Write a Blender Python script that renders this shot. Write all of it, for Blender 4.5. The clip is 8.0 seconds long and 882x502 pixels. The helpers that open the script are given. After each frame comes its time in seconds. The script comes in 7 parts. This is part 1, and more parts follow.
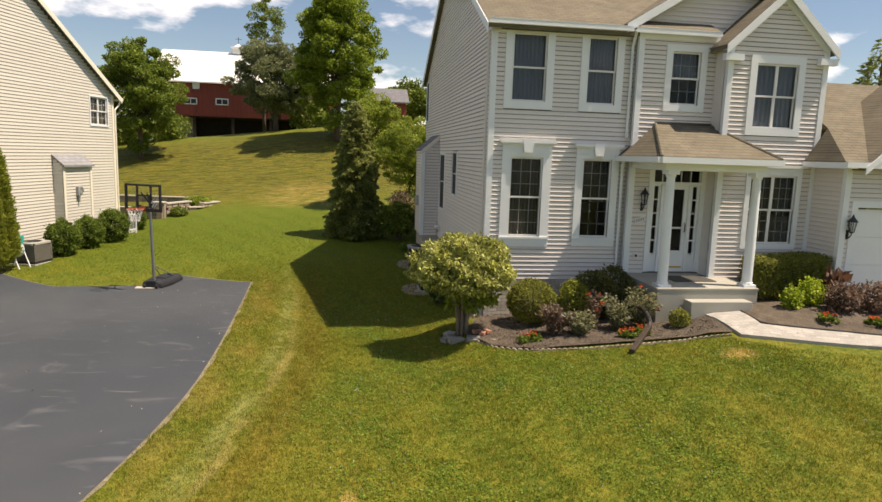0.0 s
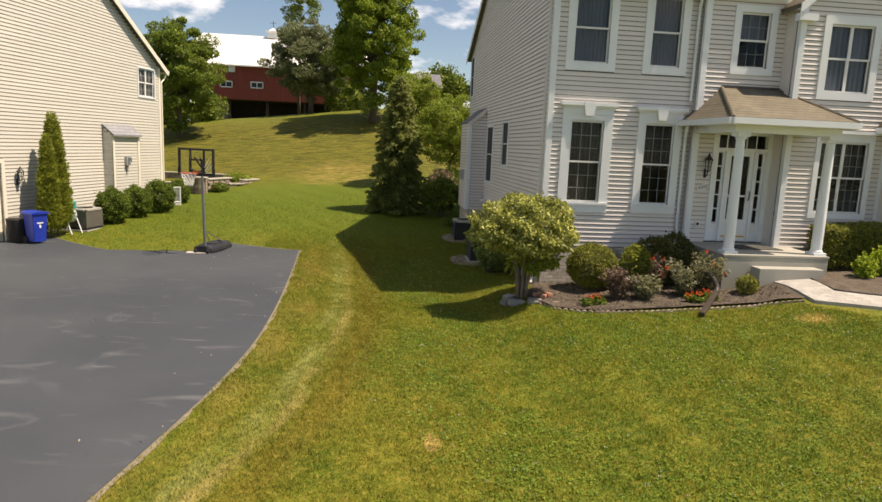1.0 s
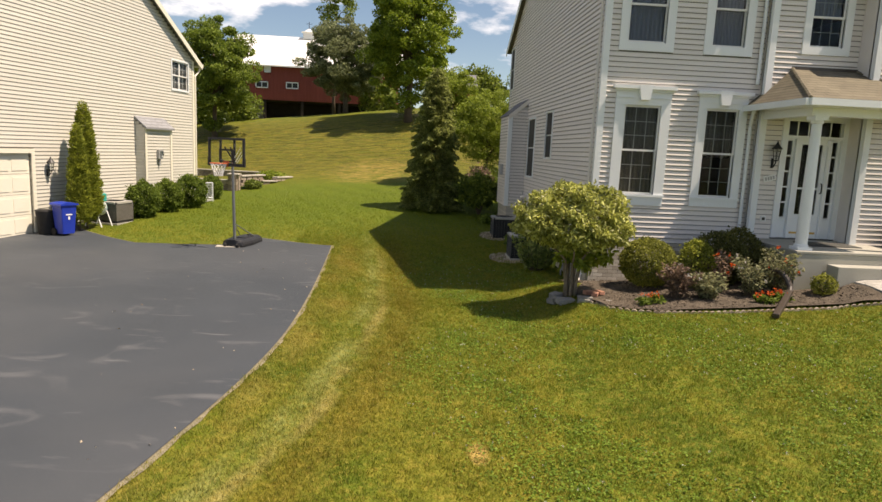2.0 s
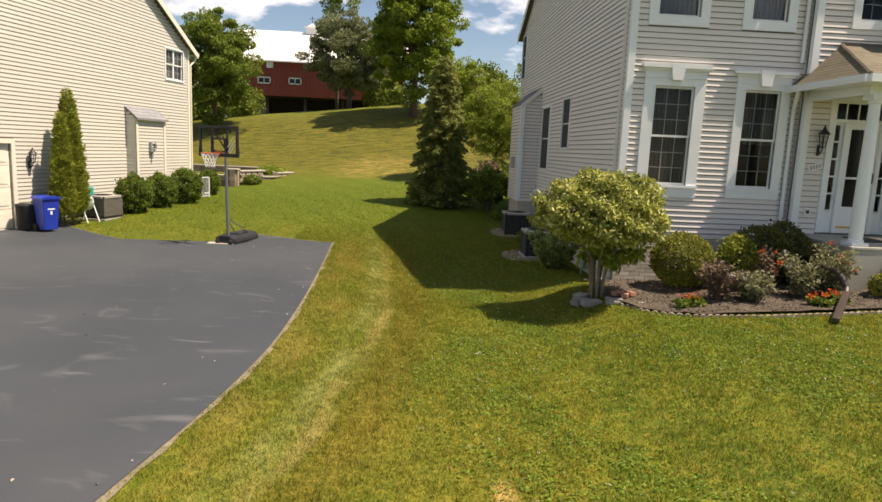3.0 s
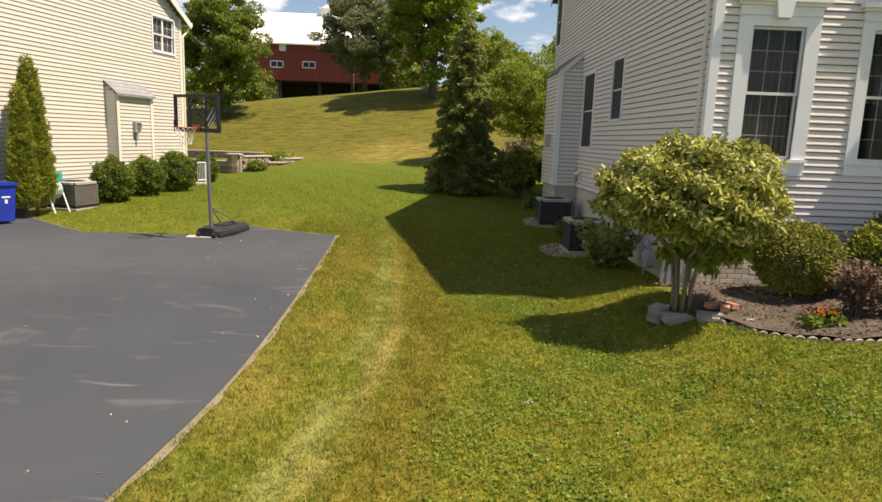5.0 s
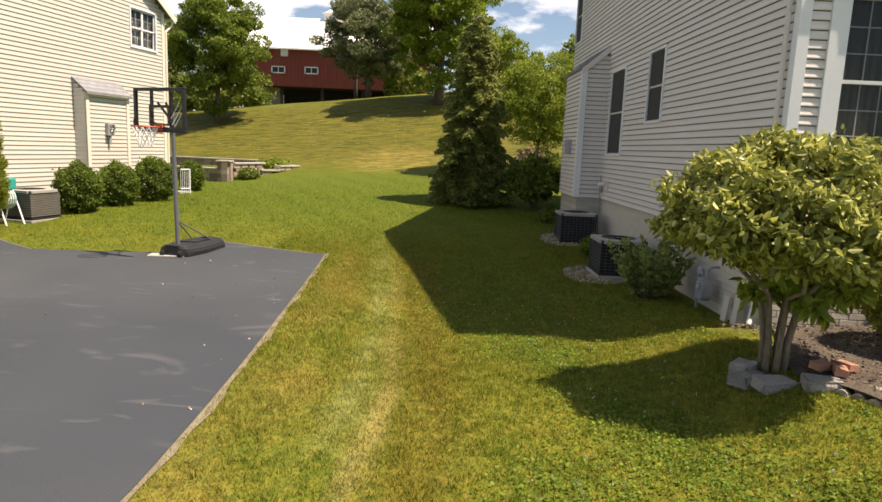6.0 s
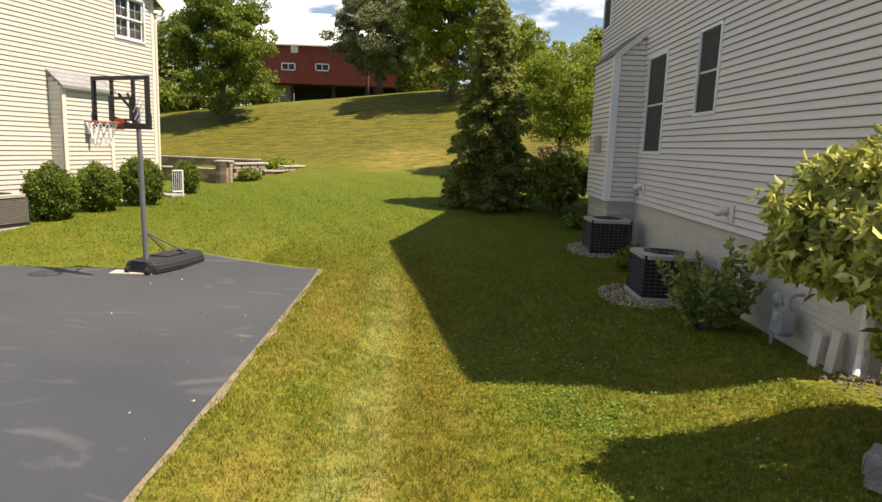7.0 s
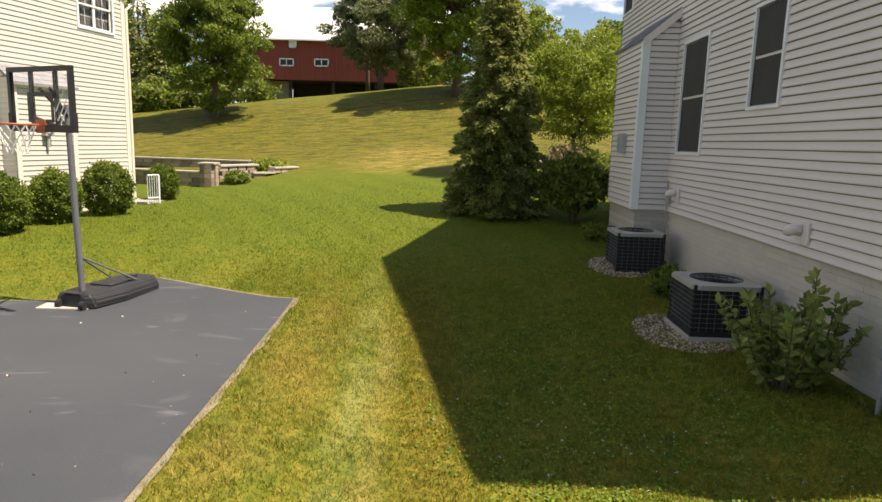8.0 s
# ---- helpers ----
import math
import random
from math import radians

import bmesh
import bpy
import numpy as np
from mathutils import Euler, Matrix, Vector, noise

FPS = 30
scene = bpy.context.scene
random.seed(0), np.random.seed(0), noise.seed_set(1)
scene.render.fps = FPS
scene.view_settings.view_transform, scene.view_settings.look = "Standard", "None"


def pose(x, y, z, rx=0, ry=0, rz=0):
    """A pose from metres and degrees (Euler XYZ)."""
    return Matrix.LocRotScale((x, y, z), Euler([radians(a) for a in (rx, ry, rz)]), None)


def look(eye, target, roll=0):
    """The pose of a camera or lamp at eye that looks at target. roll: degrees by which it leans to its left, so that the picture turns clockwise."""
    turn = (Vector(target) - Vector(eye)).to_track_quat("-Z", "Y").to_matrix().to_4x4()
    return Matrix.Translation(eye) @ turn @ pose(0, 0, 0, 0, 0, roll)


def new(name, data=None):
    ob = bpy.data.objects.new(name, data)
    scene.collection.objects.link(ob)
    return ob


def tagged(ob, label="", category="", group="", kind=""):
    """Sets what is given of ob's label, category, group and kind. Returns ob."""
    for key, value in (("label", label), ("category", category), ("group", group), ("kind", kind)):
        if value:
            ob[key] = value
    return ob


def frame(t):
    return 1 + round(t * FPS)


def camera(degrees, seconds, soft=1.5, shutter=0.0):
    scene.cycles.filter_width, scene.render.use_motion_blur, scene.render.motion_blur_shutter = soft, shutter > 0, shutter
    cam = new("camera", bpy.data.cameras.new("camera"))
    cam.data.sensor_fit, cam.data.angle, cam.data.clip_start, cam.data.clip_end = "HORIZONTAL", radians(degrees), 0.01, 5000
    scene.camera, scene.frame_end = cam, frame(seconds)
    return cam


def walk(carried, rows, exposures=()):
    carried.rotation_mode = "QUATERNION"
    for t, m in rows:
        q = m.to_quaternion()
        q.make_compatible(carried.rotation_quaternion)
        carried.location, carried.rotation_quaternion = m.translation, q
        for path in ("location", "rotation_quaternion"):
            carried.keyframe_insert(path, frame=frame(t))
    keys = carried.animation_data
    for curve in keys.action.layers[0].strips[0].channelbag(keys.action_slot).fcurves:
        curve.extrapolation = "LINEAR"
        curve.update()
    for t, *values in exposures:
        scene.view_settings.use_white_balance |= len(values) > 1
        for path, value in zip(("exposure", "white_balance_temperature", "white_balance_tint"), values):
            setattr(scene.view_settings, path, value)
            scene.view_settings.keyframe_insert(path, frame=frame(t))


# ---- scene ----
cam = camera(69.01, 8.0)
ROWS = [
    (0.0, -3.111, -14.284, 3.167, -8.102, -8.537, -1.836),
    (0.5, -3.573, -14.266, 2.782, -7.145, -8.932, -2.082),
    (1.0, -3.813, -14.097, 2.474, -5.912, -9.267, -2.423),
    (1.5, -3.935, -13.688, 2.324, -4.436, -9.519, -2.405),
    (2.0, -3.885, -13.182, 2.089, -2.994, -8.947, -2.598),
    (3.5, -3.942, -11.389, 1.755, -2.220, -9.127, -2.453),
    (4.0, -3.951, -10.838, 1.643, -1.331, -10.146, -2.277),
    (5.5, -3.853, -8.235, 1.418, -0.711, -9.544, -2.155),
    (6.0, -3.871, -7.218, 1.360, -0.328, -9.087, -2.407),
    (6.5, -3.833, -6.334, 1.325, 0.393, -9.052, -2.380),
    (7.0, -3.807, -5.475, 1.352, 1.025, -9.263, -2.147),
    (7.5, -3.780, -4.576, 1.409, 1.374, -9.616, -2.009),
    (8.0, -3.763, -3.669, 1.447, 1.466, -9.623, -1.691),
]
EXPOSURES = [(0.0, 0.50, 7720, 18), (2.0, 0.56, 7720, 18), (4.0, 0.63, 7720, 18), (5.5, 0.70, 7720, 19), (8.0, 0.86, 7560, 18)]
walk(cam, [(t, pose(x, y, z, 90 + pitch, roll, yaw)) for t, x, y, z, yaw, pitch, roll in ROWS], EXPOSURES)

# ---- light ----
SUN_TO = Vector((0.49, -0.12, 1.0)).normalized()      # from the ground towards the sun
sun = new("sun", bpy.data.lights.new("sun", "SUN"))
sun.data.energy, sun.data.angle, sun.data.color = 5.0, radians(0.53), (1.0, 0.94, 0.84)
sun.matrix_world = look(SUN_TO * 60, (0, 0, 0))
world = bpy.data.worlds.new("sky")
scene.world = world
world.use_nodes = True
wn, wl = world.node_tree.nodes, world.node_tree.links
wbg = wn["Background"]
sky = wn.new("ShaderNodeTexSky")
sky.sky_type, sky.sun_disc = "NISHITA", False
sky.sun_elevation, sky.sun_rotation = math.asin(SUN_TO.z), math.atan2(SUN_TO.x, SUN_TO.y)
sky.air_density, sky.dust_density, sky.ozone_density = 1.0, 0.2, 2.2
wtc = wn.new("ShaderNodeTexCoord")
wmap = wn.new("ShaderNodeMapping")
wmap.inputs["Scale"].default_value = (1.0, 1.0, 2.6)
wmap.inputs["Location"].default_value = (0.35, 0.1, 0.2)
cloud = wn.new("ShaderNodeTexNoise")
cloud.inputs["Scale"].default_value, cloud.inputs["Detail"].default_value, cloud.inputs["Roughness"].default_value = 2.3, 9, 0.55
cramp = wn.new("ShaderNodeValToRGB")
cramp.color_ramp.elements[0].position, cramp.color_ramp.elements[1].position = 0.557, 0.638
wmix = wn.new("ShaderNodeMix")
wmix.data_type = "RGBA"
wmix.inputs["B"].default_value = (16.0, 16.2, 16.5, 1)
wl.new(wtc.outputs["Generated"], wmap.inputs["Vector"])
wl.new(wmap.outputs["Vector"], cloud.inputs["Vector"])
# a bank of white cloud low over the farm
wdist = wn.new("ShaderNodeVectorMath")
wdist.operation = "DISTANCE"
wdist.inputs[1].default_value = (0.19, 0.96, 0.20)
wnear = wn.new("ShaderNodeMapRange")
wnear.inputs["From Min"].default_value, wnear.inputs["From Max"].default_value, wnear.inputs["To Min"].default_value, wnear.inputs["To Max"].default_value = 0.05, 0.24, 0.15, 0.0
wadd = wn.new("ShaderNodeMath")
wl.new(wtc.outputs["Generated"], wdist.inputs[0])
wl.new(wdist.outputs["Value"], wnear.inputs["Value"])
wl.new(wnear.outputs["Result"], wadd.inputs[1])
wl.new(cloud.outputs["Fac"], wadd.inputs[0])
wl.new(wadd.outputs[0], cramp.inputs["Fac"])
wl.new(cramp.outputs["Color"], wmix.inputs["Factor"])
wblue = wn.new("ShaderNodeVectorMath")
wblue.operation = "MULTIPLY"
wblue.inputs[1].default_value = (0.95, 1.02, 1.05)
wl.new(sky.outputs["Color"], wblue.inputs[0])
wl.new(wblue.outputs["Vector"], wmix.inputs["A"])
wl.new(wmix.outputs["Result"], wbg.inputs["Color"])
wbg.inputs["Strength"].default_value = 0.079


# ---- materials ----
def material(name, low, high, scale=3.0, fine=60.0, rough=0.8, bump=0.15, metal=0.0, spec=0.3, jitter=0.0, island=0.0, stretch=(1, 1, 1), depth=0.02):
    """A two-scale procedural surface between two colours."""
    m = bpy.data.materials.new(name)
    m.use_nodes = True
    n, k = m.node_tree.nodes, m.node_tree.links
    p = n["Principled BSDF"]
    p.inputs["Metallic"].default_value = metal
    p.inputs["Specular IOR Level"].default_value = spec
    tc = n.new("ShaderNodeTexCoord")
    mp = n.new("ShaderNodeMapping")
    mp.inputs["Scale"].default_value = stretch
    k.new(tc.outputs["Object"], mp.inputs["Vector"])
    a, b = n.new("ShaderNodeTexNoise"), n.new("ShaderNodeTexNoise")
    a.inputs["Scale"].default_value, a.inputs["Detail"].default_value = scale, 5
    b.inputs["Scale"].default_value, b.inputs["Detail"].default_value = fine, 3
    k.new(mp.outputs["Vector"], a.inputs["Vector"])
    k.new(mp.outputs["Vector"], b.inputs["Vector"])
    mixv = n.new("ShaderNodeMath")
    mixv.operation = "MULTIPLY_ADD"
    mixv.inputs[1].default_value = 0.5
    half = n.new("ShaderNodeMath")
    half.operation = "MULTIPLY"
    half.inputs[1].default_value = 0.5
    k.new(b.outputs["Fac"], half.inputs[0])
    k.new(a.outputs["Fac"], mixv.inputs[0])
    k.new(half.outputs[0], mixv.inputs[2])
    last = mixv.outputs[0]
    for amount, node, out in ((jitter, "ShaderNodeObjectInfo", "Random"), (island, "ShaderNodeNewGeometry", "Random Per Island")):
        if amount:
            src = n.new(node)
            add = n.new("ShaderNodeMath")
            add.operation = "MULTIPLY_ADD"
            add.inputs[1].default_value = amount
            sub = n.new("ShaderNodeMath")
            sub.operation = "SUBTRACT"
            sub.inputs[1].default_value = amount / 2
            k.new(src.outputs[out], add.inputs[0])
            k.new(last, sub.inputs[0])
            k.new(sub.outputs[0], add.inputs[2])
            last = add.outputs[0]
    ramp = n.new("ShaderNodeValToRGB")
    ramp.color_ramp.elements[0].position, ramp.color_ramp.elements[1].position = 0.28, 0.72
    ramp.color_ramp.elements[0].color, ramp.color_ramp.elements[1].color = (*low, 1), (*high, 1)
    k.new(last, ramp.inputs["Fac"])
    k.new(ramp.outputs["Color"], p.inputs["Base Color"])
    p.inputs["Roughness"].default_value = rough
    if bump:
        bn = n.new("ShaderNodeBump")
        bn.inputs["Strength"].default_value, bn.inputs["Distance"].default_value = bump, depth
        k.new(b.outputs["Fac"], bn.inputs["Height"])
        k.new(bn.outputs["Normal"], p.inputs["Normal"])
    return m


def foliage(name, low, high, sheen=0.35, tip=None, thin=0.42, rough=0.58):
    """Leaves: a colour of its own for every leaf, and light that passes through."""
    low, high = (low[0] * 0.97, low[1] * 1.02, low[2]), (high[0] * 0.97, high[1] * 1.02, high[2])
    m = bpy.data.materials.new(name)
    m.use_nodes = True
    n, k = m.node_tree.nodes, m.node_tree.links
    p, out = n["Principled BSDF"], n["Material Output"]
    geo = n.new("ShaderNodeNewGeometry")
    tc = n.new("ShaderNodeTexCoord")
    no = n.new("ShaderNodeTexNoise")
    no.inputs["Scale"].default_value, no.inputs["Detail"].default_value = 1.6, 3
    k.new(tc.outputs["Object"], no.inputs["Vector"])
    add = n.new("ShaderNodeMath")
    add.operation = "MULTIPLY_ADD"
    add.inputs[1].default_value = 0.6
    half = n.new("ShaderNodeMath")
    half.operation = "MULTIPLY"
    half.inputs[1].default_value = 0.5
    k.new(no.outputs["Fac"], half.inputs[0])
    k.new(geo.outputs["Random Per Island"], add.inputs[0])
    k.new(half.outputs[0], add.inputs[2])
    ramp = n.new("ShaderNodeValToRGB")
    ramp.color_ramp.elements[0].position, ramp.color_ramp.elements[1].position = 0.2, 0.85
    ramp.color_ramp.elements[0].color, ramp.color_ramp.elements[1].color = (*low, 1), (*high, 1)
    if tip:
        e = ramp.color_ramp.elements.new(0.93)
        e.color = (*tip, 1)
    k.new(add.outputs[0], ramp.inputs["Fac"])
    k.new(ramp.outputs["Color"], p.inputs["Base Color"])
    p.inputs["Roughness"].default_value = rough
    p.inputs["Specular IOR Level"].default_value = sheen
    tr = n.new("ShaderNodeBsdfTranslucent")
    k.new(ramp.outputs["Color"], tr.inputs["Color"])
    mx = n.new("ShaderNodeMixShader")
    mx.inputs["Fac"].default_value = thin
    k.new(p.outputs["BSDF"], mx.inputs[1])
    k.new(tr.outputs["BSDF"], mx.inputs[2])
    k.new(mx.outputs["Shader"], out.inputs["Surface"])
    return m


def lawn(name, blades):
    """Mown turf: green with straw-coloured patches, mowing streaks and clover; the same field drives soil and blades."""
    m = bpy.data.materials.new(name)
    m.use_nodes = True
    n, k = m.node_tree.nodes, m.node_tree.links
    p, out = n["Principled BSDF"], n["Material Output"]
    tc = n.new("ShaderNodeTexCoord")

    def field(scale, stretch, detail=4):
        mp = n.new("ShaderNodeMapping")
        mp.inputs["Scale"].default_value = stretch
        t = n.new("ShaderNodeTexNoise")
        t.inputs["Scale"].default_value, t.inputs["Detail"].default_value = scale, detail
        k.new(tc.outputs["Object"], mp.inputs["Vector"])
        k.new(mp.outputs["Vector"], t.inputs["Vector"])
        return t.outputs["Fac"]

    def maths(op, a, b):
        t = n.new("ShaderNodeMath")
        t.operation = op
        for i, v in enumerate((a, b)):
            if isinstance(v, (int, float)):
                t.inputs[i].default_value = v
            else:
                k.new(v, t.inputs[i])
        return t.outputs[0]

    def blend(fac, a, b):
        t = n.new("ShaderNodeMix")
        t.data_type = "RGBA"
        for key, v in (("Factor", fac), ("A", a), ("B", b)):
            if isinstance(v, float):
                t.inputs[key].default_value = v
            elif isinstance(v, tuple):
                t.inputs[key].default_value = (*v, 1)
            else:
                k.new(v, t.inputs[key])
        return t.outputs["Result"]

    def steps(v, lo, hi):
        t = n.new("ShaderNodeMapRange")
        t.inputs["From Min"].default_value, t.inputs["From Max"].default_value = lo, hi
        k.new(v, t.inputs["Value"])
        return t.outputs["Result"]

    sep = n.new("ShaderNodeSeparateXYZ")
    k.new(tc.outputs["Object"], sep.inputs[0])
    wide, mid, tuft = field(0.35, (1, 1, 1)), field(1.7, (1, 0.6, 1)), field(14, (1, 1, 1), 6)
    col = blend(steps(mid, 0.3, 0.7), (0.080, 0.138, 0.016), (0.140, 0.186, 0.024))
    fleck = field(6.5, (1, 1, 1), 5)
    col = blend(maths("MULTIPLY", steps(fleck, 0.50, 0.66), 0.55), col, (0.052, 0.105, 0.012))
    col = blend(maths("MULTIPLY", steps(fleck, 0.48, 0.34), 0.35), col, (0.22, 0.215, 0.045))
    # dry turf
    dry = steps(maths("ADD", maths("MULTIPLY", wide, 0.8), maths("MULTIPLY", mid, 0.4)), 0.56, 0.74)
    col = blend(maths("MULTIPLY", dry, 0.22), col, (0.26, 0.215, 0.045))
    # the damper, greener lawn between the houses
    damp = maths("MULTIPLY", steps(sep.outputs["Y"], 3.5, 10.0), steps(sep.outputs["Y"], 22.0, 18.0))
    col = blend(maths("MULTIPLY", damp, 0.80), col, (0.090, 0.152, 0.015))
    # mowing lines across the back lawn
    across = maths("ADD", maths("MULTIPLY", sep.outputs["X"], 0.86), maths("MULTIPLY", sep.outputs["Y"], 0.50))
    mown = steps(maths("SINE", maths("ADD", maths("MULTIPLY", across, 5.2), maths("MULTIPLY", wide, 5.0)), 0), -0.2, 0.9)
    col = blend(maths("MULTIPLY", maths("MULTIPLY", damp, mown), maths("MULTIPLY", steps(tuft, 0.40, 0.62), 0.55)), col, (0.062, 0.108, 0.012))
    # the swale beside the drive: a pale and a brown wheel line, on a wandering course
    off = maths("ADD", sep.outputs["Y"], 1.2)
    sq = maths("MULTIPLY", off, off)
    bend = maths("SUBTRACT", maths("MULTIPLY", sq, 0.0165), maths("MULTIPLY", maths("MULTIPLY", sq, off), 0.001))
    wander = maths("MULTIPLY", maths("SUBTRACT", field(0.7, (0.3, 1, 1), 3), 0.5), 0.20)
    course = maths("ADD", maths("ADD", maths("ADD", sep.outputs["X"], 4.5), bend), wander)
    near = steps(sep.outputs["Y"], 7.5, 3.5)
    line = maths("MULTIPLY", near, steps(maths("ABSOLUTE", course, 0), 0.24, 0.03))
    line = maths("MULTIPLY", line, steps(field(2.2, (1, 0.35, 1)), 0.30, 0.55))
    patchy = steps(field(1.3, (1, 0.5, 1), 5), 0.34, 0.62)
    straw = maths("MULTIPLY", near, steps(maths("ABSOLUTE", maths("ADD", course, 0.62), 0), 0.60, 0.15))
    col = blend(maths("MULTIPLY", maths("MULTIPLY", straw, patchy), 0.55), col, (0.265, 0.225, 0.075))
    brown = maths("MULTIPLY", near, steps(maths("ABSOLUTE", maths("SUBTRACT", course, 0.66), 0), 0.50, 0.10))
    col = blend(maths("MULTIPLY", brown, 0.45), col, (0.150, 0.115, 0.021))
    col = blend(maths("MULTIPLY", line, 0.85), col, (0.22, 0.27, 0.105))
    pale = maths("MULTIPLY", near, steps(maths("ABSOLUTE", maths("SUBTRACT", course, 0.25), 0), 0.17, 0.02))
    pale = maths("MULTIPLY", pale, steps(field(1.9, (1, 0.3, 1), 4), 0.36, 0.58))
    pale = maths("MULTIPLY", pale, maths("ADD", maths("MULTIPLY", steps(sep.outputs["Y"], 0.5, -3.5), 0.5), 0.42))
    col = blend(pale, col, (0.33, 0.32, 0.150))
    # bare patches
    for ux, uy, rx, ry in ((3.9, -4.0, 0.42, 0.30), (-3.07, -7.27, 0.12, 0.25)):
        ax, ay = maths("DIVIDE", maths("SUBTRACT", sep.outputs["X"], ux), rx), maths("DIVIDE", maths("SUBTRACT", sep.outputs["Y"], uy), ry)
        d2 = maths("ADD", maths("ADD", maths("MULTIPLY", ax, ax), maths("MULTIPLY", ay, ay)), maths("MULTIPLY", field(5, (1, 1, 1)), 0.8))
        col = blend(maths("MULTIPLY", steps(d2, 1.5, 0.7), 0.9), col, (0.42, 0.34, 0.15))
    # the dry, streaked bank behind
    bank = steps(sep.outputs["Y"], 18.5, 23.0)
    bank_end = steps(sep.outputs["Y"], 36.0, 31.0)
    col = blend(maths("MULTIPLY", maths("MULTIPLY", bank, bank_end), 0.6), col, (0.098, 0.112, 0.018))
    streak = steps(field(2.4, (0.5, 1.7, 1), 7), 0.42, 0.58)
    col = blend(maths("MULTIPLY", maths("MULTIPLY", maths("MULTIPLY", bank, bank_end), streak), 0.6), col, (0.155, 0.142, 0.028))
    rib = steps(field(3.2, (0.36, 2.4, 1), 9), 0.47, 0.57)
    col = blend(maths("MULTIPLY", maths("MULTIPLY", bank, bank_end), maths("MULTIPLY", rib, 0.85)), col, (0.044, 0.062, 0.010))
    spots = steps(field(4.2, (0.5, 1.9, 1), 7), 0.60, 0.68)
    col = blend(maths("MULTIPLY", maths("MULTIPLY", bank, bank_end), maths("MULTIPLY", spots, 0.6)), col, (0.30, 0.25, 0.085))
    # bare straw at the hill's foot, near the conifer
    bx, by = maths("SUBTRACT", sep.outputs["X"], -5.5), maths("SUBTRACT", sep.outputs["Y"], 21.5)
    far = maths("ADD", maths("MULTIPLY", maths("MULTIPLY", bx, bx), 0.12), maths("MULTIPLY", maths("MULTIPLY", by, by), 0.09))
    col = blend(maths("MULTIPLY", steps(far, 1.0, 0.1), maths("MULTIPLY", steps(field(4.5, (0.4, 1.8, 1), 7), 0.47, 0.60), 0.75)), col, (0.38, 0.30, 0.13))
    # fine tufts
    lush = maths("SUBTRACT", 1.0, maths("MULTIPLY", damp, 0.75))
    col = blend(maths("MULTIPLY", maths("MULTIPLY", steps(tuft, 0.53, 0.66), lush), 0.5), col, (0.26, 0.245, 0.06))
    col = blend(maths("MULTIPLY", steps(tuft, 0.48, 0.34), 0.5), col, (0.045, 0.058, 0.008))
    if blades:
        geo = n.new("ShaderNodeNewGeometry")
        pick = geo.outputs["Random Per Island"]
        col = blend(maths("MULTIPLY", steps(pick, 0.5, 0.0), 0.4), col, (0.085, 0.130, 0.016))
        col = blend(maths("MULTIPLY", maths("MULTIPLY", steps(pick, 0.80, 0.84), lush), 0.5), col, (0.33, 0.29, 0.11))
    gain = n.new("ShaderNodeVectorMath")
    gain.operation = "MULTIPLY"
    gain.inputs[1].default_value = (1.56, 1.33, 1.00) if blades else (1.00, 0.86, 0.63)
    k.new(col, gain.inputs[0])
    col = gain.outputs[0]
    k.new(col, p.inputs["Base Color"])
    p.inputs["Roughness"].default_value, p.inputs["Specular IOR Level"].default_value = 0.75, 0.15
    if blades:
        tr = n.new("ShaderNodeBsdfTranslucent")
        k.new(col, tr.inputs["Color"])
        mx = n.new("ShaderNodeMixShader")
        mx.inputs["Fac"].default_value = 0.35
        k.new(p.outputs["BSDF"], mx.inputs[1])
        k.new(tr.outputs["BSDF"], mx.inputs[2])
        k.new(mx.outputs["Shader"], out.inputs["Surface"])
    else:
        bn = n.new("ShaderNodeBump")
        bn.inputs["Strength"].default_value, bn.inputs["Distance"].default_value = 0.7, 0.06
        ridge = maths("MULTIPLY", maths("MULTIPLY", field(2.0, (0.3, 1.6, 1), 5), 4.0), maths("MULTIPLY", bank, bank_end))
        k.new(maths("ADD", field(26, (1, 1, 1), 6), ridge), bn.inputs["Height"])
        k.new(bn.outputs["Normal"], p.inputs["Normal"])
    return m


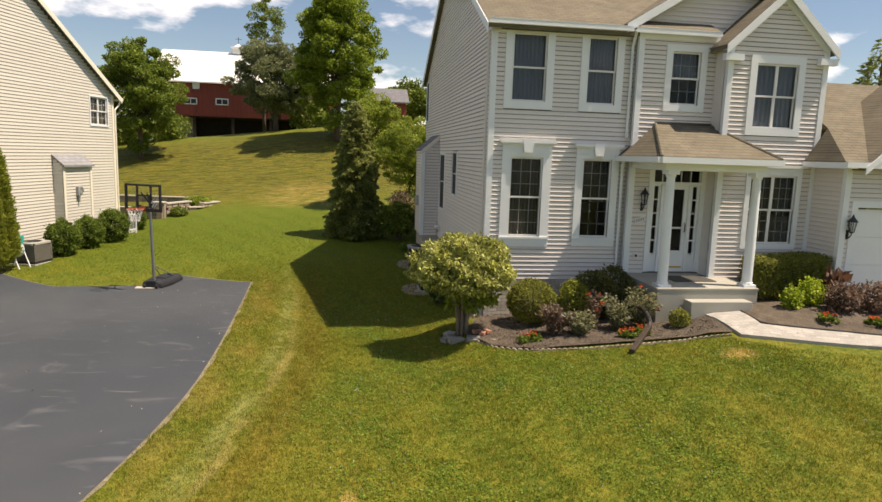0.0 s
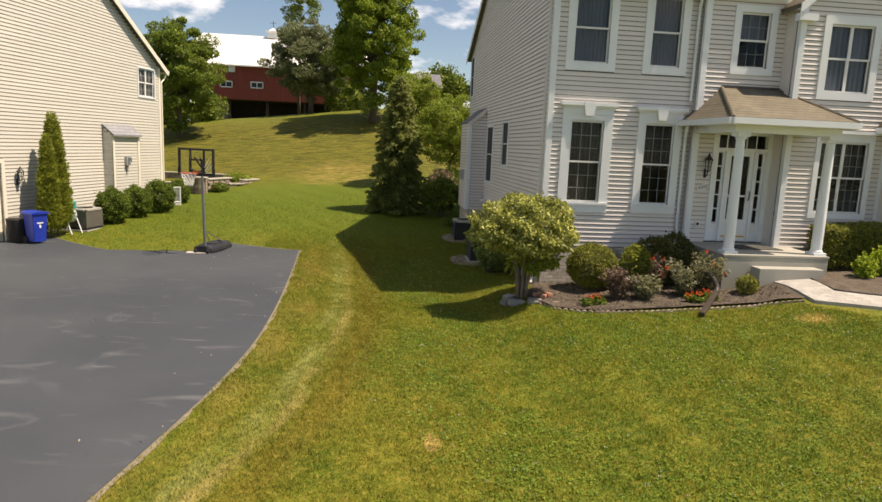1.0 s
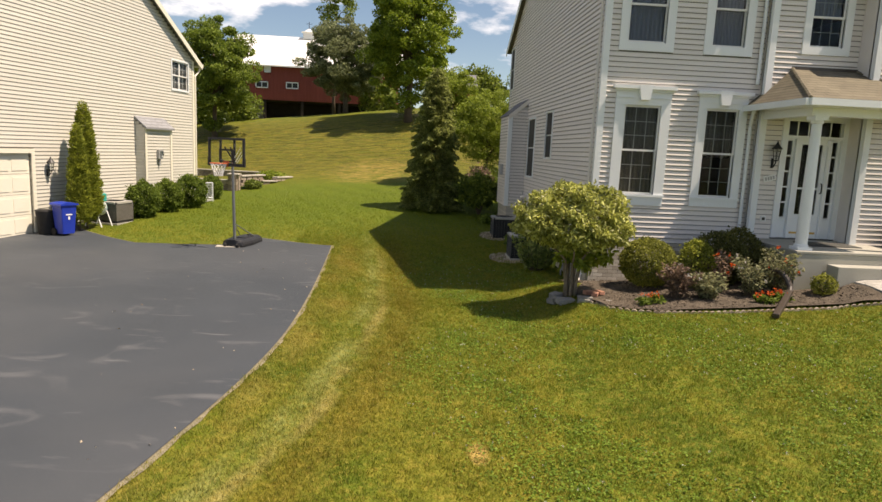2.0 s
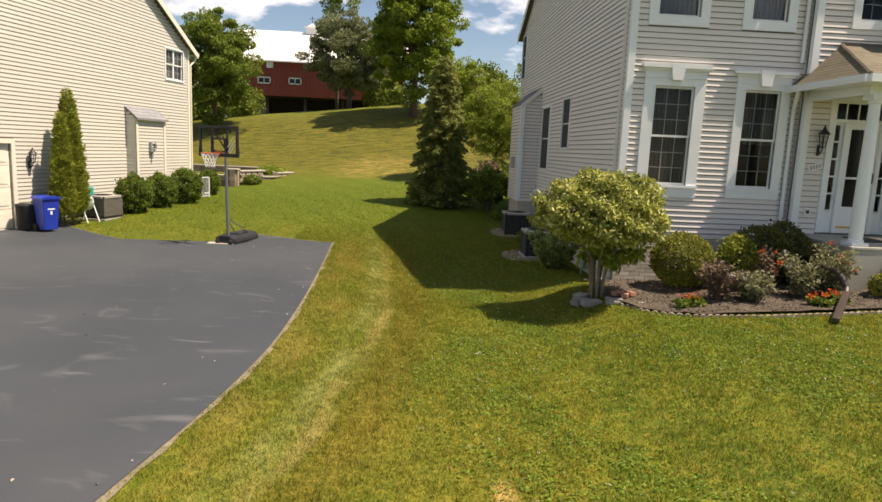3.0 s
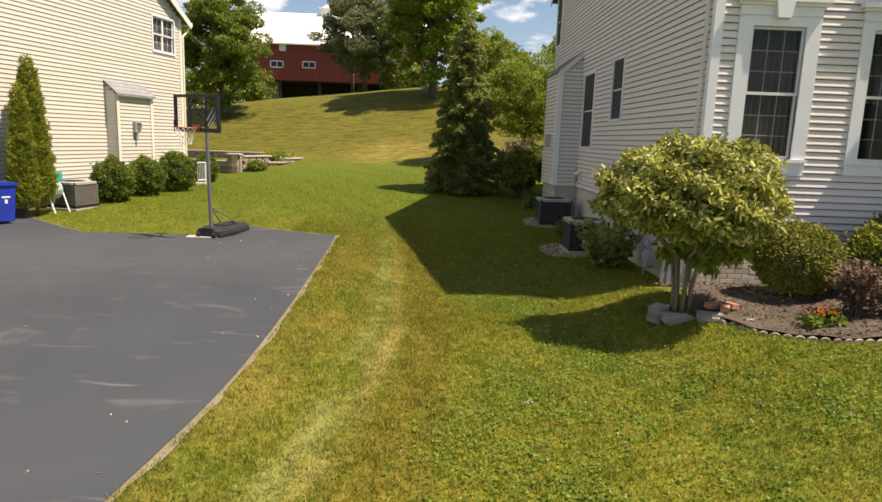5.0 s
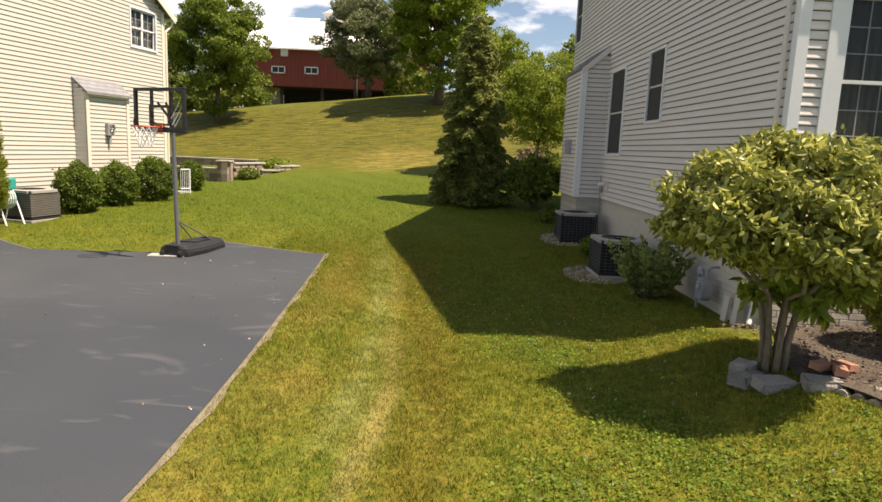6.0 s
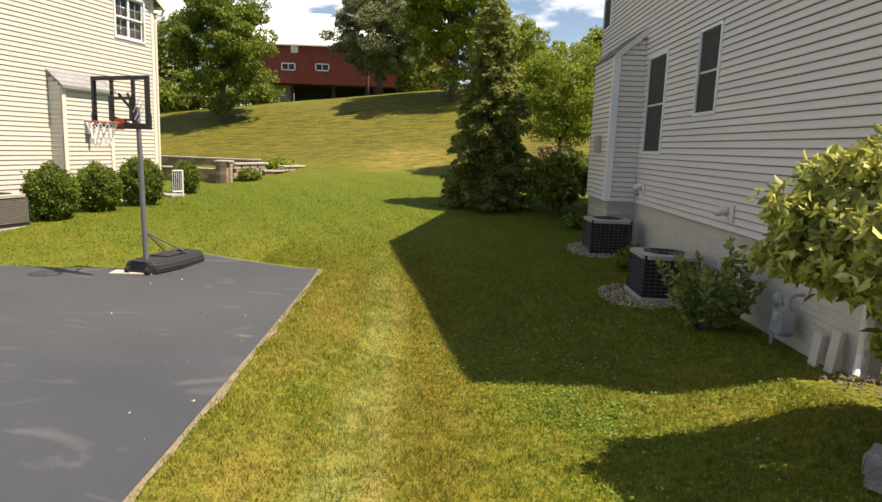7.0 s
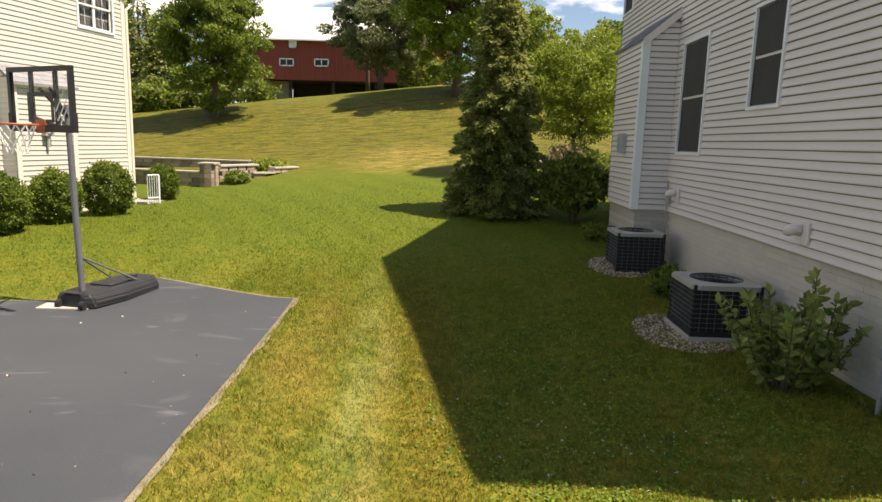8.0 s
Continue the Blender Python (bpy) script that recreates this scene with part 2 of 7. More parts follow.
def asphalt(name):
    """Sealed asphalt: fine grain, broad faded areas, thin drifting smears and short pale scuffs."""
    m = material(name, (0.037, 0.044, 0.051), (0.058, 0.067, 0.077), 0.5, 140, 0.72, 0.5, spec=0.25, depth=0.006)
    n, k = m.node_tree.nodes, m.node_tree.links
    p = n["Principled BSDF"]
    last = p.inputs["Base Color"].links[0].from_socket
    tc = n.new("ShaderNodeTexCoord")
    for scale, stretch, turn, warp, lo, hi, most, tone in ((0.22, (1, 1, 1), 0.0, 0.4, 0.45, 0.75, 0.35, 0.115), (0.8, (0.7, 1.5, 1), 0.7, 2.2, 0.60, 0.80, 0.42, 0.20), (1.7, (0.5, 2.2, 1), -0.4, 1.0, 0.66, 0.76, 0.45, 0.24)):
        mp = n.new("ShaderNodeMapping")
        mp.inputs["Scale"].default_value, mp.inputs["Rotation"].default_value = stretch, (0, 0, turn)
        t = n.new("ShaderNodeTexNoise")
        t.inputs["Scale"].default_value, t.inputs["Detail"].default_value, t.inputs["Distortion"].default_value = scale, 9, warp
        r = n.new("ShaderNodeMapRange")
        r.inputs["From Min"].default_value, r.inputs["From Max"].default_value, r.inputs["To Max"].default_value = lo, hi, most
        mx = n.new("ShaderNodeMix")
        mx.data_type = "RGBA"
        mx.inputs["B"].default_value = (tone, tone, tone * 1.01, 1)
        k.new(tc.outputs["Object"], mp.inputs["Vector"])
        k.new(mp.outputs["Vector"], t.inputs["Vector"])
        k.new(t.outputs["Fac"], r.inputs["Value"])
        k.new(r.outputs["Result"], mx.inputs["Factor"])
        k.new(last, mx.inputs["A"])
        last = mx.outputs["Result"]
    k.new(last, p.inputs["Base Color"])
    return m


def coursed(name, low, high, mortar, width, height, rough=0.85, offset=0.5, gap=0.008, strength=0.5):
    """Shingles or moulded brick: courses with joints as relief, at their real size; runs along local x and z."""
    m = material(name, low, high, 2.5, 90, rough, 0.0)
    n, k = m.node_tree.nodes, m.node_tree.links
    p = n["Principled BSDF"]
    base = p.inputs["Base Color"].links[0].from_socket
    tc = n.new("ShaderNodeTexCoord")
    sep, com = n.new("ShaderNodeSeparateXYZ"), n.new("ShaderNodeCombineXYZ")
    k.new(tc.outputs["Object"], sep.inputs[0])
    k.new(sep.outputs["X"], com.inputs["X"])
    k.new(sep.outputs["Z"], com.inputs["Y"])
    br = n.new("ShaderNodeTexBrick")
    br.inputs["Scale"].default_value = 1.0
    br.inputs["Brick Width"].default_value, br.inputs["Row Height"].default_value = width, height
    br.inputs["Mortar Size"].default_value, br.inputs["Mortar Smooth"].default_value = gap, 0.3
    br.offset = offset
    br.inputs["Color1"].default_value, br.inputs["Color2"].default_value = (0.88, 0.88, 0.88, 1), (1.04, 1.04, 1.04, 1)
    br.inputs["Mortar"].default_value = (*mortar, 1)
    k.new(com.outputs[0], br.inputs["Vector"])
    mx = n.new("ShaderNodeMix")
    mx.data_type, mx.blend_type = "RGBA", "MULTIPLY"
    mx.inputs["Factor"].default_value = 1.0
    k.new(base, mx.inputs["A"])
    k.new(br.outputs["Color"], mx.inputs["B"])
    k.new(mx.outputs["Result"], p.inputs["Base Color"])
    bn = n.new("ShaderNodeBump")
    bn.invert = True
    bn.inputs["Strength"].default_value, bn.inputs["Distance"].default_value = strength, 0.01
    k.new(br.outputs["Fac"], bn.inputs["Height"])
    k.new(bn.outputs["Normal"], p.inputs["Normal"])
    return m


def glass(name, tint=(0.75, 0.8, 0.82), rough=0.02, ior=1.33):
    m = bpy.data.materials.new(name)
    m.use_nodes = True
    p = m.node_tree.nodes["Principled BSDF"]
    p.inputs["Base Color"].default_value = (*tint, 1)
    p.inputs["Transmission Weight"].default_value, p.inputs["Roughness"].default_value, p.inputs["IOR"].default_value = 1.0, rough, ior
    return m


M_SIDING = material("grey vinyl siding", (0.655, 0.612, 0.57), (0.73, 0.68, 0.635), 1.2, 45, 0.5, 0.05, jitter=0.25, stretch=(0.4, 1, 3))
M_CREAM = material("cream vinyl siding", (0.55, 0.53, 0.465), (0.62, 0.60, 0.53), 1.2, 45, 0.5, 0.05, jitter=0.25, stretch=(0.4, 1, 3))
M_CREAM_TRIM = material("cream trim", (0.74, 0.70, 0.58), (0.80, 0.76, 0.64), 2, 60, 0.5, 0.03)
M_TRIM = material("white trim paint", (0.73, 0.76, 0.77), (0.81, 0.84, 0.85), 2, 60, 0.45, 0.03)
M_SASH = material("white vinyl sash", (0.72, 0.72, 0.70), (0.8, 0.8, 0.78), 4, 80, 0.4, 0.02)
M_MUNTIN = material("grey grille bars", (0.36, 0.35, 0.33), (0.45, 0.44, 0.42), 6, 80, 0.6, 0.0)
M_GLASS = glass("window glass", ior=1.2)
M_BLIND = material("grey blue shade cloth", (0.16, 0.17, 0.20), (0.22, 0.23, 0.27), 2, 70, 0.8, 0.1)
M_SCREEN = material("grey insect screen", (0.055, 0.053, 0.052), (0.085, 0.083, 0.08), 3, 150, 0.9, 0.1, spec=0.1)
M_CURTAIN = material("dark grey curtain", (0.045, 0.040, 0.035), (0.115, 0.102, 0.088), 5, 40, 0.9, 0.3, stretch=(4, 4, 0.3))
# dark tone puts the dimness of rooms and lap slots into the colour
M_ROOM = material("dark room lining and wall core", (0.12, 0.115, 0.10), (0.16, 0.15, 0.135), 1, 40, 0.9, 0.05)
M_SHINGLE = coursed("tan asphalt shingles", (0.115, 0.100, 0.070), (0.215, 0.188, 0.132), (0.55, 0.55, 0.55), 0.24, 0.062, 0.9, gap=0.006)
M_SHINGLE_PALE = coursed("weathered pale grey shingles", (0.22, 0.225, 0.235), (0.31, 0.315, 0.325), (0.5, 0.5, 0.5), 0.32, 0.10, 0.9)
M_SHINGLE_GREY = coursed("grey asphalt shingles", (0.14, 0.14, 0.15), (0.21, 0.21, 0.22), (0.5, 0.5, 0.5), 0.32, 0.10, 0.9)
M_FOUND = coursed("brick moulded foundation paint", (0.46, 0.43, 0.37), (0.55, 0.52, 0.45), (0.82, 0.82, 0.82), 0.21, 0.075, 0.85, gap=0.006, strength=0.6)
M_FOUND_FACE = material("cream foundation paint", (0.50, 0.47, 0.40), (0.60, 0.56, 0.49), 2.5, 60, 0.85, 0.3, jitter=0.3, depth=0.006)
M_BRICK = material("pale painted brick", (0.40, 0.37, 0.32), (0.62, 0.59, 0.53), 6, 90, 0.85, 0.4, jitter=0.5)
M_MORTAR = material("mortar", (0.20, 0.185, 0.16), (0.28, 0.26, 0.23), 10, 120, 0.95, 0.4)
M_CONC = material("porch concrete", (0.31, 0.30, 0.26), (0.41, 0.40, 0.345), 1.5, 90, 0.85, 0.2)
M_PAVER = material("pale concrete pavers", (0.31, 0.295, 0.265), (0.43, 0.41, 0.37), 5, 90, 0.85, 0.3, jitter=0.3)
M_BLACK = material("black painted metal", (0.012, 0.012, 0.013), (0.03, 0.03, 0.032), 6, 90, 0.45, 0.05, spec=0.4)
M_POLE = material("grey powder coated steel", (0.10, 0.11, 0.12), (0.15, 0.16, 0.17), 6, 90, 0.4, 0.05, spec=0.5)
M_BASE = material("black moulded plastic", (0.012, 0.0125, 0.015), (0.03, 0.031, 0.035), 4, 120, 0.5, 0.15, spec=0.4)
M_RIM = material("orange red painted steel", (0.42, 0.09, 0.035), (0.55, 0.14, 0.06), 8, 80, 0.4, 0.0)
M_NET = material("white nylon net", (0.72, 0.70, 0.66), (0.85, 0.83, 0.8), 20, 90, 0.8, 0.0)
M_ACRYL = glass("clear acrylic", (0.985, 0.99, 0.99), 0.0, 1.12)
M_BLUE = material("blue moulded plastic", (0.008, 0.03, 0.30), (0.015, 0.05, 0.42), 3, 90, 0.4, 0.05, spec=0.5)
M_TEAL = material("teal plastic", (0.01, 0.30, 0.26), (0.02, 0.38, 0.33), 4, 90, 0.45, 0.05)
M_ACGRILL = material("dark condenser grille", (0.014, 0.014, 0.015), (0.032, 0.032, 0.034), 6, 90, 0.5, 0.1)
M_ACTOP = material("beige enamel", (0.32, 0.31, 0.275), (0.42, 0.41, 0.365), 3, 80, 0.45, 0.05)
M_ACWIRE = material("grey wire", (0.120, 0.120, 0.123), (0.180, 0.180, 0.186), 9, 80, 0.45, 0.0)
M_GASGREY = material("grey blue meter paint", (0.24, 0.255, 0.28), (0.32, 0.335, 0.36), 4, 80, 0.5, 0.05)
M_METER = material("grey meter enamel", (0.33, 0.33, 0.32), (0.42, 0.42, 0.41), 4, 80, 0.5, 0.05)
M_WOODTRUNK = material("bark", (0.07, 0.052, 0.036), (0.16, 0.125, 0.09), 6, 40, 0.95, 0.7, stretch=(1, 1, 0.25))
M_STEM = material("pale smooth bark", (0.13, 0.10, 0.07), (0.31, 0.25, 0.185), 7, 50, 0.9, 0.5, stretch=(1, 1, 0.25))
M_LOUVRE = material("grey brown louvre enamel", (0.13, 0.12, 0.105), (0.20, 0.19, 0.17), 5, 80, 0.5, 0.05)
M_MULCH = material("dark bark mulch", (0.075, 0.060, 0.044), (0.20, 0.16, 0.12), 5, 45, 0.95, 1.0, island=0.35, depth=0.03)
M_STONE = material("grey field stone", (0.19, 0.18, 0.16), (0.40, 0.375, 0.335), 3, 50, 0.9, 0.6, jitter=0.4)
M_WALLSTONE = material("buff retaining block", (0.24, 0.19, 0.145), (0.42, 0.35, 0.275), 3, 50, 0.9, 0.5, jitter=0.5)
M_CAP = material("pale cap stone", (0.36, 0.33, 0.28), (0.52, 0.48, 0.41), 3, 50, 0.9, 0.4)
M_BARNRED = material("barn red boards", (0.20, 0.045, 0.034), (0.29, 0.075, 0.057), 0.8, 9, 0.8, 0.3, stretch=(6, 6, 0.25))
M_BARNROOF = material("white barn roof metal", (0.72, 0.71, 0.68), (0.86, 0.85, 0.82), 0.4, 20, 0.5, 0.05)
M_DARKWOOD = material("dark weathered boards", (0.014, 0.011, 0.009), (0.035, 0.028, 0.022), 2, 20, 0.9, 0.2)
M_RUBBER = material("black rubber", (0.012, 0.012, 0.012), (0.03, 0.03, 0.03), 4, 90, 0.7, 0.1)
M_BRONZE = material("dark bronze gutter metal", (0.035, 0.026, 0.02), (0.07, 0.053, 0.042), 6, 80, 0.4, 0.05, spec=0.5)
M_GRAVEL = material("beige gravel", (0.20, 0.145, 0.095), (0.60, 0.51, 0.38), 6, 60, 0.9, 0.6, island=0.7)
M_MAT = material("dark door mat", (0.05, 0.05, 0.045), (0.10, 0.10, 0.09), 8, 150, 0.95, 0.5)
M_BRASS = material("worn brass", (0.45, 0.30, 0.08), (0.6, 0.42, 0.14), 8, 90, 0.35, 0.0, metal=1.0)
M_FLOWER = foliage("red flower petals", (0.50, 0.06, 0.015), (0.78, 0.15, 0.035), 0.2)
M_WHITEFL = foliage("pale flowers", (0.34, 0.30, 0.28), (0.75, 0.70, 0.68), 0.2)
L_ORN = foliage("variegated leaves", (0.090, 0.106, 0.025), (0.62, 0.60, 0.150), 0.5, (0.86, 0.81, 0.50), 0.36, 0.48)
L_BOX = foliage("boxwood leaves", (0.09, 0.110, 0.019), (0.42, 0.42, 0.07), 0.18)
L_YEW = foliage("dark yew needles", (0.05, 0.058, 0.019), (0.21, 0.195, 0.06), 0.15)
L_CANNA = foliage("canna leaves", (0.05, 0.022, 0.016), (0.17, 0.085, 0.05), 0.5)
L_HEDGE = foliage("hedge leaves", (0.07, 0.082, 0.019), (0.36, 0.35, 0.07), 0.2)
L_CLOVER = foliage("clover leaves", (0.075, 0.145, 0.020), (0.24, 0.33, 0.045), 0.2)
L_BOXLIT = foliage("yellow green shrub leaves", (0.155, 0.232, 0.019), (0.496, 0.558, 0.046), 0.4)
L_CONIFER = foliage("spruce sprays", (0.075, 0.098, 0.030), (0.42, 0.44, 0.13), 0.3, (0.58, 0.58, 0.22))
L_ARB = foliage("arborvitae sprays", (0.105, 0.135, 0.020), (0.43, 0.44, 0.065), 0.3)
L_MAPLE = foliage("maple leaves", (0.066, 0.105, 0.015), (0.27, 0.335, 0.045), 0.4, (0.4, 0.42, 0.09))
L_DARK = foliage("dark oak leaves", (0.06, 0.095, 0.016), (0.26, 0.31, 0.045), 0.4, (0.42, 0.45, 0.09))
L_GREY = foliage("grey green leaves", (0.09, 0.105, 0.045), (0.31, 0.33, 0.16), 0.4)
L_BRIGHT = foliage("bright green leaves", (0.11, 0.155, 0.017), (0.36, 0.41, 0.05), 0.4)
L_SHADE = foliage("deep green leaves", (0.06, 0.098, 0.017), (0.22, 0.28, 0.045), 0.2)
L_RED = foliage("purple brown leaves", (0.080, 0.050, 0.040), (0.32, 0.205, 0.145), 0.4)
L_SILVER = foliage("silver green leaves", (0.08, 0.088, 0.045), (0.36, 0.34, 0.18), 0.2)
L_OAK = foliage("sunlit oak leaves", (0.09, 0.14, 0.015), (0.33, 0.40, 0.04), 0.4, (0.5, 0.53, 0.09))
L_LAUREL = foliage("laurel leaves", (0.10, 0.148, 0.034), (0.37, 0.41, 0.11), 0.5)
M_LAWN = lawn("mown lawn soil", False)
M_BLADES = lawn("grass blades", True)
M_ASPHALT = asphalt("sealed asphalt")
M_EDGE = material("straw and grit drive edge", (0.13, 0.115, 0.07), (0.30, 0.26, 0.17), 9, 60, 0.95, 0.6)


# ---- building helpers ----
def part(name, bm, mat, parent=None, label="", m=None, smooth=False):
    """One mesh object under a thing or a part."""
    me = bpy.data.meshes.new(name)
    bm.to_mesh(me)
    bm.free()
    me.materials.append(mat)
    if smooth:
        for f in me.polygons:
            f.use_smooth = True
    ob = new(name, me)
    ob.parent = parent
    if m is not None:
        ob.matrix_basis = m
    return tagged(ob, label)


def thing(name, label, category, m=None, group="", kind=""):
    ob = new(name)
    ob.empty_display_size = 0.2
    if m is not None:
        ob.matrix_basis = m
    return tagged(ob, label, category, group, kind)


def box(bm, x0, x1, y0, y1, z0, z1, bevel=0.0):
    v = [bm.verts.new((x, y, z)) for z in (z0, z1) for y in (y0, y1) for x in (x0, x1)]
    fs = [bm.faces.new([v[i] for i in q]) for q in ((0, 2, 3, 1), (4, 5, 7, 6), (0, 1, 5, 4), (2, 6, 7, 3), (0, 4, 6, 2), (1, 3, 7, 5))]
    if bevel:
        bmesh.ops.bevel(bm, geom=list({e for f in fs for e in f.edges}), offset=bevel, segments=2, affect="EDGES", profile=0.6)
    return bm


def boxes(*rows, bevel=0.0):
    bm = bmesh.new()
    for r in rows:
        box(bm, *r, bevel=bevel)
    return bm


def prism(points, y0, y1):
    """A polygon in local x and z, drawn out from y0 to y1."""
    bm = bmesh.new()
    a = [bm.verts.new((x, y0, z)) for x, z in points]
    b = [bm.verts.new((x, y1, z)) for x, z in points]
    bm.faces.new(a)
    bm.faces.new(b[::-1])
    for i in range(len(points)):
        j = (i + 1) % len(points)
        bm.faces.new((a[j], a[i], b[i], b[j]))
    bmesh.ops.recalc_face_normals(bm, faces=bm.faces)
    return bm


def slab(corners, thick):
    """A plate on four corners, thickened downwards."""
    bm = bmesh.new()
    a = [bm.verts.new(c) for c in corners]
    b = [bm.verts.new((c[0], c[1], c[2] - thick)) for c in corners]
    bm.faces.new(a)
    bm.faces.new(b[::-1])
    for i in range(len(a)):
        j = (i + 1) % len(a)
        bm.faces.new((a[j], a[i], b[i], b[j]))
    bmesh.ops.recalc_face_normals(bm, faces=bm.faces)
    return bm


def tube(bm, pts, radii, n=8, cap=True):
    pts = [Vector(p) for p in pts]
    rings = []
    for i, p in enumerate(pts):
        d = (pts[min(i + 1, len(pts) - 1)] - pts[max(i - 1, 0)]).normalized()
        side = d.orthogonal().normalized() if i == 0 else (rings[-1][1] - d * rings[-1][1].dot(d)).normalized()
        up = d.cross(side)
        r = radii[i] if isinstance(radii, (list, tuple)) else radii
        rings.append(([bm.verts.new(p + (side * math.cos(a) + up * math.sin(a)) * r) for a in (2 * math.pi * k / n for k in range(n))], side))
    for (a, _), (b, _) in zip(rings, rings[1:]):
        for k in range(n):
            bm.faces.new((a[k], a[(k + 1) % n], b[(k + 1) % n], b[k]))
    if cap:
        bm.faces.new(rings[0][0][::-1])
        bm.faces.new(rings[-1][0])
    return bm


def tubes(*rows, n=8):
    bm = bmesh.new()
    for pts, r in rows:
        tube(bm, pts, r, n)
    return bm


def mesh_np(name, verts, faces, mat, parent=None, label="", smooth=False):
    """A mesh from arrays: verts (n, 3) and faces (m, 3 or 4)."""
    me = bpy.data.meshes.new(name)
    k = faces.shape[1]
    me.vertices.add(len(verts))
    me.vertices.foreach_set("co", verts.astype(np.float32).ravel())
    me.loops.add(faces.size)
    me.loops.foreach_set("vertex_index", faces.astype(np.int32).ravel())
    me.polygons.add(len(faces))
    me.polygons.foreach_set("loop_start", np.arange(0, faces.size, k, dtype=np.int32))
    me.update(calc_edges=True)
    me.validate()
    me.materials.append(mat)
    if smooth:
        me.polygons.foreach_set("use_smooth", np.ones(len(faces), bool))
    ob = new(name, me)
    ob.parent = parent
    return tagged(ob, label)


def leaves(name, points, size, mat, parent=None, rng=None, long=2.0, droop=0.0, label="", flat=0.0, dirs=None, fold=False):
    """Folded, pointed leaves at the points, each of its own size and turn."""
    rng = rng or np.random.default_rng(3)
    n = len(points)
    axis = rng.normal(size=(n, 3))
    axis[:, 2] = axis[:, 2] * (1 - flat) - droop
    if dirs is not None:
        axis = axis * 0.6 + dirs
    axis /= np.linalg.norm(axis, axis=1, keepdims=True)
    side = np.cross(axis, rng.normal(size=(n, 3)) + np.array([0, 0, 2.0 * flat]))
    side /= np.linalg.norm(side, axis=1, keepdims=True) + 1e-9
    out = np.cross(side, axis)
    s = size * rng.uniform(0.6, 1.3, (n, 1))
    if fold:
        w = s * (0.5 / long)
        v = np.empty((n, 6, 3))
        v[:, 0] = points
        v[:, 1] = points + axis * s * 0.28 + side * w + out * w * 0.5
        v[:, 2] = points + axis * s * 0.68 + side * w * 0.85 + out * w * 0.35
        v[:, 3] = points + axis * s - out * w * 0.4
        v[:, 4] = points + axis * s * 0.68 - side * w * 0.85 + out * w * 0.35
        v[:, 5] = points + axis * s * 0.28 - side * w + out * w * 0.5
        k = np.arange(n)[:, None, None] * 6 + np.array([[0, 1, 2, 3], [0, 3, 4, 5]])[None]
        return mesh_np(name, v.reshape(-1, 3), k.reshape(-1, 4), mat, parent, label)
    v = np.empty((n, 4, 3))
    v[:, 0] = points
    v[:, 1] = points + axis * s * 0.5 + side * s * (0.5 / long * 1.1) + out * s * 0.10
    v[:, 2] = points + axis * s
    v[:, 3] = points + axis * s * 0.5 - side * s * (0.5 / long * 1.1) + out * s * 0.10
    return mesh_np(name, v.reshape(-1, 3), np.arange(4 * n).reshape(n, 4), mat, parent, label)


def crown_points(rng, n, centre, radii, clumps, spread, shell=0.55, low=-1.0):
    """Leaf places in clumps through the outer part of an ellipsoid, with gaps between the clumps."""
    d = rng.normal(size=(clumps * 3, 3))
    d /= np.linalg.norm(d, axis=1, keepdims=True)
    d = d[d[:, 2] > low][:clumps]
    r = rng.uniform(shell * 0.6, 1.0, (len(d), 1)) ** 0.55
    c = d * r * np.array(radii) * rng.uniform(0.78, 1.07, (len(d), 1)) + np.array(centre)
    pick = rng.integers(0, len(c), n)
    o = rng.normal(size=(n, 3))
    o *= (rng.uniform(0.5, 1.15, n) ** 0.5 / np.linalg.norm(o, axis=1))[:, None] * np.array([1.9, 1.9, 1.15])
    return c[pick] + o * spread * rng.uniform(0.35, 1.05, (len(c), 1))[pick]


# ---- ground ----
def smooth(a, b, v):
    t = np.clip((v - a) / (b - a), 0, 1)
    return t * t * (3 - 2 * t)


G_Y = np.array([-400, -60, -15, -7, 0, 5, 8, 14, 19, 24, 29, 33, 38, 60, 120, 400.0])
G_Z = np.array([-9, -2.6, -1.05, -0.85, -0.68, -0.74, -0.52, -0.04, 0.28, 1.2, 2.85, 4.35, 4.95, 5.3, 6.7, 9.0])


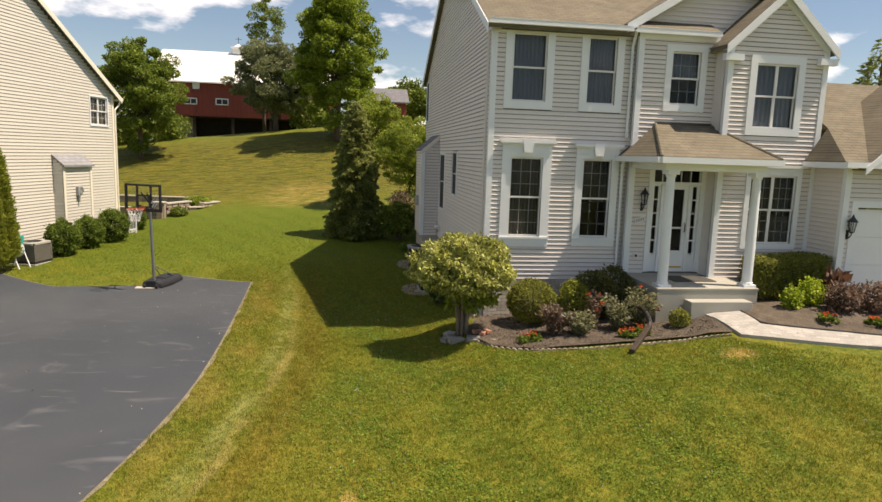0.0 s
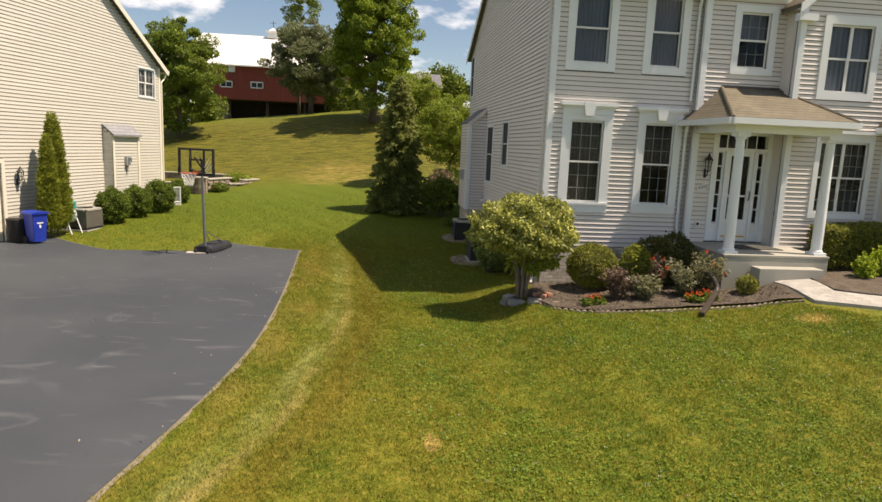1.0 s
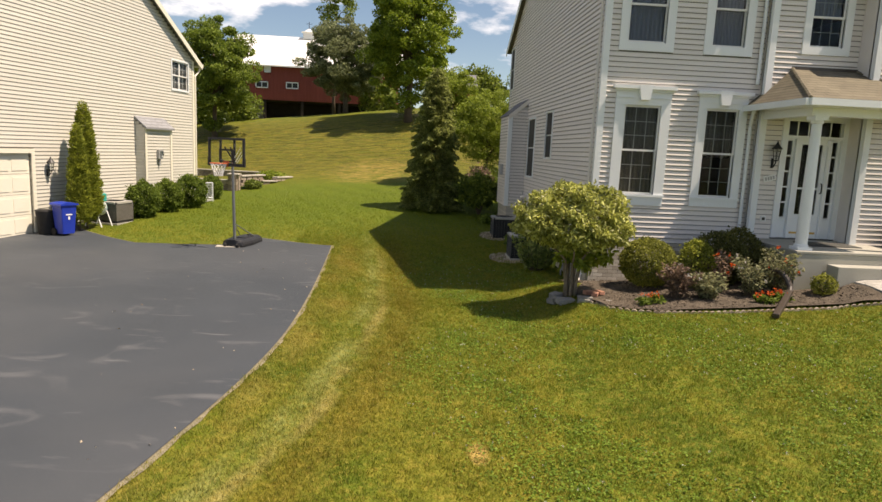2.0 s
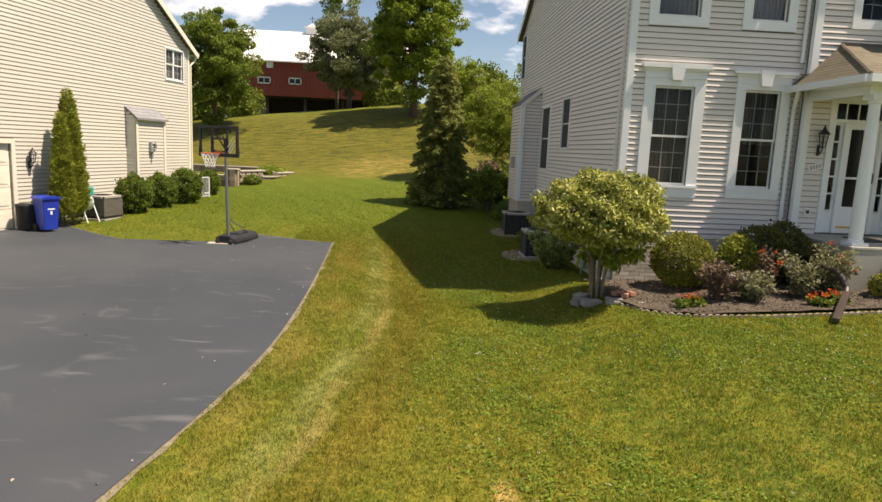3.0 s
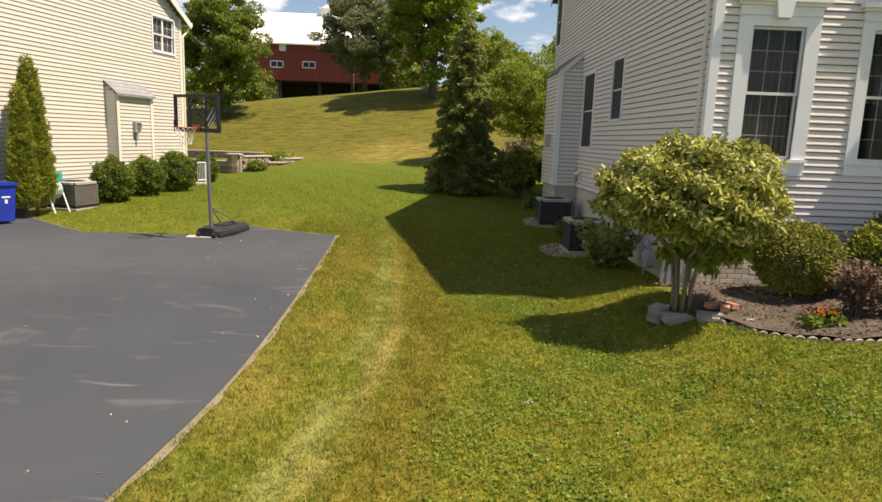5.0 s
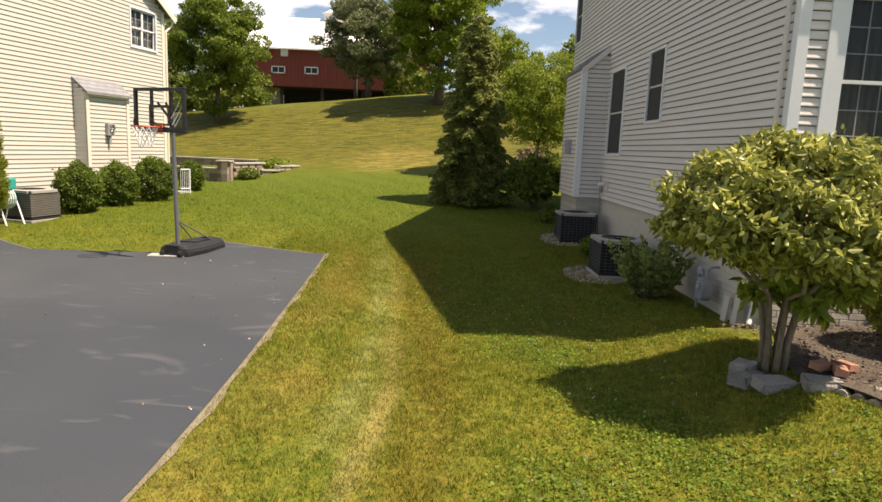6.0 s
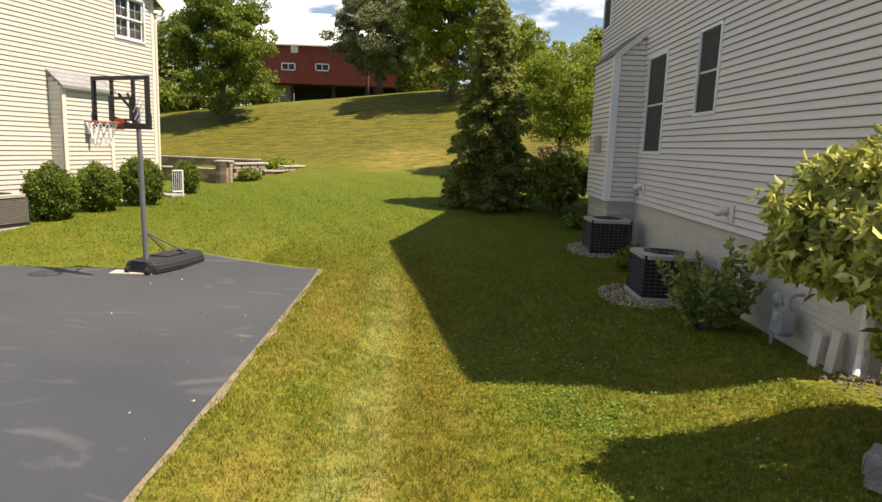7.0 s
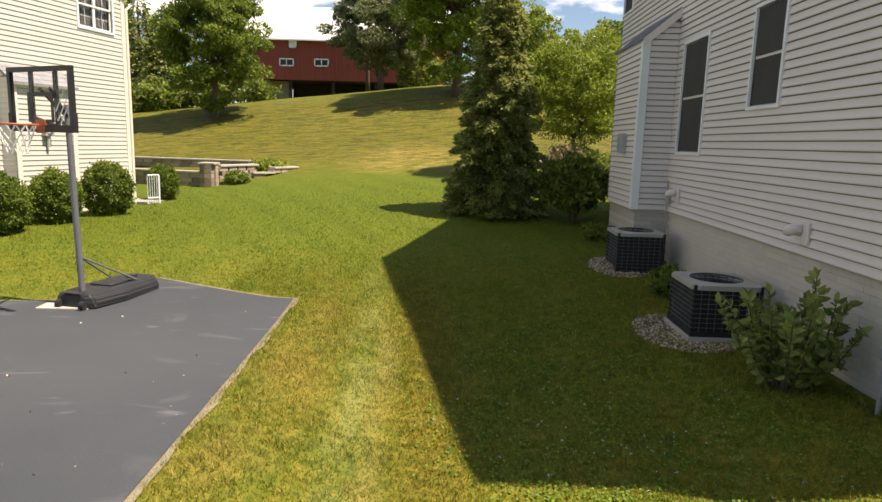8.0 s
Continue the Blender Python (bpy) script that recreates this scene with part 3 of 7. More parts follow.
def ground_z(x, y):
    x, y = np.asarray(x, float), np.asarray(y, float)
    z = sum(np.interp(y + o, G_Y, G_Z) for o in (-1.6, -0.8, 0, 0.8, 1.6)) / 5
    rise = smooth(-1.75, -0.4, x) * 0.30 + np.clip(x, 0, 7) * 0.066
    z = z + rise * (1 - smooth(-1.2, 1.0, y)) * smooth(-11, -3.5, y)
    z = z + 0.13 * smooth(3.2, 4.4, x) * smooth(-4.2, -2.9, y) * (1 - smooth(-1.2, 1.0, y))
    z = z + 0.09 * smooth(3.75, 4.3, x) * smooth(-3.4, -2.5, y) * (1 - smooth(-1.2, 1.0, y))
    # the swale between the drive and the house
    far = smooth(-1.6, -0.2, y)
    z = z - 0.23 * smooth(-5.5, -4.2, x) * (1 - smooth(-3.2 + 1.2 * far, -1.6 + 1.2 * far, x)) * (0.3 * smooth(-7.0, -2.5, y) + 0.7 * smooth(-2.0, -0.2, y)) * (1 - smooth(0.4, 4.6, y))
    z = z + np.clip(x + 6.0, -24, 5) * 0.115 * smooth(11, 33, y)
    wob = 1.6 * np.sin(x * 0.33 + 0.4) + 1.1 * np.sin(x * 0.71 + y * 0.3)
    z = z + 0.02 * np.sin(y * 9.5 + 2.2 * wob) * (0.4 + 0.6 * np.sin(x * 1.9 + y * 2.3 + wob)) * smooth(18.5, 22, y) * (1 - smooth(31, 34, y))
    z = z + 0.05 * np.clip(x + 6, -6, 3) * smooth(8, 14, y) * (1 - smooth(14, 26, y))
    return z


def gz(x, y):
    return float(ground_z(x, y))


gx = np.concatenate([np.linspace(-400, -40, 19)[:-1], np.linspace(-40, -14, 40)[:-1], np.linspace(-14, 10, 121)[:-1], np.linspace(10, 40, 21)[:-1], np.linspace(40, 400, 15)])
gy = np.concatenate([np.linspace(-400, -30, 15)[:-1], np.linspace(-30, -12, 30)[:-1], np.linspace(-12, 16, 141)[:-1], np.linspace(16, 35, 200)[:-1], np.linspace(35, 45, 25)[:-1], np.linspace(45, 400, 30)])
GX, GY = np.meshgrid(gx, gy)
gv = np.stack([GX, GY, ground_z(GX, GY)], -1).reshape(-1, 3)
ii = np.arange(len(gy) - 1)[:, None] * len(gx) + np.arange(len(gx) - 1)[None]
gf = np.stack([ii, ii + 1, ii + len(gx) + 1, ii + len(gx)], -1).reshape(-1, 4)
tagged(mesh_np("ground", gv, gf, M_LAWN, smooth=True), "mown green lawn with dry straw patches, rising to a bank", "lawn", kind="structure")

# the drive
TOP_X = [-24, -15.4, -13.7, -13.0, -11.85, -11.0, -9.4, -8.5, -8.25, -8.1, -5.9, -5.55]
TOP_Y = [7.6, 7.3, 6.4, 5.6, 4.65, 4.05, 4.1, 4.3, 4.9, 5.55, 4.72, 4.7]


def edge_x(y):
    return sum(np.interp(np.asarray(y) + o, [-30, -14, -9, -5, -2.6, 0.6, 4.7, 7.0], [-11.5, -7.7, -6.45, -5.68, -5.58, -5.67, -5.9, -6.03]) for o in (-1.5, -1.0, -0.5, 0, 0.5, 1.0, 1.5)) / 7


def drive_mesh(name, mat, outer, lift):
    xs = np.unique(np.concatenate([np.linspace(-24, -14, 12), np.linspace(-14, -8.6, 28), np.linspace(-8.6, -8.0, 9), np.linspace(-8.0, -5.55, 16)]))
    u = np.linspace(0, 1, 90) ** 0.8
    top = np.interp(xs, TOP_X, TOP_Y) + outer
    Y = -28 + (top[None] + 28) * u[:, None]
    X = xs[None] + (edge_x(Y) + 5.55 + outer) * smooth(-9.0, -5.55, xs[None])
    X = X + outer * smooth(-9.0, -5.55, xs[None]) * (np.sin(Y * 7.3) * 0.35 + np.sin(Y * 17.1 + 1) * 0.3)
    V = np.stack([X, Y, ground_z(X, Y) + lift], -1).reshape(-1, 3)
    k = np.arange(len(u) - 1)[:, None] * len(xs) + np.arange(len(xs) - 1)[None]
    return mesh_np(name, V, np.stack([k, k + 1, k + len(xs) + 1, k + len(xs)], -1).reshape(-1, 4), mat, smooth=True)


tagged(drive_mesh("driveway_edge", M_EDGE, 0.055, 0.012), "gritty straw edge where turf meets the drive", "edging", kind="structure")
tagged(drive_mesh("driveway", M_ASPHALT, 0.0, 0.022), "dark grey sealed asphalt drive with pale scuffs", "driveway", kind="structure")


def on_drive(x, y):
    return (y < np.interp(x, TOP_X, TOP_Y) + 0.02) & (x < edge_x(y) + 0.02)


# ---- walls ----
def wall_bm(width0, width1, z0, z1, holes, thick):
    """A wall in local x and z, its outside at y = 0, with openings cut through."""
    xs = sorted({width0, width1, *(v for h in holes for v in h[:2])})
    zs = sorted({z0, z1, *(v for h in holes for v in h[2:])})
    bm = bmesh.new()
    for a, b in zip(xs, xs[1:]):
        for c, d in zip(zs, zs[1:]):
            if not any(h[0] < (a + b) / 2 < h[1] and h[2] < (c + d) / 2 < h[3] for h in holes):
                box(bm, a, b, 0.0, thick, c, d)
    bmesh.ops.remove_doubles(bm, verts=bm.verts, dist=1e-4)
    return bm


BOARDS = {}


def board_mesh(length, high, lip, mat):
    """One course: a face that leans out to its drip edge, short of the course above, so that a dark slot stays open under each lap."""
    key = (round(length, 2), round(high, 4), mat.name)
    if key not in BOARDS:
        bm = bmesh.new()
        for x in (0, length):
            for y, z in ((-0.001, high - 0.011), (-lip * 0.38, high * 0.55), (-lip, 0.012), (-lip + 0.003, 0.0), (-0.0005, 0.003)):
                bm.verts.new((x, y, z))
        v = list(bm.verts)
        for a, b in ((0, 1), (1, 2), (2, 3), (3, 4)):
            bm.faces.new((v[a], v[b], v[b + 5], v[a + 5]))
        bm.faces.new(v[0:5][::-1])
        bm.faces.new(v[5:10])
        bmesh.ops.recalc_face_normals(bm, faces=bm.faces)
        me = bpy.data.meshes.new("siding_board")
        bm.to_mesh(me)
        bm.free()
        me.materials.append(mat)
        BOARDS[key] = me
    return BOARDS[key]


def side_boards(wall, mat, z0, z1, span, gaps, high=0.1016, lip=0.0205):
    """Lapped courses over a wall; span(z) gives each course's two ends, gaps are covered by trim."""
    z = z0
    while z < z1 - 0.02:
        a, b = span(z + high / 2)
        cuts = sorted((g[0], g[1]) for g in gaps if g[2] < z + high * 0.5 < g[3])
        x, runs = a, []
        for c, d in cuts:
            if c > x + 0.03:
                runs.append((x, min(c, b)))
            x = max(x, d)
        if b > x + 0.03:
            runs.append((x, b))
        for c, d in runs:
            if d - c > 0.04:
                ob = new("siding_board", board_mesh(d - c, high, lip, mat))
                ob.parent = wall
                ob.matrix_basis = pose(c, 0, z)
        z += high


def window(parent, m, x0, x1, z0, z1, casing, mat_trim, grid=(3, 2), mull=1, hung=True, blind=None, name="window", head=0.0, sill=0.0, thick=0.16):
    """A double-hung window in local x and z (outside at y = 0): casing with sashes, muntins and panes. The sizes are those of the glass."""
    bm = bmesh.new()
    s = 0.035
    ox0, ox1, oz0, oz1 = x0 - s - casing, x1 + s + casing, z0 - s - casing - sill, z1 + s + casing + head
    bm.free()
    bm = wall_bm(ox0, ox1, oz0, oz1, [(x0 - s, x1 + s, z0 - s, z1 + s)], 0.065)
    bmesh.ops.translate(bm, verts=bm.verts, vec=(0, -0.035, 0))
    if sill:
        box(bm, ox0 - 0.02, ox1 + 0.02, -0.06, -0.034, z0 - s - 0.05, z0 - s)
    frame_ob = part(name, bm, mat_trim, parent, "", m)
    w = (x1 - x0 + s) / mull
    for i in range(mull):
        a = x0 - s + i * (w + s / mull) if mull > 1 else x0 - s
        b = a + (x1 - x0 + 2 * s) / mull
        halves = ((z0 - s, (z0 + z1) / 2 + 0.02, 0.035), ((z0 + z1) / 2 - 0.02, z1 + s, 0.015)) if hung else ((z0 - s, z1 + s, 0.02),)
        for c, d, y in halves:
            bm = boxes((a, a + s, y, y + 0.03, c, d), (b - s, b, y, y + 0.03, c, d), (a + s, b - s, y, y + 0.03, c, c + 0.04), (a + s, b - s, y, y + 0.03, d - 0.04, d))
            sash = part("sash", bm, M_SASH, frame_ob, "white vinyl sash")
            nx, nz = grid
            bm = bmesh.new()
            for j in range(1, nx):
                x = a + s + (b - a - 2 * s) * j / nx
                box(bm, x - 0.007, x + 0.007, y + 0.018, y + 0.023, c + 0.04, d - 0.04)
            for j in range(1, nz):
                z = c + 0.04 + (d - c - 0.08) * j / nz
                box(bm, a + s, b - s, y + 0.0185, y + 0.0225, z - 0.007, z + 0.007)
            if nx * nz > 1:
                part("muntins", bm, M_MUNTIN, sash, "thin grille bars behind the glass")
            else:
                bm.free()
            pane = part("pane", boxes((a + s - 0.004, b - s + 0.004, y + 0.012, y + 0.016, c + 0.036, d - 0.036)), M_GLASS, sash, "clear glass pane")
            pane.visible_shadow = False
    if blind:
        mat, lo = blind
        bm = bmesh.new()
        n = 24
        vs = [[bm.verts.new((x0 + (x1 - x0) * i / n, thick - 0.05 + 0.012 * math.sin(i * 2.1), z)) for i in range(n + 1)] for z in (z0 + (z1 - z0) * lo, z1 + 0.02)]
        for i in range(n):
            bm.faces.new((vs[0][i], vs[0][i + 1], vs[1][i + 1], vs[1][i]))
        part("shade", bm, mat, frame_ob, "drawn cloth shade behind the glass")
    return frame_ob


# ---- the grey house ----
house = thing("house", "two-storey grey vinyl-sided house with white trim and tan roof", "house")
EAVE, DEPTH, RIDGE_Z, SB = 6.02, 12.1, 9.2, 0.36
RIDGE_Y = DEPTH / 2
PITCH = (RIDGE_Z - EAVE) / RIDGE_Y
FRONT_A, FRONT_B, FRONT_C = pose(0, 0, 0), pose(0, -0.22, 0), pose(0, -0.75, 0)
SIDE = Matrix(((0, 1, 0, 0), (-1, 0, 0, 0), (0, 0, 1, 0), (0, 0, 0, 1)))


def glass_hole(w):
    return (w[0] - 0.035, w[1] + 0.035, w[2] - 0.035, w[3] + 0.035)


def casing_gap(w, c, head=0.0, sill=0.0):
    return (w[0] - 0.035 - c, w[1] + 0.035 + c, w[2] - 0.035 - c - sill, w[3] + 0.035 + c + head)


# front, left bay of rooms
A_WIN = [(0.55, 1.235, 1.4, 3.14), (2.26, 2.88, 1.4, 3.14), (0.49, 1.2, 4.445, 5.85), (2.23, 2.83, 4.445, 5.85)]
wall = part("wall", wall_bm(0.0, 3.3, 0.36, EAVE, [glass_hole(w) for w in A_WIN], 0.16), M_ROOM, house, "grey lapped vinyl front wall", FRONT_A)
gapsA = [casing_gap(A_WIN[0], 0.2, 0.16, 0.03), casing_gap(A_WIN[1], 0.17, 0.16, 0.03), casing_gap(A_WIN[2], 0.17), casing_gap(A_WIN[3], 0.17)]
side_boards(wall, M_SIDING, SB, EAVE - 0.12, lambda z: (0.10, 3.3), gapsA)
for w, c in zip(A_WIN[:2], (0.2, 0.17)):
    o = window(house, FRONT_A, *w, c, M_TRIM, (3, 3), blind=(M_CURTAIN, 0.0) if w[0] < 1 else (M_CURTAIN, 0.45), head=0.16, sill=0.03)
    a, b = w[0] - 0.035 - c, w[1] + 0.035 + c
    top = w[3] + 0.035 + c + 0.16
    part("cornice", boxes((a - 0.03, b + 0.03, -0.07, -0.002, top - 0.09, top - 0.045), (a - 0.07, b + 0.07, -0.12, -0.002, top - 0.045, top + 0.02), (a, b, -0.05, -0.036, top - 0.22, top - 0.2)), M_TRIM, o, "stepped white cornice")
    mid = (a + b) / 2
    part("keystone", prism([(mid - 0.09, top - 0.26), (mid + 0.09, top - 0.26), (mid + 0.14, top + 0.035), (mid - 0.14, top + 0.035)], -0.125, -0.03), M_TRIM, o, "white keystone block")
for w in A_WIN[2:]:
    window(house, FRONT_A, *w, 0.17, M_TRIM, (1, 1), blind=(M_BLIND, 0.0))
part("corner_post", boxes((-0.028, 0.10, -0.028, -0.002, 0.30, EAVE), (-0.028, -0.002, -0.002, 0.09, 0.30, EAVE)), M_TRIM, house, "white corner post")
part("frieze", boxes((0.1, 3.3, -0.03, -0.002, EAVE - 0.14, EAVE)), M_TRIM, house, "white frieze board")

# entry wall
B_WIN = (4.12, 4.74, 4.5, 5.6)
DOOR = (3.86, 5.06, 0.60, 3.02)
wall = part("wall", wall_bm(3.3, 5.2, 0.28, EAVE, [glass_hole(B_WIN), DOOR], 0.16), M_ROOM, house, "grey lapped vinyl entry wall", FRONT_B)
side_boards(wall, M_SIDING, SB, EAVE - 0.12, lambda z: (3.4, 5.2), [casing_gap(B_WIN, 0.15), (DOOR[0] - 0.10, DOOR[1] + 0.10, 0, DOOR[3] + 0.1)])
window(house, FRONT_B, *B_WIN, 0.15, M_TRIM, (3, 2), blind=(M_BLIND, 0.5))
part("wall", boxes((3.3, 3.42, -0.218, -0.001, 0.28, EAVE)), M_SIDING, house, "short return wall")
part("corner_post", boxes((3.27, 3.40, -0.25, -0.222, 0.57, EAVE), (3.272, 3.298, -0.222, -0.14, 0.57, EAVE)), M_TRIM, house, "white corner post")
part("frieze", boxes((3.4, 5.2, -0.25, -0.222, EAVE - 0.14, EAVE)), M_TRIM, house, "white frieze board")

# front door with side lights and transom
def entry_door():
    x0, x1, z0, z1 = DOOR
    f = part("door_frame", boxes((x0 - 0.10, x0 + 0.02, -0.04, 0.1, z0, z1 + 0.1), (x1 - 0.02, x1 + 0.10, -0.04, 0.1, z0, z1 + 0.1), (x0, x1, -0.04, 0.1, z1 - 0.02, z1 + 0.1),
                                 (x0, x1, -0.03, 0.1, 2.64, 2.71), (x0 + 0.02, x1 - 0.02, 0.02, 0.1, z0, z0 + 0.05),
                                 (x0 + 0.22, x0 + 0.29, -0.03, 0.1, z0, 2.66), (x1 - 0.29, x1 - 0.22, -0.03, 0.1, z0, 2.66)), M_TRIM, house, "white entry frame with side lights and transom", FRONT_B)
    for a, b in ((x0 + 0.02, x0 + 0.22), (x1 - 0.22, x1 - 0.02)):
        bm = boxes((a, b, 0.03, 0.07, z0 + 0.05, z0 + 0.42), (a, a + 0.05, 0.03, 0.07, z0 + 0.42, 2.64), (b - 0.05, b, 0.03, 0.07, z0 + 0.42, 2.64))
        for j in range(6):
            z = z0 + 0.42 + (2.62 - z0 - 0.42) * j / 5
            box(bm, a + 0.05, b - 0.05, 0.03, 0.07, z - 0.015, z + 0.015)
        s = part("side_light", bm, M_TRIM, f, "white side light with five panes")
        part("pane", boxes((a + 0.05, b - 0.05, 0.045, 0.05, z0 + 0.42, 2.62)), M_GLASS, s).visible_shadow = False
    for j in range(6):
        x = x0 + 0.02 + (x1 - x0 - 0.04) * j / 5
        s = part("transom_bar", boxes((x - 0.012, x + 0.012, 0.03, 0.06, 2.71, z1 - 0.02)), M_TRIM, f)
    part("pane", boxes((x0 + 0.02, x1 - 0.02, 0.042, 0.047, 2.71, z1 - 0.02)), M_GLASS, f).visible_shadow = False
    a, b = x0 + 0.29, x1 - 0.29
    bm = boxes((a, b, 0.02, 0.06, z0 + 0.05, z0 + 0.5), (a, a + 0.09, 0.02, 0.06, z0 + 0.5, 2.64), (b - 0.09, b, 0.02, 0.06, z0 + 0.5, 2.64), (a + 0.09, b - 0.09, 0.02, 0.06, 2.54, 2.64), (a + 0.09, b - 0.09, 0.02, 0.06, 1.62, 1.66))
    d = part("storm_door", bm, M_TRIM, f, "white storm door with tall glass")
    part("pane", boxes((a + 0.09, b - 0.09, 0.036, 0.041, z0 + 0.5, 2.54)), M_GLASS, d).visible_shadow = False
    part("door_handle", tubes(([(b - 0.045, 0.0, 1.55), (b - 0.045, -0.04, 1.57), (b - 0.045, -0.04, 1.73), (b - 0.045, 0.0, 1.75)], 0.012)), M_BLACK, d, "dark pull handle")
    part("kick_plate", boxes((a + 0.03, b - 0.03, 0.012, 0.02, z0 + 0.09, z0 + 0.13)), M_BRASS, d, "brass threshold strip")
    part("door_leaf", boxes((a, b, 0.085, 0.13, z0 + 0.03, 2.64), bevel=0.004), M_DARKWOOD, f, "dark inner door behind the storm glass")


entry_door()

# right projecting bay with its gable
C_WIN = [(5.86, 6.8, 4.02, 5.36), (5.98, 7.05, 1.4, 2.9)]
C0, C1, C_E, C_S = 5.15, 7.52, 5.76, 0.93
C_MID, C_PEAK = (C0 + C1) / 2, C_E + (C1 - C0) / 2 * C_S
wall = part("wall", wall_bm(C0, C1, -0.25, C_E, [glass_hole(w) for w in C_WIN], 0.16), M_ROOM, house, "grey lapped vinyl projecting wall", FRONT_C)
gapsC = [casing_gap(C_WIN[0], 0.16, 0.02), casing_gap(C_WIN[1], 0.12, 0.1)]
side_boards(wall, M_SIDING, SB, C_PEAK - 0.05, lambda z: (C0 + 0.1, C1 - 0.1) if z < C_E else (C0 + (z - C_E) / C_S, C1 - (z - C_E) / C_S), gapsC)
part("gable", prism([(C0, C_E), (C1, C_E), (C_MID, C_PEAK)], 0.0, 0.16), M_ROOM, house, "grey sided gable", FRONT_C)
o = window(house, FRONT_C, *C_WIN[0], 0.16, M_TRIM, (1, 1), mull=2, blind=(M_BLIND, 0.0), head=0.02)
o = window(house, FRONT_C, *C_WIN[1], 0.12, M_TRIM, (3, 3), mull=2, blind=(M_CURTAIN, 0.4), head=0.1)
part("cornice", boxes((5.75, 7.28, -0.11, -0.002, 3.11, 3.18)), M_TRIM, o, "white window cornice")
part("wall", boxes((C0, C0 + 0.14, -0.748, -0.22, 0.28, C_E)), M_SIDING, house, "short return wall")
part("corner_post", boxes((C0 - 0.03, C0 + 0.10, -0.778, -0.752, 0.57, C_E), (C0 - 0.028, C0 - 0.002, -0.752, -0.66, 0.57, C_E)), M_TRIM, house, "white corner post")
part("corner_post", boxes((C1 - 0.10, C1 + 0.03, -0.778, -0.752, 0.3, C_E)), M_TRIM, house, "white corner post")
for sgn, x in ((-1, C0), (1, C1)):
    xe = x + sgn * 0.17
    ze = C_E - 0.17 * C_S
    rows = [(C_MID, -0.90, C_PEAK + 0.14), (xe, -0.90, ze + 0.14), (xe, 3.0, ze + 0.14), (C_MID, 3.0, C_PEAK + 0.14)]
    part("roof", slab(rows, 0.10), M_SHINGLE, house, "tan shingled gable roof")
    part("rake_board", slab([(C_MID, -0.925, C_PEAK + 0.13), (xe, -0.925, ze + 0.13), (xe, -0.902, ze + 0.13), (C_MID, -0.902, C_PEAK + 0.13)], 0.2), M_TRIM, house, "white rake board")
    part("soffit", slab([(C_MID, -0.90, C_PEAK + 0.035), (xe, -0.90, ze + 0.035), (xe, -0.79, ze + 0.035), (C_MID, -0.79, C_PEAK + 0.035)], 0.02), M_TRIM, house, "white soffit under the rake")
    part("rake_frieze", slab([(C_MID, -0.79, C_PEAK + 0.01), (x, -0.79, C_E + 0.01), (x, -0.752, C_E + 0.01), (C_MID, -0.752, C_PEAK + 0.01)], 0.15), M_TRIM, house, "white frieze along the rake")
    part("eave_return", boxes((min(xe, x + sgn * -0.26), max(xe, x + sgn * -0.26), -0.90, -0.76, ze - 0.19, ze - 0.05)), M_TRIM, house, "white boxed eave return")
# the wider gable behind it, over a narrow strip of roof
G0, G1, GB, GS = 3.1, 7.55, EAVE + 0.12, 0.62
GM, GP = (G0 + G1) / 2, GB + (G1 - G0) / 2 * GS
gable = part("gable", prism([(G0, GB), (G1, GB), (GM, GP)], 0.0, 0.14), M_SIDING, house, "grey sided upper gable", pose(0, 0.1, 0))
side_boards(gable, M_SIDING, GB + 0.02, GP - 0.1, lambda z: (G0 + (z - GB) / GS, G1 - (z - GB) / GS), [])
for sgn, x in ((-1, G0), (1, G1)):
    xe, ze = x + sgn * 0.12, GB - 0.12 * GS
    part("roof", slab([(GM, -0.2, GP + 0.12), (xe, -0.2, ze + 0.12), (xe, 5.0, ze + 0.12), (GM, 5.0, GP + 0.12)], 0.1), M_SHINGLE, house, "tan shingled roof")
    part("rake_board", slab([(GM, -0.225, GP + 0.11), (xe, -0.225, ze + 0.11), (xe, -0.202, ze + 0.11), (GM, -0.202, GP + 0.11)], 0.2), M_TRIM, house, "white rake board")
part("roof", slab([(3.25, -0.39, EAVE + 0.05), (C0 - 0.02, -0.39, EAVE + 0.05), (C0 - 0.02, 0.09, EAVE + 0.3), (3.25, 0.09, EAVE + 0.3)], 0.06), M_SHINGLE, house, "narrow tan shingled strip")
part("gutter", boxes((3.1, C0 - 0.02, -0.425, -0.42, EAVE - 0.06, EAVE + 0.05), (3.1, C0 - 0.02, -0.42, -0.39, EAVE - 0.06, EAVE - 0.055), (3.1, C0 - 0.02, -0.43, -0.415, EAVE + 0.045, EAVE + 0.055), (3.1, C0 - 0.02, -0.389, -0.252, EAVE - 0.02, EAVE)), M_TRIM, house, "white gutter over the entry wall")

# side wall with the gable end
S_WIN = [(-7.5, -6.54, 1.44, 3.13), (-4.9, -4.2, 2.05, 3.2), (-11.9, -11.25, 4.5, 5.9)]
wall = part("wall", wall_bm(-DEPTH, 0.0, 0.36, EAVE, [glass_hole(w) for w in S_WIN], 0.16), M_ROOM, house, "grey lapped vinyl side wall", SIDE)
part("gable", prism([(-DEPTH, EAVE), (0.0, EAVE), (-RIDGE_Y, RIDGE_Z)], 0.0, 0.16), M_ROOM, house, "grey sided gable end", SIDE)
BAY = (-9.85, -7.95, -0.57, 3.25)


def side_span(z):
    if z < EAVE:
        return (-DEPTH + 0.09, -0.09)
    return (-DEPTH + (z - EAVE) / PITCH, -(z - EAVE) / PITCH)


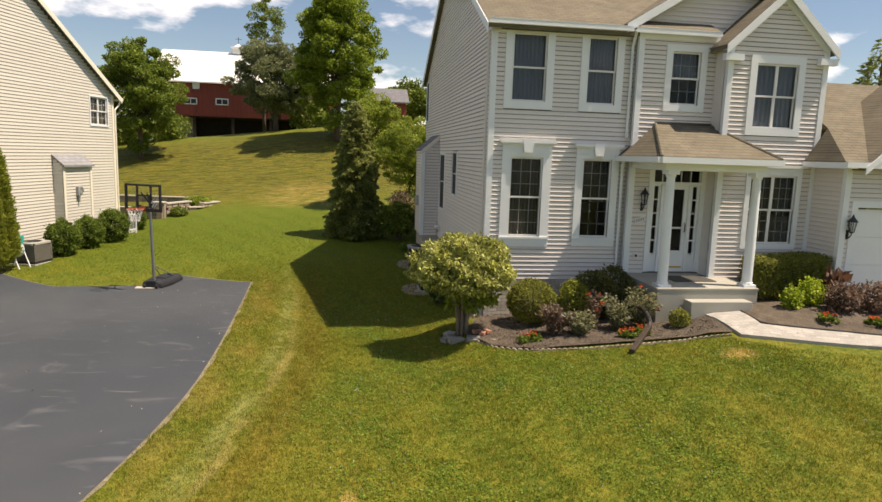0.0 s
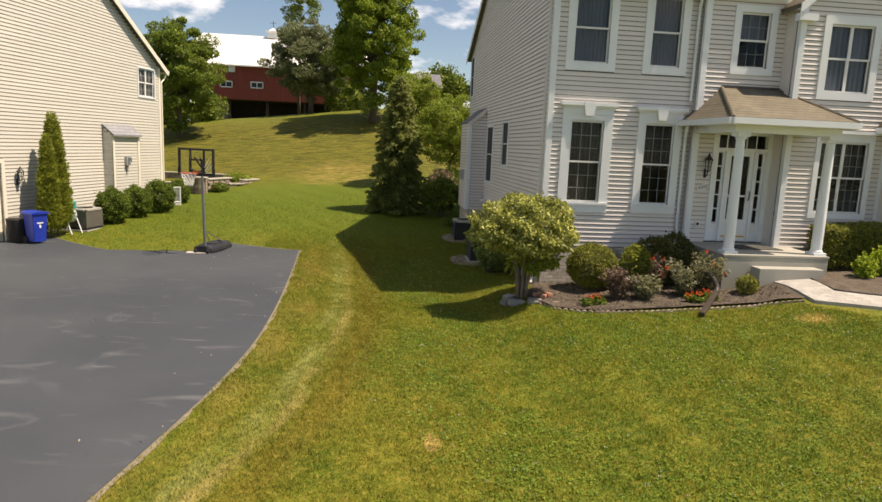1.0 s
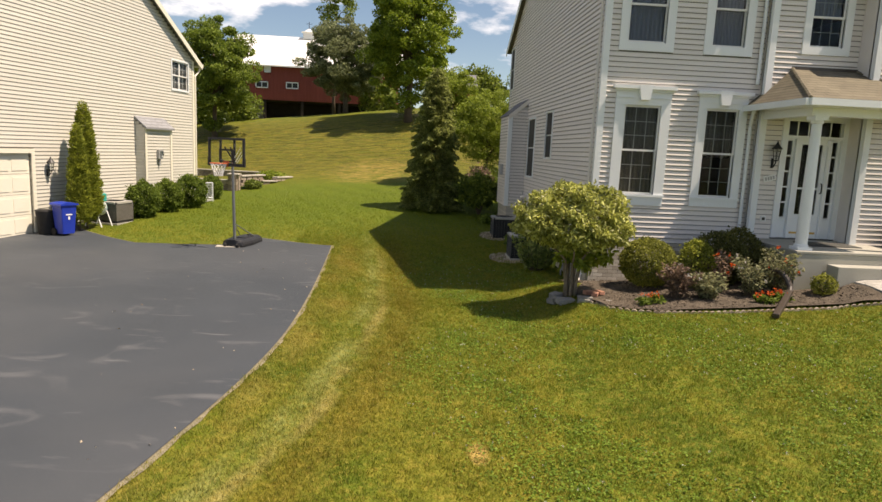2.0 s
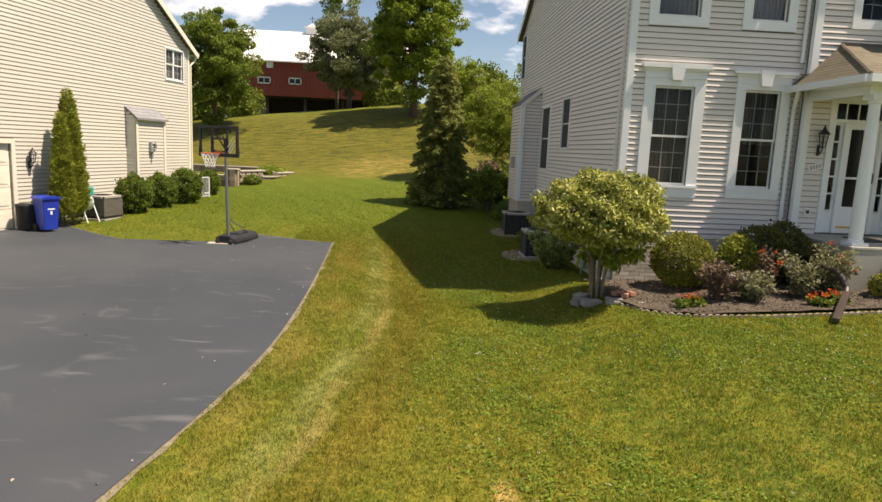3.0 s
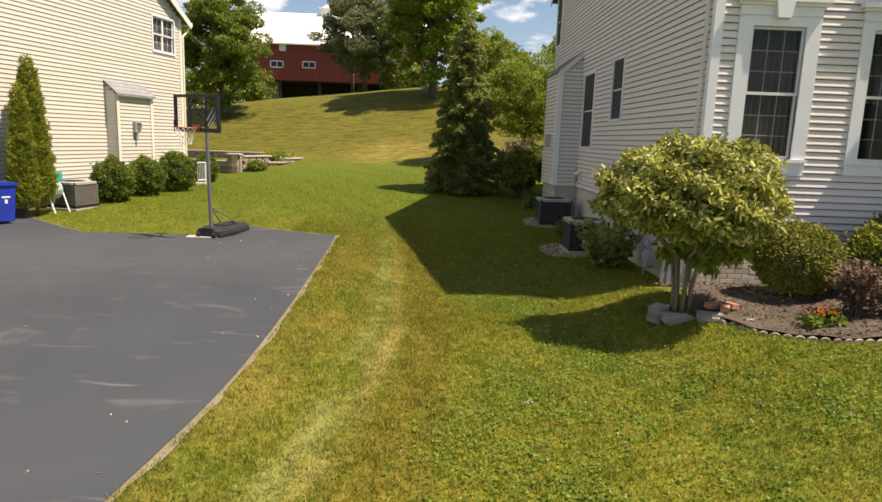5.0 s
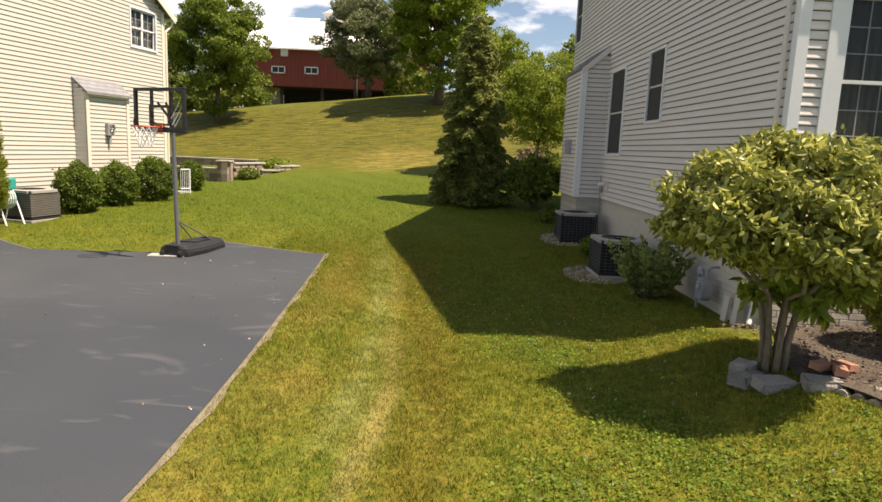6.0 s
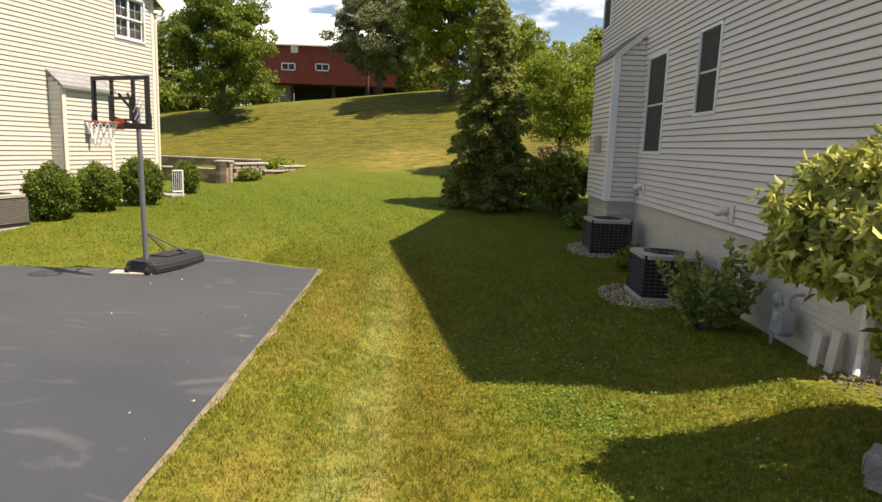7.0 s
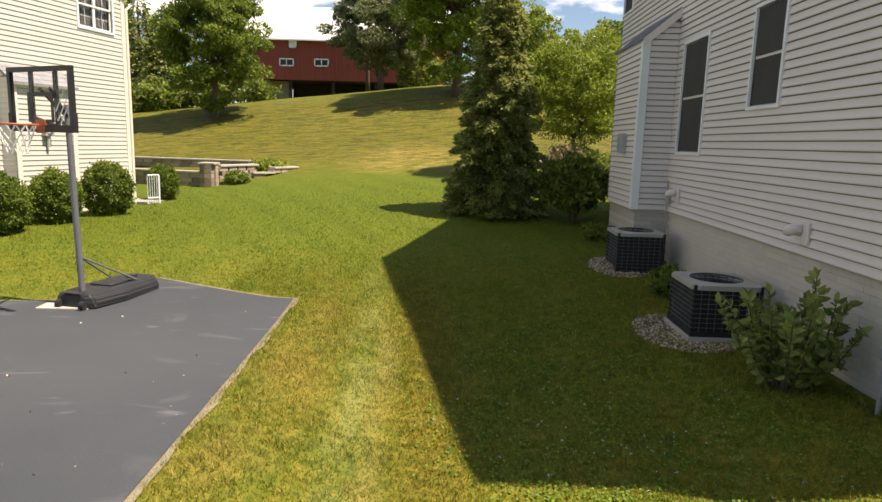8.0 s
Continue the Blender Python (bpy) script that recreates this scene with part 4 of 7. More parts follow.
side_boards(wall, M_SIDING, SB, RIDGE_Z - 0.1, side_span, [casing_gap(w, 0.045) for w in S_WIN] + [(BAY[0], BAY[1], 0, 3.5)])
for w in S_WIN:
    o = window(house, SIDE, *w, 0.045, M_TRIM, (1, 1), blind=(M_CURTAIN, 0.0))
    part("screen", boxes((w[0] - 0.02, w[1] + 0.02, 0.004, 0.009, w[2] - 0.02, (w[2] + w[3]) / 2 - 0.02), (w[0] - 0.02, w[1] + 0.02, -0.006, -0.001, (w[2] + w[3]) / 2 + 0.02, w[3] + 0.02)), M_SCREEN, o, "grey insect screen")
part("wall", boxes((0.3, 7.4, DEPTH - 0.16, DEPTH, 0.28, EAVE)), M_SIDING, house, "grey sided rear wall")
part("wall", boxes((7.36, 7.51, -0.58, DEPTH - 0.17, -0.3, EAVE)), M_SIDING, house, "grey sided far wall")
# floors in the same dark tone, which stands in for indoor shade
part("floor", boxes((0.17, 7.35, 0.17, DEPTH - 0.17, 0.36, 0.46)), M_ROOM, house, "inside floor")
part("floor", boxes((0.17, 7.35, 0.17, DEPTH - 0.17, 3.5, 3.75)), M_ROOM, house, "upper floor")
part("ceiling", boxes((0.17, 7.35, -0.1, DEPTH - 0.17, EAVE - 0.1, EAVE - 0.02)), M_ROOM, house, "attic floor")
# roof
OV_F, OV_S = 0.215, 0.16
ze = EAVE + 0.10 - OV_F * PITCH
for y0, y1, zz in ((-OV_F, RIDGE_Y, 0), (DEPTH + 0.3, RIDGE_Y, 1)):
    z0 = EAVE + 0.12 + (y0 * PITCH if not zz else (DEPTH - y0) * PITCH)
    part("roof", slab([(-OV_S, y0, z0), (7.68, y0, z0), (7.68, y1, RIDGE_Z + 0.12), (-OV_S, y1, RIDGE_Z + 0.12)], 0.11), M_SHINGLE, house, "tan asphalt shingle roof")
    part("rake_board", slab([(-OV_S - 0.025, y0, z0 - 0.01), (-OV_S - 0.002, y0, z0 - 0.01), (-OV_S - 0.002, y1, RIDGE_Z + 0.11), (-OV_S - 0.025, y1, RIDGE_Z + 0.11)], 0.2), M_TRIM, house, "white rake board")
part("soffit", boxes((-OV_S, 3.24, -OV_F, -0.031, EAVE + 0.0, EAVE + 0.02)), M_TRIM, house, "cream soffit")
bm = bmesh.new()
for a, b, c, d in ((-0.085, -0.08, 0.0, 0.10), (-0.08, 0.0, 0.0, 0.005), (-0.09, -0.075, 0.098, 0.108)):
    box(bm, -OV_S, 3.1, -OV_F + a, -OV_F + b, EAVE + c - 0.02, EAVE + d - 0.02)
part("gutter", bm, M_TRIM, house, "white gutter along the eave")
part("downspout", tubes(([(3.18, -OV_F - 0.04, EAVE - 0.02), (3.2, -0.07, EAVE - 0.3), (3.2, -0.07, 3.7)], 0.035)), M_TRIM, house, "white downspout")

# bay on the side wall
bx = BAY[2]
part("bay_wall", boxes((bx, bx + 0.1, -BAY[1], -BAY[0], 0.36, 3.27), (bx + 0.1, -0.001, -BAY[1], -BAY[1] + 0.1, 0.36, 3.27), (bx + 0.1, -0.001, -BAY[0] - 0.1, -BAY[0], 0.36, 3.27)), M_ROOM, house, "grey sided box bay")
bayf = part("bay_front", boxes((0, 0.55, 0.002, 0.02, 0.36, 3.27)), M_ROOM, house, "bay cheek with lapped siding", pose(bx, -BAY[1] - 0.02, 0))
side_boards(bayf, M_SIDING, SB, 3.6, lambda z: (0.09, 0.56 if z < 3.3 else 0.56) if z < 3.3 else (0.09 + (z - 3.3) * 1.05, 0.56), [])
bays = part("bay_side", boxes((BAY[0], BAY[1], 0.002, 0.02, 0.36, 3.27)), M_ROOM, house, "bay side with lapped siding", SIDE @ pose(0, bx - 0.02, 0))
side_boards(bays, M_SIDING, SB, 3.25, lambda z: (BAY[0] + 0.08, BAY[1] - 0.09), [])
part("corner_post", boxes((bx - 0.05, bx + 0.08, -BAY[1] - 0.05, -BAY[1] - 0.025, 0.36, 3.27), (bx - 0.05, bx - 0.022, -BAY[1] - 0.025, -BAY[1] + 0.08, 0.36, 3.27)), M_TRIM, house, "white corner post")
part("bay_roof", slab([(bx - 0.05, -BAY[1] - 0.05, 3.33), (0.0, -BAY[1] - 0.05, 3.86), (0.0, -BAY[0] + 0.12, 3.86), (bx - 0.05, -BAY[0] + 0.12, 3.33)], 0.05), M_SHINGLE_GREY, house, "dark shed roof over the bay")
part("rake_board", slab([(bx - 0.06, -BAY[1] - 0.075, 3.31), (0.0, -BAY[1] - 0.075, 3.84), (0.0, -BAY[1] - 0.052, 3.84), (bx - 0.06, -BAY[1] - 0.052, 3.31)], 0.15), M_SIDING, house, "grey rake board")
part("foundation", boxes((bx + 0.04, 0.02, -BAY[1] + 0.01, -BAY[0] - 0.02, -1.2, 0.355)), M_FOUND, house, "painted brick-pattern foundation")
# foundations
sidef = part("foundation", boxes((-DEPTH + 0.03, -0.16, 0.035, 0.25, -1.4, 0.36)), M_FOUND, house, "painted brick-pattern foundation wall", SIDE)
found = part("foundation", boxes((0.035, 3.3, 0.002, 0.25, -1.4, 0.358)), M_MORTAR, house, "brick foundation")
for i in range(13):
    z = 0.355 - 0.076 * (i + 1)
    for j in range(-1, 16):
        x = 0.035 + j * 0.212 + (0.106 if i % 2 else 0)
        a, b = max(x, 0.035), min(x + 0.203, 3.28)
        if b - a < 0.04:
            continue
        key = ("brick", round(b - a, 2))
        if key not in BOARDS:
            bm = boxes((0, b - a, -0.012, 0.02, 0, 0.067), bevel=0.004)
            me = bpy.data.meshes.new("brick")
            bm.to_mesh(me)
            bm.free()
            me.materials.append(M_BRICK)
            BOARDS[key] = me
        ob = new("brick", BOARDS[key])
        ob.parent = found
        ob.matrix_basis = pose(a, 0.001 + random.uniform(-0.002, 0.002), z)

# porch
PF, PX0, PX1, PY = 0.57, 3.27, 5.54, -2.0
part("porch_slab", boxes((PX0, PX1, PY, -0.23, -0.8, PF - 0.05), (PX0 - 0.012, PX1 + 0.012, PY - 0.012, -0.231, PF - 0.05, PF), bevel=0.01), M_CONC, house, "grey concrete porch slab")
part("porch_step", boxes((3.86, 5.22, -2.33, PY - 0.014, -0.5, 0.35), bevel=0.012), M_CONC, house, "concrete step")
for x in (3.48, 5.42):
    bm = boxes((x - 0.14, x + 0.14, -1.9, -1.62, PF, PF + 0.05), (x - 0.13, x + 0.13, -1.89, -1.63, 2.92, 3.0))
    tube(bm, [(x, -1.76, PF + 0.05), (x, -1.76, PF + 0.09), (x, -1.76, PF + 0.10), (x, -1.76, 1.3), (x, -1.76, 2.86), (x, -1.76, 2.87), (x, -1.76, 2.93)], [0.125, 0.125, 0.105, 0.105, 0.085, 0.105, 0.105], 20)
    part("column", bm, M_TRIM, house, "round white porch column")
part("porch_beam", boxes((3.3, 5.56, -1.86, -1.66, 3.0, 3.26), (3.3, 3.42, -1.655, -0.26, 3.0, 3.26), (5.42, 5.56, -1.655, -0.76, 3.0, 3.26)), M_TRIM, house, "white porch beam")
part("porch_ceiling", boxes((3.385, 5.515, -1.655, -0.231, 3.16, 3.2)), M_TRIM, house, "white porch ceiling")
PE = (3.05, 5.66, -2.16, 3.28)
rx0, rx1, rz = 3.80, 5.13, 4.02
part("porch_roof", slab([(PE[0], PE[2], PE[3]), (PE[1], PE[2], PE[3]), (rx1, -0.23, rz), (rx0, -0.23, rz)], 0.07), M_SHINGLE, house, "tan shingled hip porch roof")
part("porch_roof", slab([(PE[0], PE[2], PE[3]), (rx0, -0.23, rz), (PE[0], -0.02, PE[3])], 0.07), M_SHINGLE, house, "tan shingled hip end")
part("porch_roof", slab([(PE[1], PE[2], PE[3]), (PE[1], -0.78, PE[3]), (5.27, -0.78, 3.83)], 0.07), M_SHINGLE, house, "tan shingled hip end")
part("ridge_cap", tubes(([(PE[0], PE[2], PE[3] + 0.005), (rx0, -0.24, rz + 0.005)], 0.035), n=6), M_SHINGLE, house, "hip cap shingles")
part("ridge_cap", tubes(([(PE[1], PE[2], PE[3] + 0.005), (rx1, -0.24, rz + 0.005)], 0.035), n=6), M_SHINGLE, house, "hip cap shingles")
part("flashing", boxes((rx0 - 0.02, rx1 + 0.02, -0.262, -0.244, rz - 0.03, rz + 0.05)), M_BRONZE, house, "dark flashing where the porch roof meets the wall")
part("fascia", boxes((PE[0] - 0.02, PE[1] + 0.02, PE[2] - 0.08, PE[2] + 0.0, PE[3] - 0.13, PE[3] - 0.01), (PE[0] - 0.08, PE[0], PE[2] + 0.001, -0.03, PE[3] - 0.13, PE[3] - 0.01), (PE[1], PE[1] + 0.06, PE[2] + 0.001, -0.79, PE[3] - 0.13, PE[3] - 0.01), (PE[0], PE[1], PE[2] + 0.001, -0.79, PE[3] - 0.14, PE[3] - 0.10)), M_TRIM, house, "white porch gutter and soffit")
part("downspout", tubes(([(3.08, -0.3, 3.2), (3.1, -0.2, 3.0), (3.16, -0.07, 2.85), (3.17, -0.07, 0.45), (3.17, -0.14, 0.32)], 0.036)), M_TRIM, house, "white downspout")

# garage wing
GX0, GYF, GE = 7.53, -1.75, 3.2
GAR = (7.86, 12.3, -0.2, 2.32)
wall = part("wall", wall_bm(GX0, 13.0, -0.5, GE, [GAR], 0.2), M_ROOM, house, "grey sided garage front", pose(0, GYF, 0))
side_boards(wall, M_SIDING, 0.0, GE, lambda z: (GX0 + 0.1, 13.0), [(GAR[0] - 0.14, GAR[1] + 0.14, -1, GAR[3] + 0.14)])
wall = part("wall", boxes((0.0, 0.16, GYF + 0.2, -0.77, -0.5, GE)), M_ROOM, house, "grey sided garage side", pose(GX0, 0, 0))
gs = part("wall", boxes((0.765, -GYF, 0.001, 0.012, 0.0, GE)), M_SIDING, house, "garage side siding", Matrix(((0, 1, 0, GX0 - 0.014), (-1, 0, 0, 0), (0, 0, 1, 0), (0, 0, 0, 1))))
side_boards(gs, M_SIDING, 0.0, GE, lambda z: (0.78, -GYF - 0.08), [])
part("garage_door", boxes(*[(GAR[0], GAR[1], 0.06, 0.1, GAR[2] + 0.62 * i + 0.006, GAR[2] + 0.62 * (i + 1)) for i in range(4)], bevel=0.004), M_TRIM, house, "white sectional garage door", pose(0, GYF, 0))
part("door_frame", boxes((GAR[0] - 0.14, GAR[0], -0.03, 0.05, GAR[2], GAR[3] + 0.14), (GAR[1], GAR[1] + 0.14, -0.03, 0.05, GAR[2], GAR[3] + 0.14), (GAR[0], GAR[1], -0.03, 0.05, GAR[3], GAR[3] + 0.14)), M_TRIM, house, "white garage door trim", pose(0, GYF, 0))
part("corner_post", boxes((GX0 - 0.04, GX0 + 0.1, GYF - 0.03, GYF - 0.002, -0.2, GE), (GX0 - 0.04, GX0 - 0.016, GYF - 0.002, GYF + 0.08, -0.2, GE)), M_TRIM, house, "white corner post")
part("roof", slab([(7.7, GYF - 0.3, GE + 0.1), (13.4, GYF - 0.3, GE + 0.1), (13.4, 1.4, 5.35), (7.7, 1.4, 5.35)], 0.1), M_SHINGLE, house, "tan shingled garage roof")
part("roof", slab([(7.2, GYF - 0.3, GE + 0.1), (7.698, GYF - 0.3, GE + 0.1), (7.698, -0.79, 4.05)], 0.1), M_SHINGLE, house, "tan shingled hip corner")
part("roof", slab([(7.2, GYF - 0.3, GE + 0.1), (7.698, -0.79, 4.05), (7.2, -0.79, GE + 0.1)], 0.1), M_SHINGLE, house, "tan shingled hip end")
part("soffit", boxes((7.18, 7.5, GYF - 0.3, -0.8, GE - 0.05, GE - 0.02), (7.16, 7.18, GYF - 0.3, -0.8, GE - 0.05, GE + 0.08)), M_TRIM, house, "white boxed eave")
part("roof", slab([(7.7, 5.2, GE + 0.1), (13.4, 5.2, GE + 0.1), (13.4, 1.4, 5.35), (7.7, 1.4, 5.35)], 0.1), M_SHINGLE, house, "tan shingled garage roof")
part("gutter", boxes((7.16, 13.4, GYF - 0.41, GYF - 0.302, GE - 0.03, GE + 0.09)), M_TRIM, house, "white gutter")
part("gable", prism([(7.9, GE + 0.12), (12.9, GE + 0.12), (10.4, GE + 2.2)], 0, 0.12), M_SIDING, house, "grey garage gable", pose(0, GYF - 0.05, 0))
for sgn, x in ((-1, 7.9), (1, 12.9)):
    part("roof", slab([(10.4, GYF - 0.4, GE + 2.32), (x + sgn * 0.3, GYF - 0.4, GE + 0.0), (x + sgn * 0.3, 0.5, GE + 0.0), (10.4, 0.5, GE + 2.32)], 0.08), M_SHINGLE, house, "tan shingled gable roof")
    part("rake_board", slab([(10.4, GYF - 0.42, GE + 2.32), (x + sgn * 0.3, GYF - 0.42, GE + 0.0), (x + sgn * 0.3, GYF - 0.402, GE + 0.0), (10.4, GYF - 0.402, GE + 2.32)], 0.17), M_TRIM, house, "white rake board")

# raised brick faces of the cast foundation along the side wall
bm = boxes((0, 0.210, -0.006, 0.004, 0, 0.069), bevel=0.002)
brick_me = bpy.data.meshes.new("brick")
bm.to_mesh(brick_me)
bm.free()
brick_me.materials.append(M_FOUND_FACE)
rest = bmesh.new()
for i in range(14):
    for j in range(55):
        u = 0.2 + j * 0.212 + (0.106 if i % 2 else 0)
        z = 0.345 - 0.075 * (i + 1)
        if u + 0.21 > 11.9 or 7.7 < u < 9.9 or z < gz(-0.1, u) - 0.05:
            continue
        if u < 5.3 and i < 13:
            ob = new("brick", brick_me)
            ob.parent = sidef
            ob.matrix_basis = pose(-u - 0.210, 0.035 + random.uniform(-0.001, 0.001), z)
        else:
            box(rest, -u - 0.210, -u, 0.030, 0.04, z, z + 0.069)
tagged(part("brick_course", rest, M_FOUND_FACE, sidef), kind="stuff")


# ---- the cream house next door ----
NDIR = Vector((0.215, 0.977, 0)).normalized()
NB = Matrix(((NDIR.x, -NDIR.y, 0, -13.2), (NDIR.y, NDIR.x, 0, 9.0), (0, 0, 1, 0), (0, 0, 0, 1)))


def nb(x, y, z=0.0):
    """A place by the cream house's gable wall: along it, out of it (negative y), up."""
    return NB @ Vector((x, y, z))


def neighbour_house():
    h = thing("house", "two-storey cream vinyl-sided house with grey roof", "house", NB)
    N0, N1, NE, NS = -9.3, 4.15, 5.05, 0.63
    peak_x, peak_z = -1.5, 5.05 + 5.65 * 0.63
    near_z = peak_z - (peak_x - N0) * NS
    win = (2.72, 3.72, 3.9, 4.86)
    gar = (-6.6, -4.1, -0.72, 1.5)
    lowz = near_z
    w = part("wall", wall_bm(N0, N1, -1.5, lowz, [gar], 0.16), M_ROOM, h, "cream lapped vinyl gable wall")
    part("gable", wall_bm(peak_x, N1, lowz, NE, [glass_hole(win)], 0.16), M_ROOM, h, "cream gable wall")
    part("gable", prism([(N0, lowz), (peak_x - 0.001, lowz), (peak_x - 0.001, peak_z)], 0, 0.16), M_ROOM, h, "cream gable wall")
    part("gable", prism([(peak_x, NE), (N1, NE), (peak_x, peak_z)], 0, 0.16), M_ROOM, h, "cream gable wall")

    def span(z):
        a = N0 + 0.02 if z < near_z else N0 + (z - near_z) / NS
        b = N1 - 0.09 if z < NE else N1 - (z - NE) / NS
        return a, b

    side_boards(w, M_CREAM, -0.55, peak_z - 0.1, span, [casing_gap(win, 0.05), (gar[0] - 0.12, gar[1] + 0.12, -2, gar[3] + 0.12), (0.46, 2.0, -2, 2.74)], 0.105, 0.013)
    window(h, None, *win, 0.05, M_TRIM, (2, 2), mull=2, blind=(M_CURTAIN, 0.0))
    part("corner_post", boxes((N1 - 0.09, N1 + 0.03, -0.028, -0.002, -0.6, NE), (N1 + 0.002, N1 + 0.03, -0.002, 0.1, -0.6, NE)), M_CREAM_TRIM, h, "cream corner post")
    part("foundation", boxes((gar[1] + 0.12, N1 - 0.02, 0.012, 0.15, -1.4, -0.55)), M_CONC, h, "concrete foundation")
    for a, b, za, zb in ((N1 + 0.35, peak_x, NE - 0.35 * NS, peak_z), (N0 - 0.3, peak_x, near_z - 0.3 * NS, peak_z)):
        part("roof", slab([(a, -0.18, za + 0.16), (b, -0.18, zb + 0.16), (b, 11, zb + 0.16), (a, 11, za + 0.16)], 0.1), M_SHINGLE_GREY, h, "grey shingle roof")
        part("rake_board", slab([(a, -0.205, za + 0.145), (b, -0.205, zb + 0.145), (b, -0.182, zb + 0.145), (a, -0.182, za + 0.145)], 0.2), M_CREAM_TRIM, h, "white rake board")
    part("gutter", boxes((N1 + 0.3, N1 + 0.42, -0.2, 11, NE - 0.19, NE - 0.07)), M_CREAM_TRIM, h, "white gutter")
    part("downspout", tubes(([(N1 + 0.36, -0.1, NE - 0.2), (N1 + 0.3, -0.08, NE - 0.35), (N1 + 0.06, -0.05, NE - 0.55), (N1 + 0.06, -0.05, -0.6)], 0.035)), M_CREAM_TRIM, h, "cream downspout")
    part("wall", boxes((N1 - 0.16, N1 - 0.001, 0.17, 10.5, -1.5, NE)), M_CREAM, h, "cream back wall")
    part("wall", boxes((N0, N0 + 0.15, 0.17, 10.5, -1.5, near_z)), M_CREAM, h, "cream front wall")
    part("wall", boxes((N0 + 0.16, N1 - 0.17, 10.3, 10.5, -1.5, min(NE, near_z))), M_CREAM, h, "cream far wall")
    # fireplace box
    f0, f1, deep = 0.46, 2.0, 0.34
    part("chimney_box", prism([(-deep, -1.2), (0.0, -1.2), (0.0, 2.68), (-deep, 2.40)], 0.0, f1 - f0), M_ROOM, h, "cream sided fireplace box", Matrix(((0, 1, 0, f0), (1, 0, 0, 0), (0, 0, 1, 0), (0, 0, 0, 1))))
    f = part("chimney_front", boxes((f0, f1, 0.0, 0.012, -0.9, 2.38)), M_ROOM, h, "cream box front", pose(0, -deep - 0.015, 0))
    side_boards(f, M_CREAM, -0.55, 2.4, lambda z: (f0 + 0.07, f1 - 0.07), [], 0.105, 0.013)
    part("corner_post", boxes((f0 - 0.03, f0 + 0.08, -deep - 0.045, -deep - 0.028, -0.7, 2.4), (f1 - 0.08, f1 + 0.03, -deep - 0.045, -deep - 0.028, -0.7, 2.4), (f0 + 0.08, f1 - 0.08, -deep - 0.045, -deep - 0.03, 2.30, 2.42)), M_CREAM_TRIM, h, "cream corner trim")
    c = part("chimney_cheek", boxes((0.0, deep, 0.0, 0.01, -0.9, 2.4)), M_CREAM, h, "cream box cheek", Matrix(((0, 1, 0, f0 - 0.014), (-1, 0, 0, 0), (0, 0, 1, 0), (0, 0, 0, 1))))
    side_boards(c, M_CREAM, -0.55, 2.66, lambda z: (0.0, deep - 0.01) if z < 2.40 else (0.0, deep - 0.01 - (z - 2.40) * deep / 0.30), [], 0.105, 0.013)
    part("shed_roof", slab([(f0 - 0.07, -deep - 0.12, 2.40), (f1 + 0.08, -deep - 0.12, 2.40), (f1 + 0.08, -0.016, 2.76), (f0 - 0.07, -0.016, 2.76)], 0.06), M_SHINGLE_PALE, h, "grey shingled shed roof")
    # garage door
    bm = bmesh.new()
    for i in range(4):
        z = gar[2] + 0.555 * i
        box(bm, gar[0], gar[1], 0.07, 0.11, z + 0.005, z + 0.55)
        for j in range(4):
            x = gar[0] + 0.08 + j * 0.61
            box(bm, x, x + 0.5, 0.058, 0.07, z + 0.09, z + 0.46)
    part("garage_door", bm, M_CREAM_TRIM, h, "cream panelled garage door")
    part("door_frame", boxes((gar[1], gar[1] + 0.12, -0.03, 0.12, gar[2], gar[3] + 0.12), (gar[0] - 0.12, gar[0], -0.03, 0.12, gar[2], gar[3] + 0.12), (gar[0], gar[1], -0.03, 0.12, gar[3], gar[3] + 0.12)), M_CREAM_TRIM, h, "cream garage trim")
    return h


neighbour_house()


def wall_lantern(m, label):
    t = thing("wall_lantern", label, "lamp", m)
    part("bracket", tubes(([(0, 0, -0.05), (0, -0.06, -0.09), (0, -0.12, -0.02), (0, -0.12, 0.04)], 0.012), ([(0, -0.001, -0.12), (0, -0.001, 0.08)], 0.03)), M_BLACK, t, "black scrolled bracket")
    bm = bmesh.new()
    for a in range(6):
        p = 2 * math.pi * a / 6
        tube(bm, [(0.05 * math.cos(p), -0.12 + 0.05 * math.sin(p), 0.04), (0.085 * math.cos(p), -0.12 + 0.085 * math.sin(p), 0.27)], 0.008, 5)
    tube(bm, [(0, -0.12, 0.02), (0, -0.12, 0.045)], [0.03, 0.06], 10)
    part("cage", bm, M_BLACK, t, "black lantern cage")
    part("roof", tube(bmesh.new(), [(0, -0.12, 0.265), (0, -0.12, 0.28), (0, -0.12, 0.36), (0, -0.12, 0.43)], [0.11, 0.10, 0.035, 0.006], 12), M_BLACK, t, "black lantern cap")
    part("glass", tube(bmesh.new(), [(0, -0.12, 0.05), (0, -0.12, 0.26)], [0.045, 0.078], 12), M_GLASS, t, "clear lantern glass")
    return t


wall_lantern(pose(3.62, -0.235, 2.15), "black glazed lantern on the entry wall")
wall_lantern(pose(7.68, GYF - 0.015, 1.75), "black glazed lantern beside the garage door")
wall_lantern(NB @ pose(-3.55, -0.015, 0.98), "black lantern on the cream garage wall")
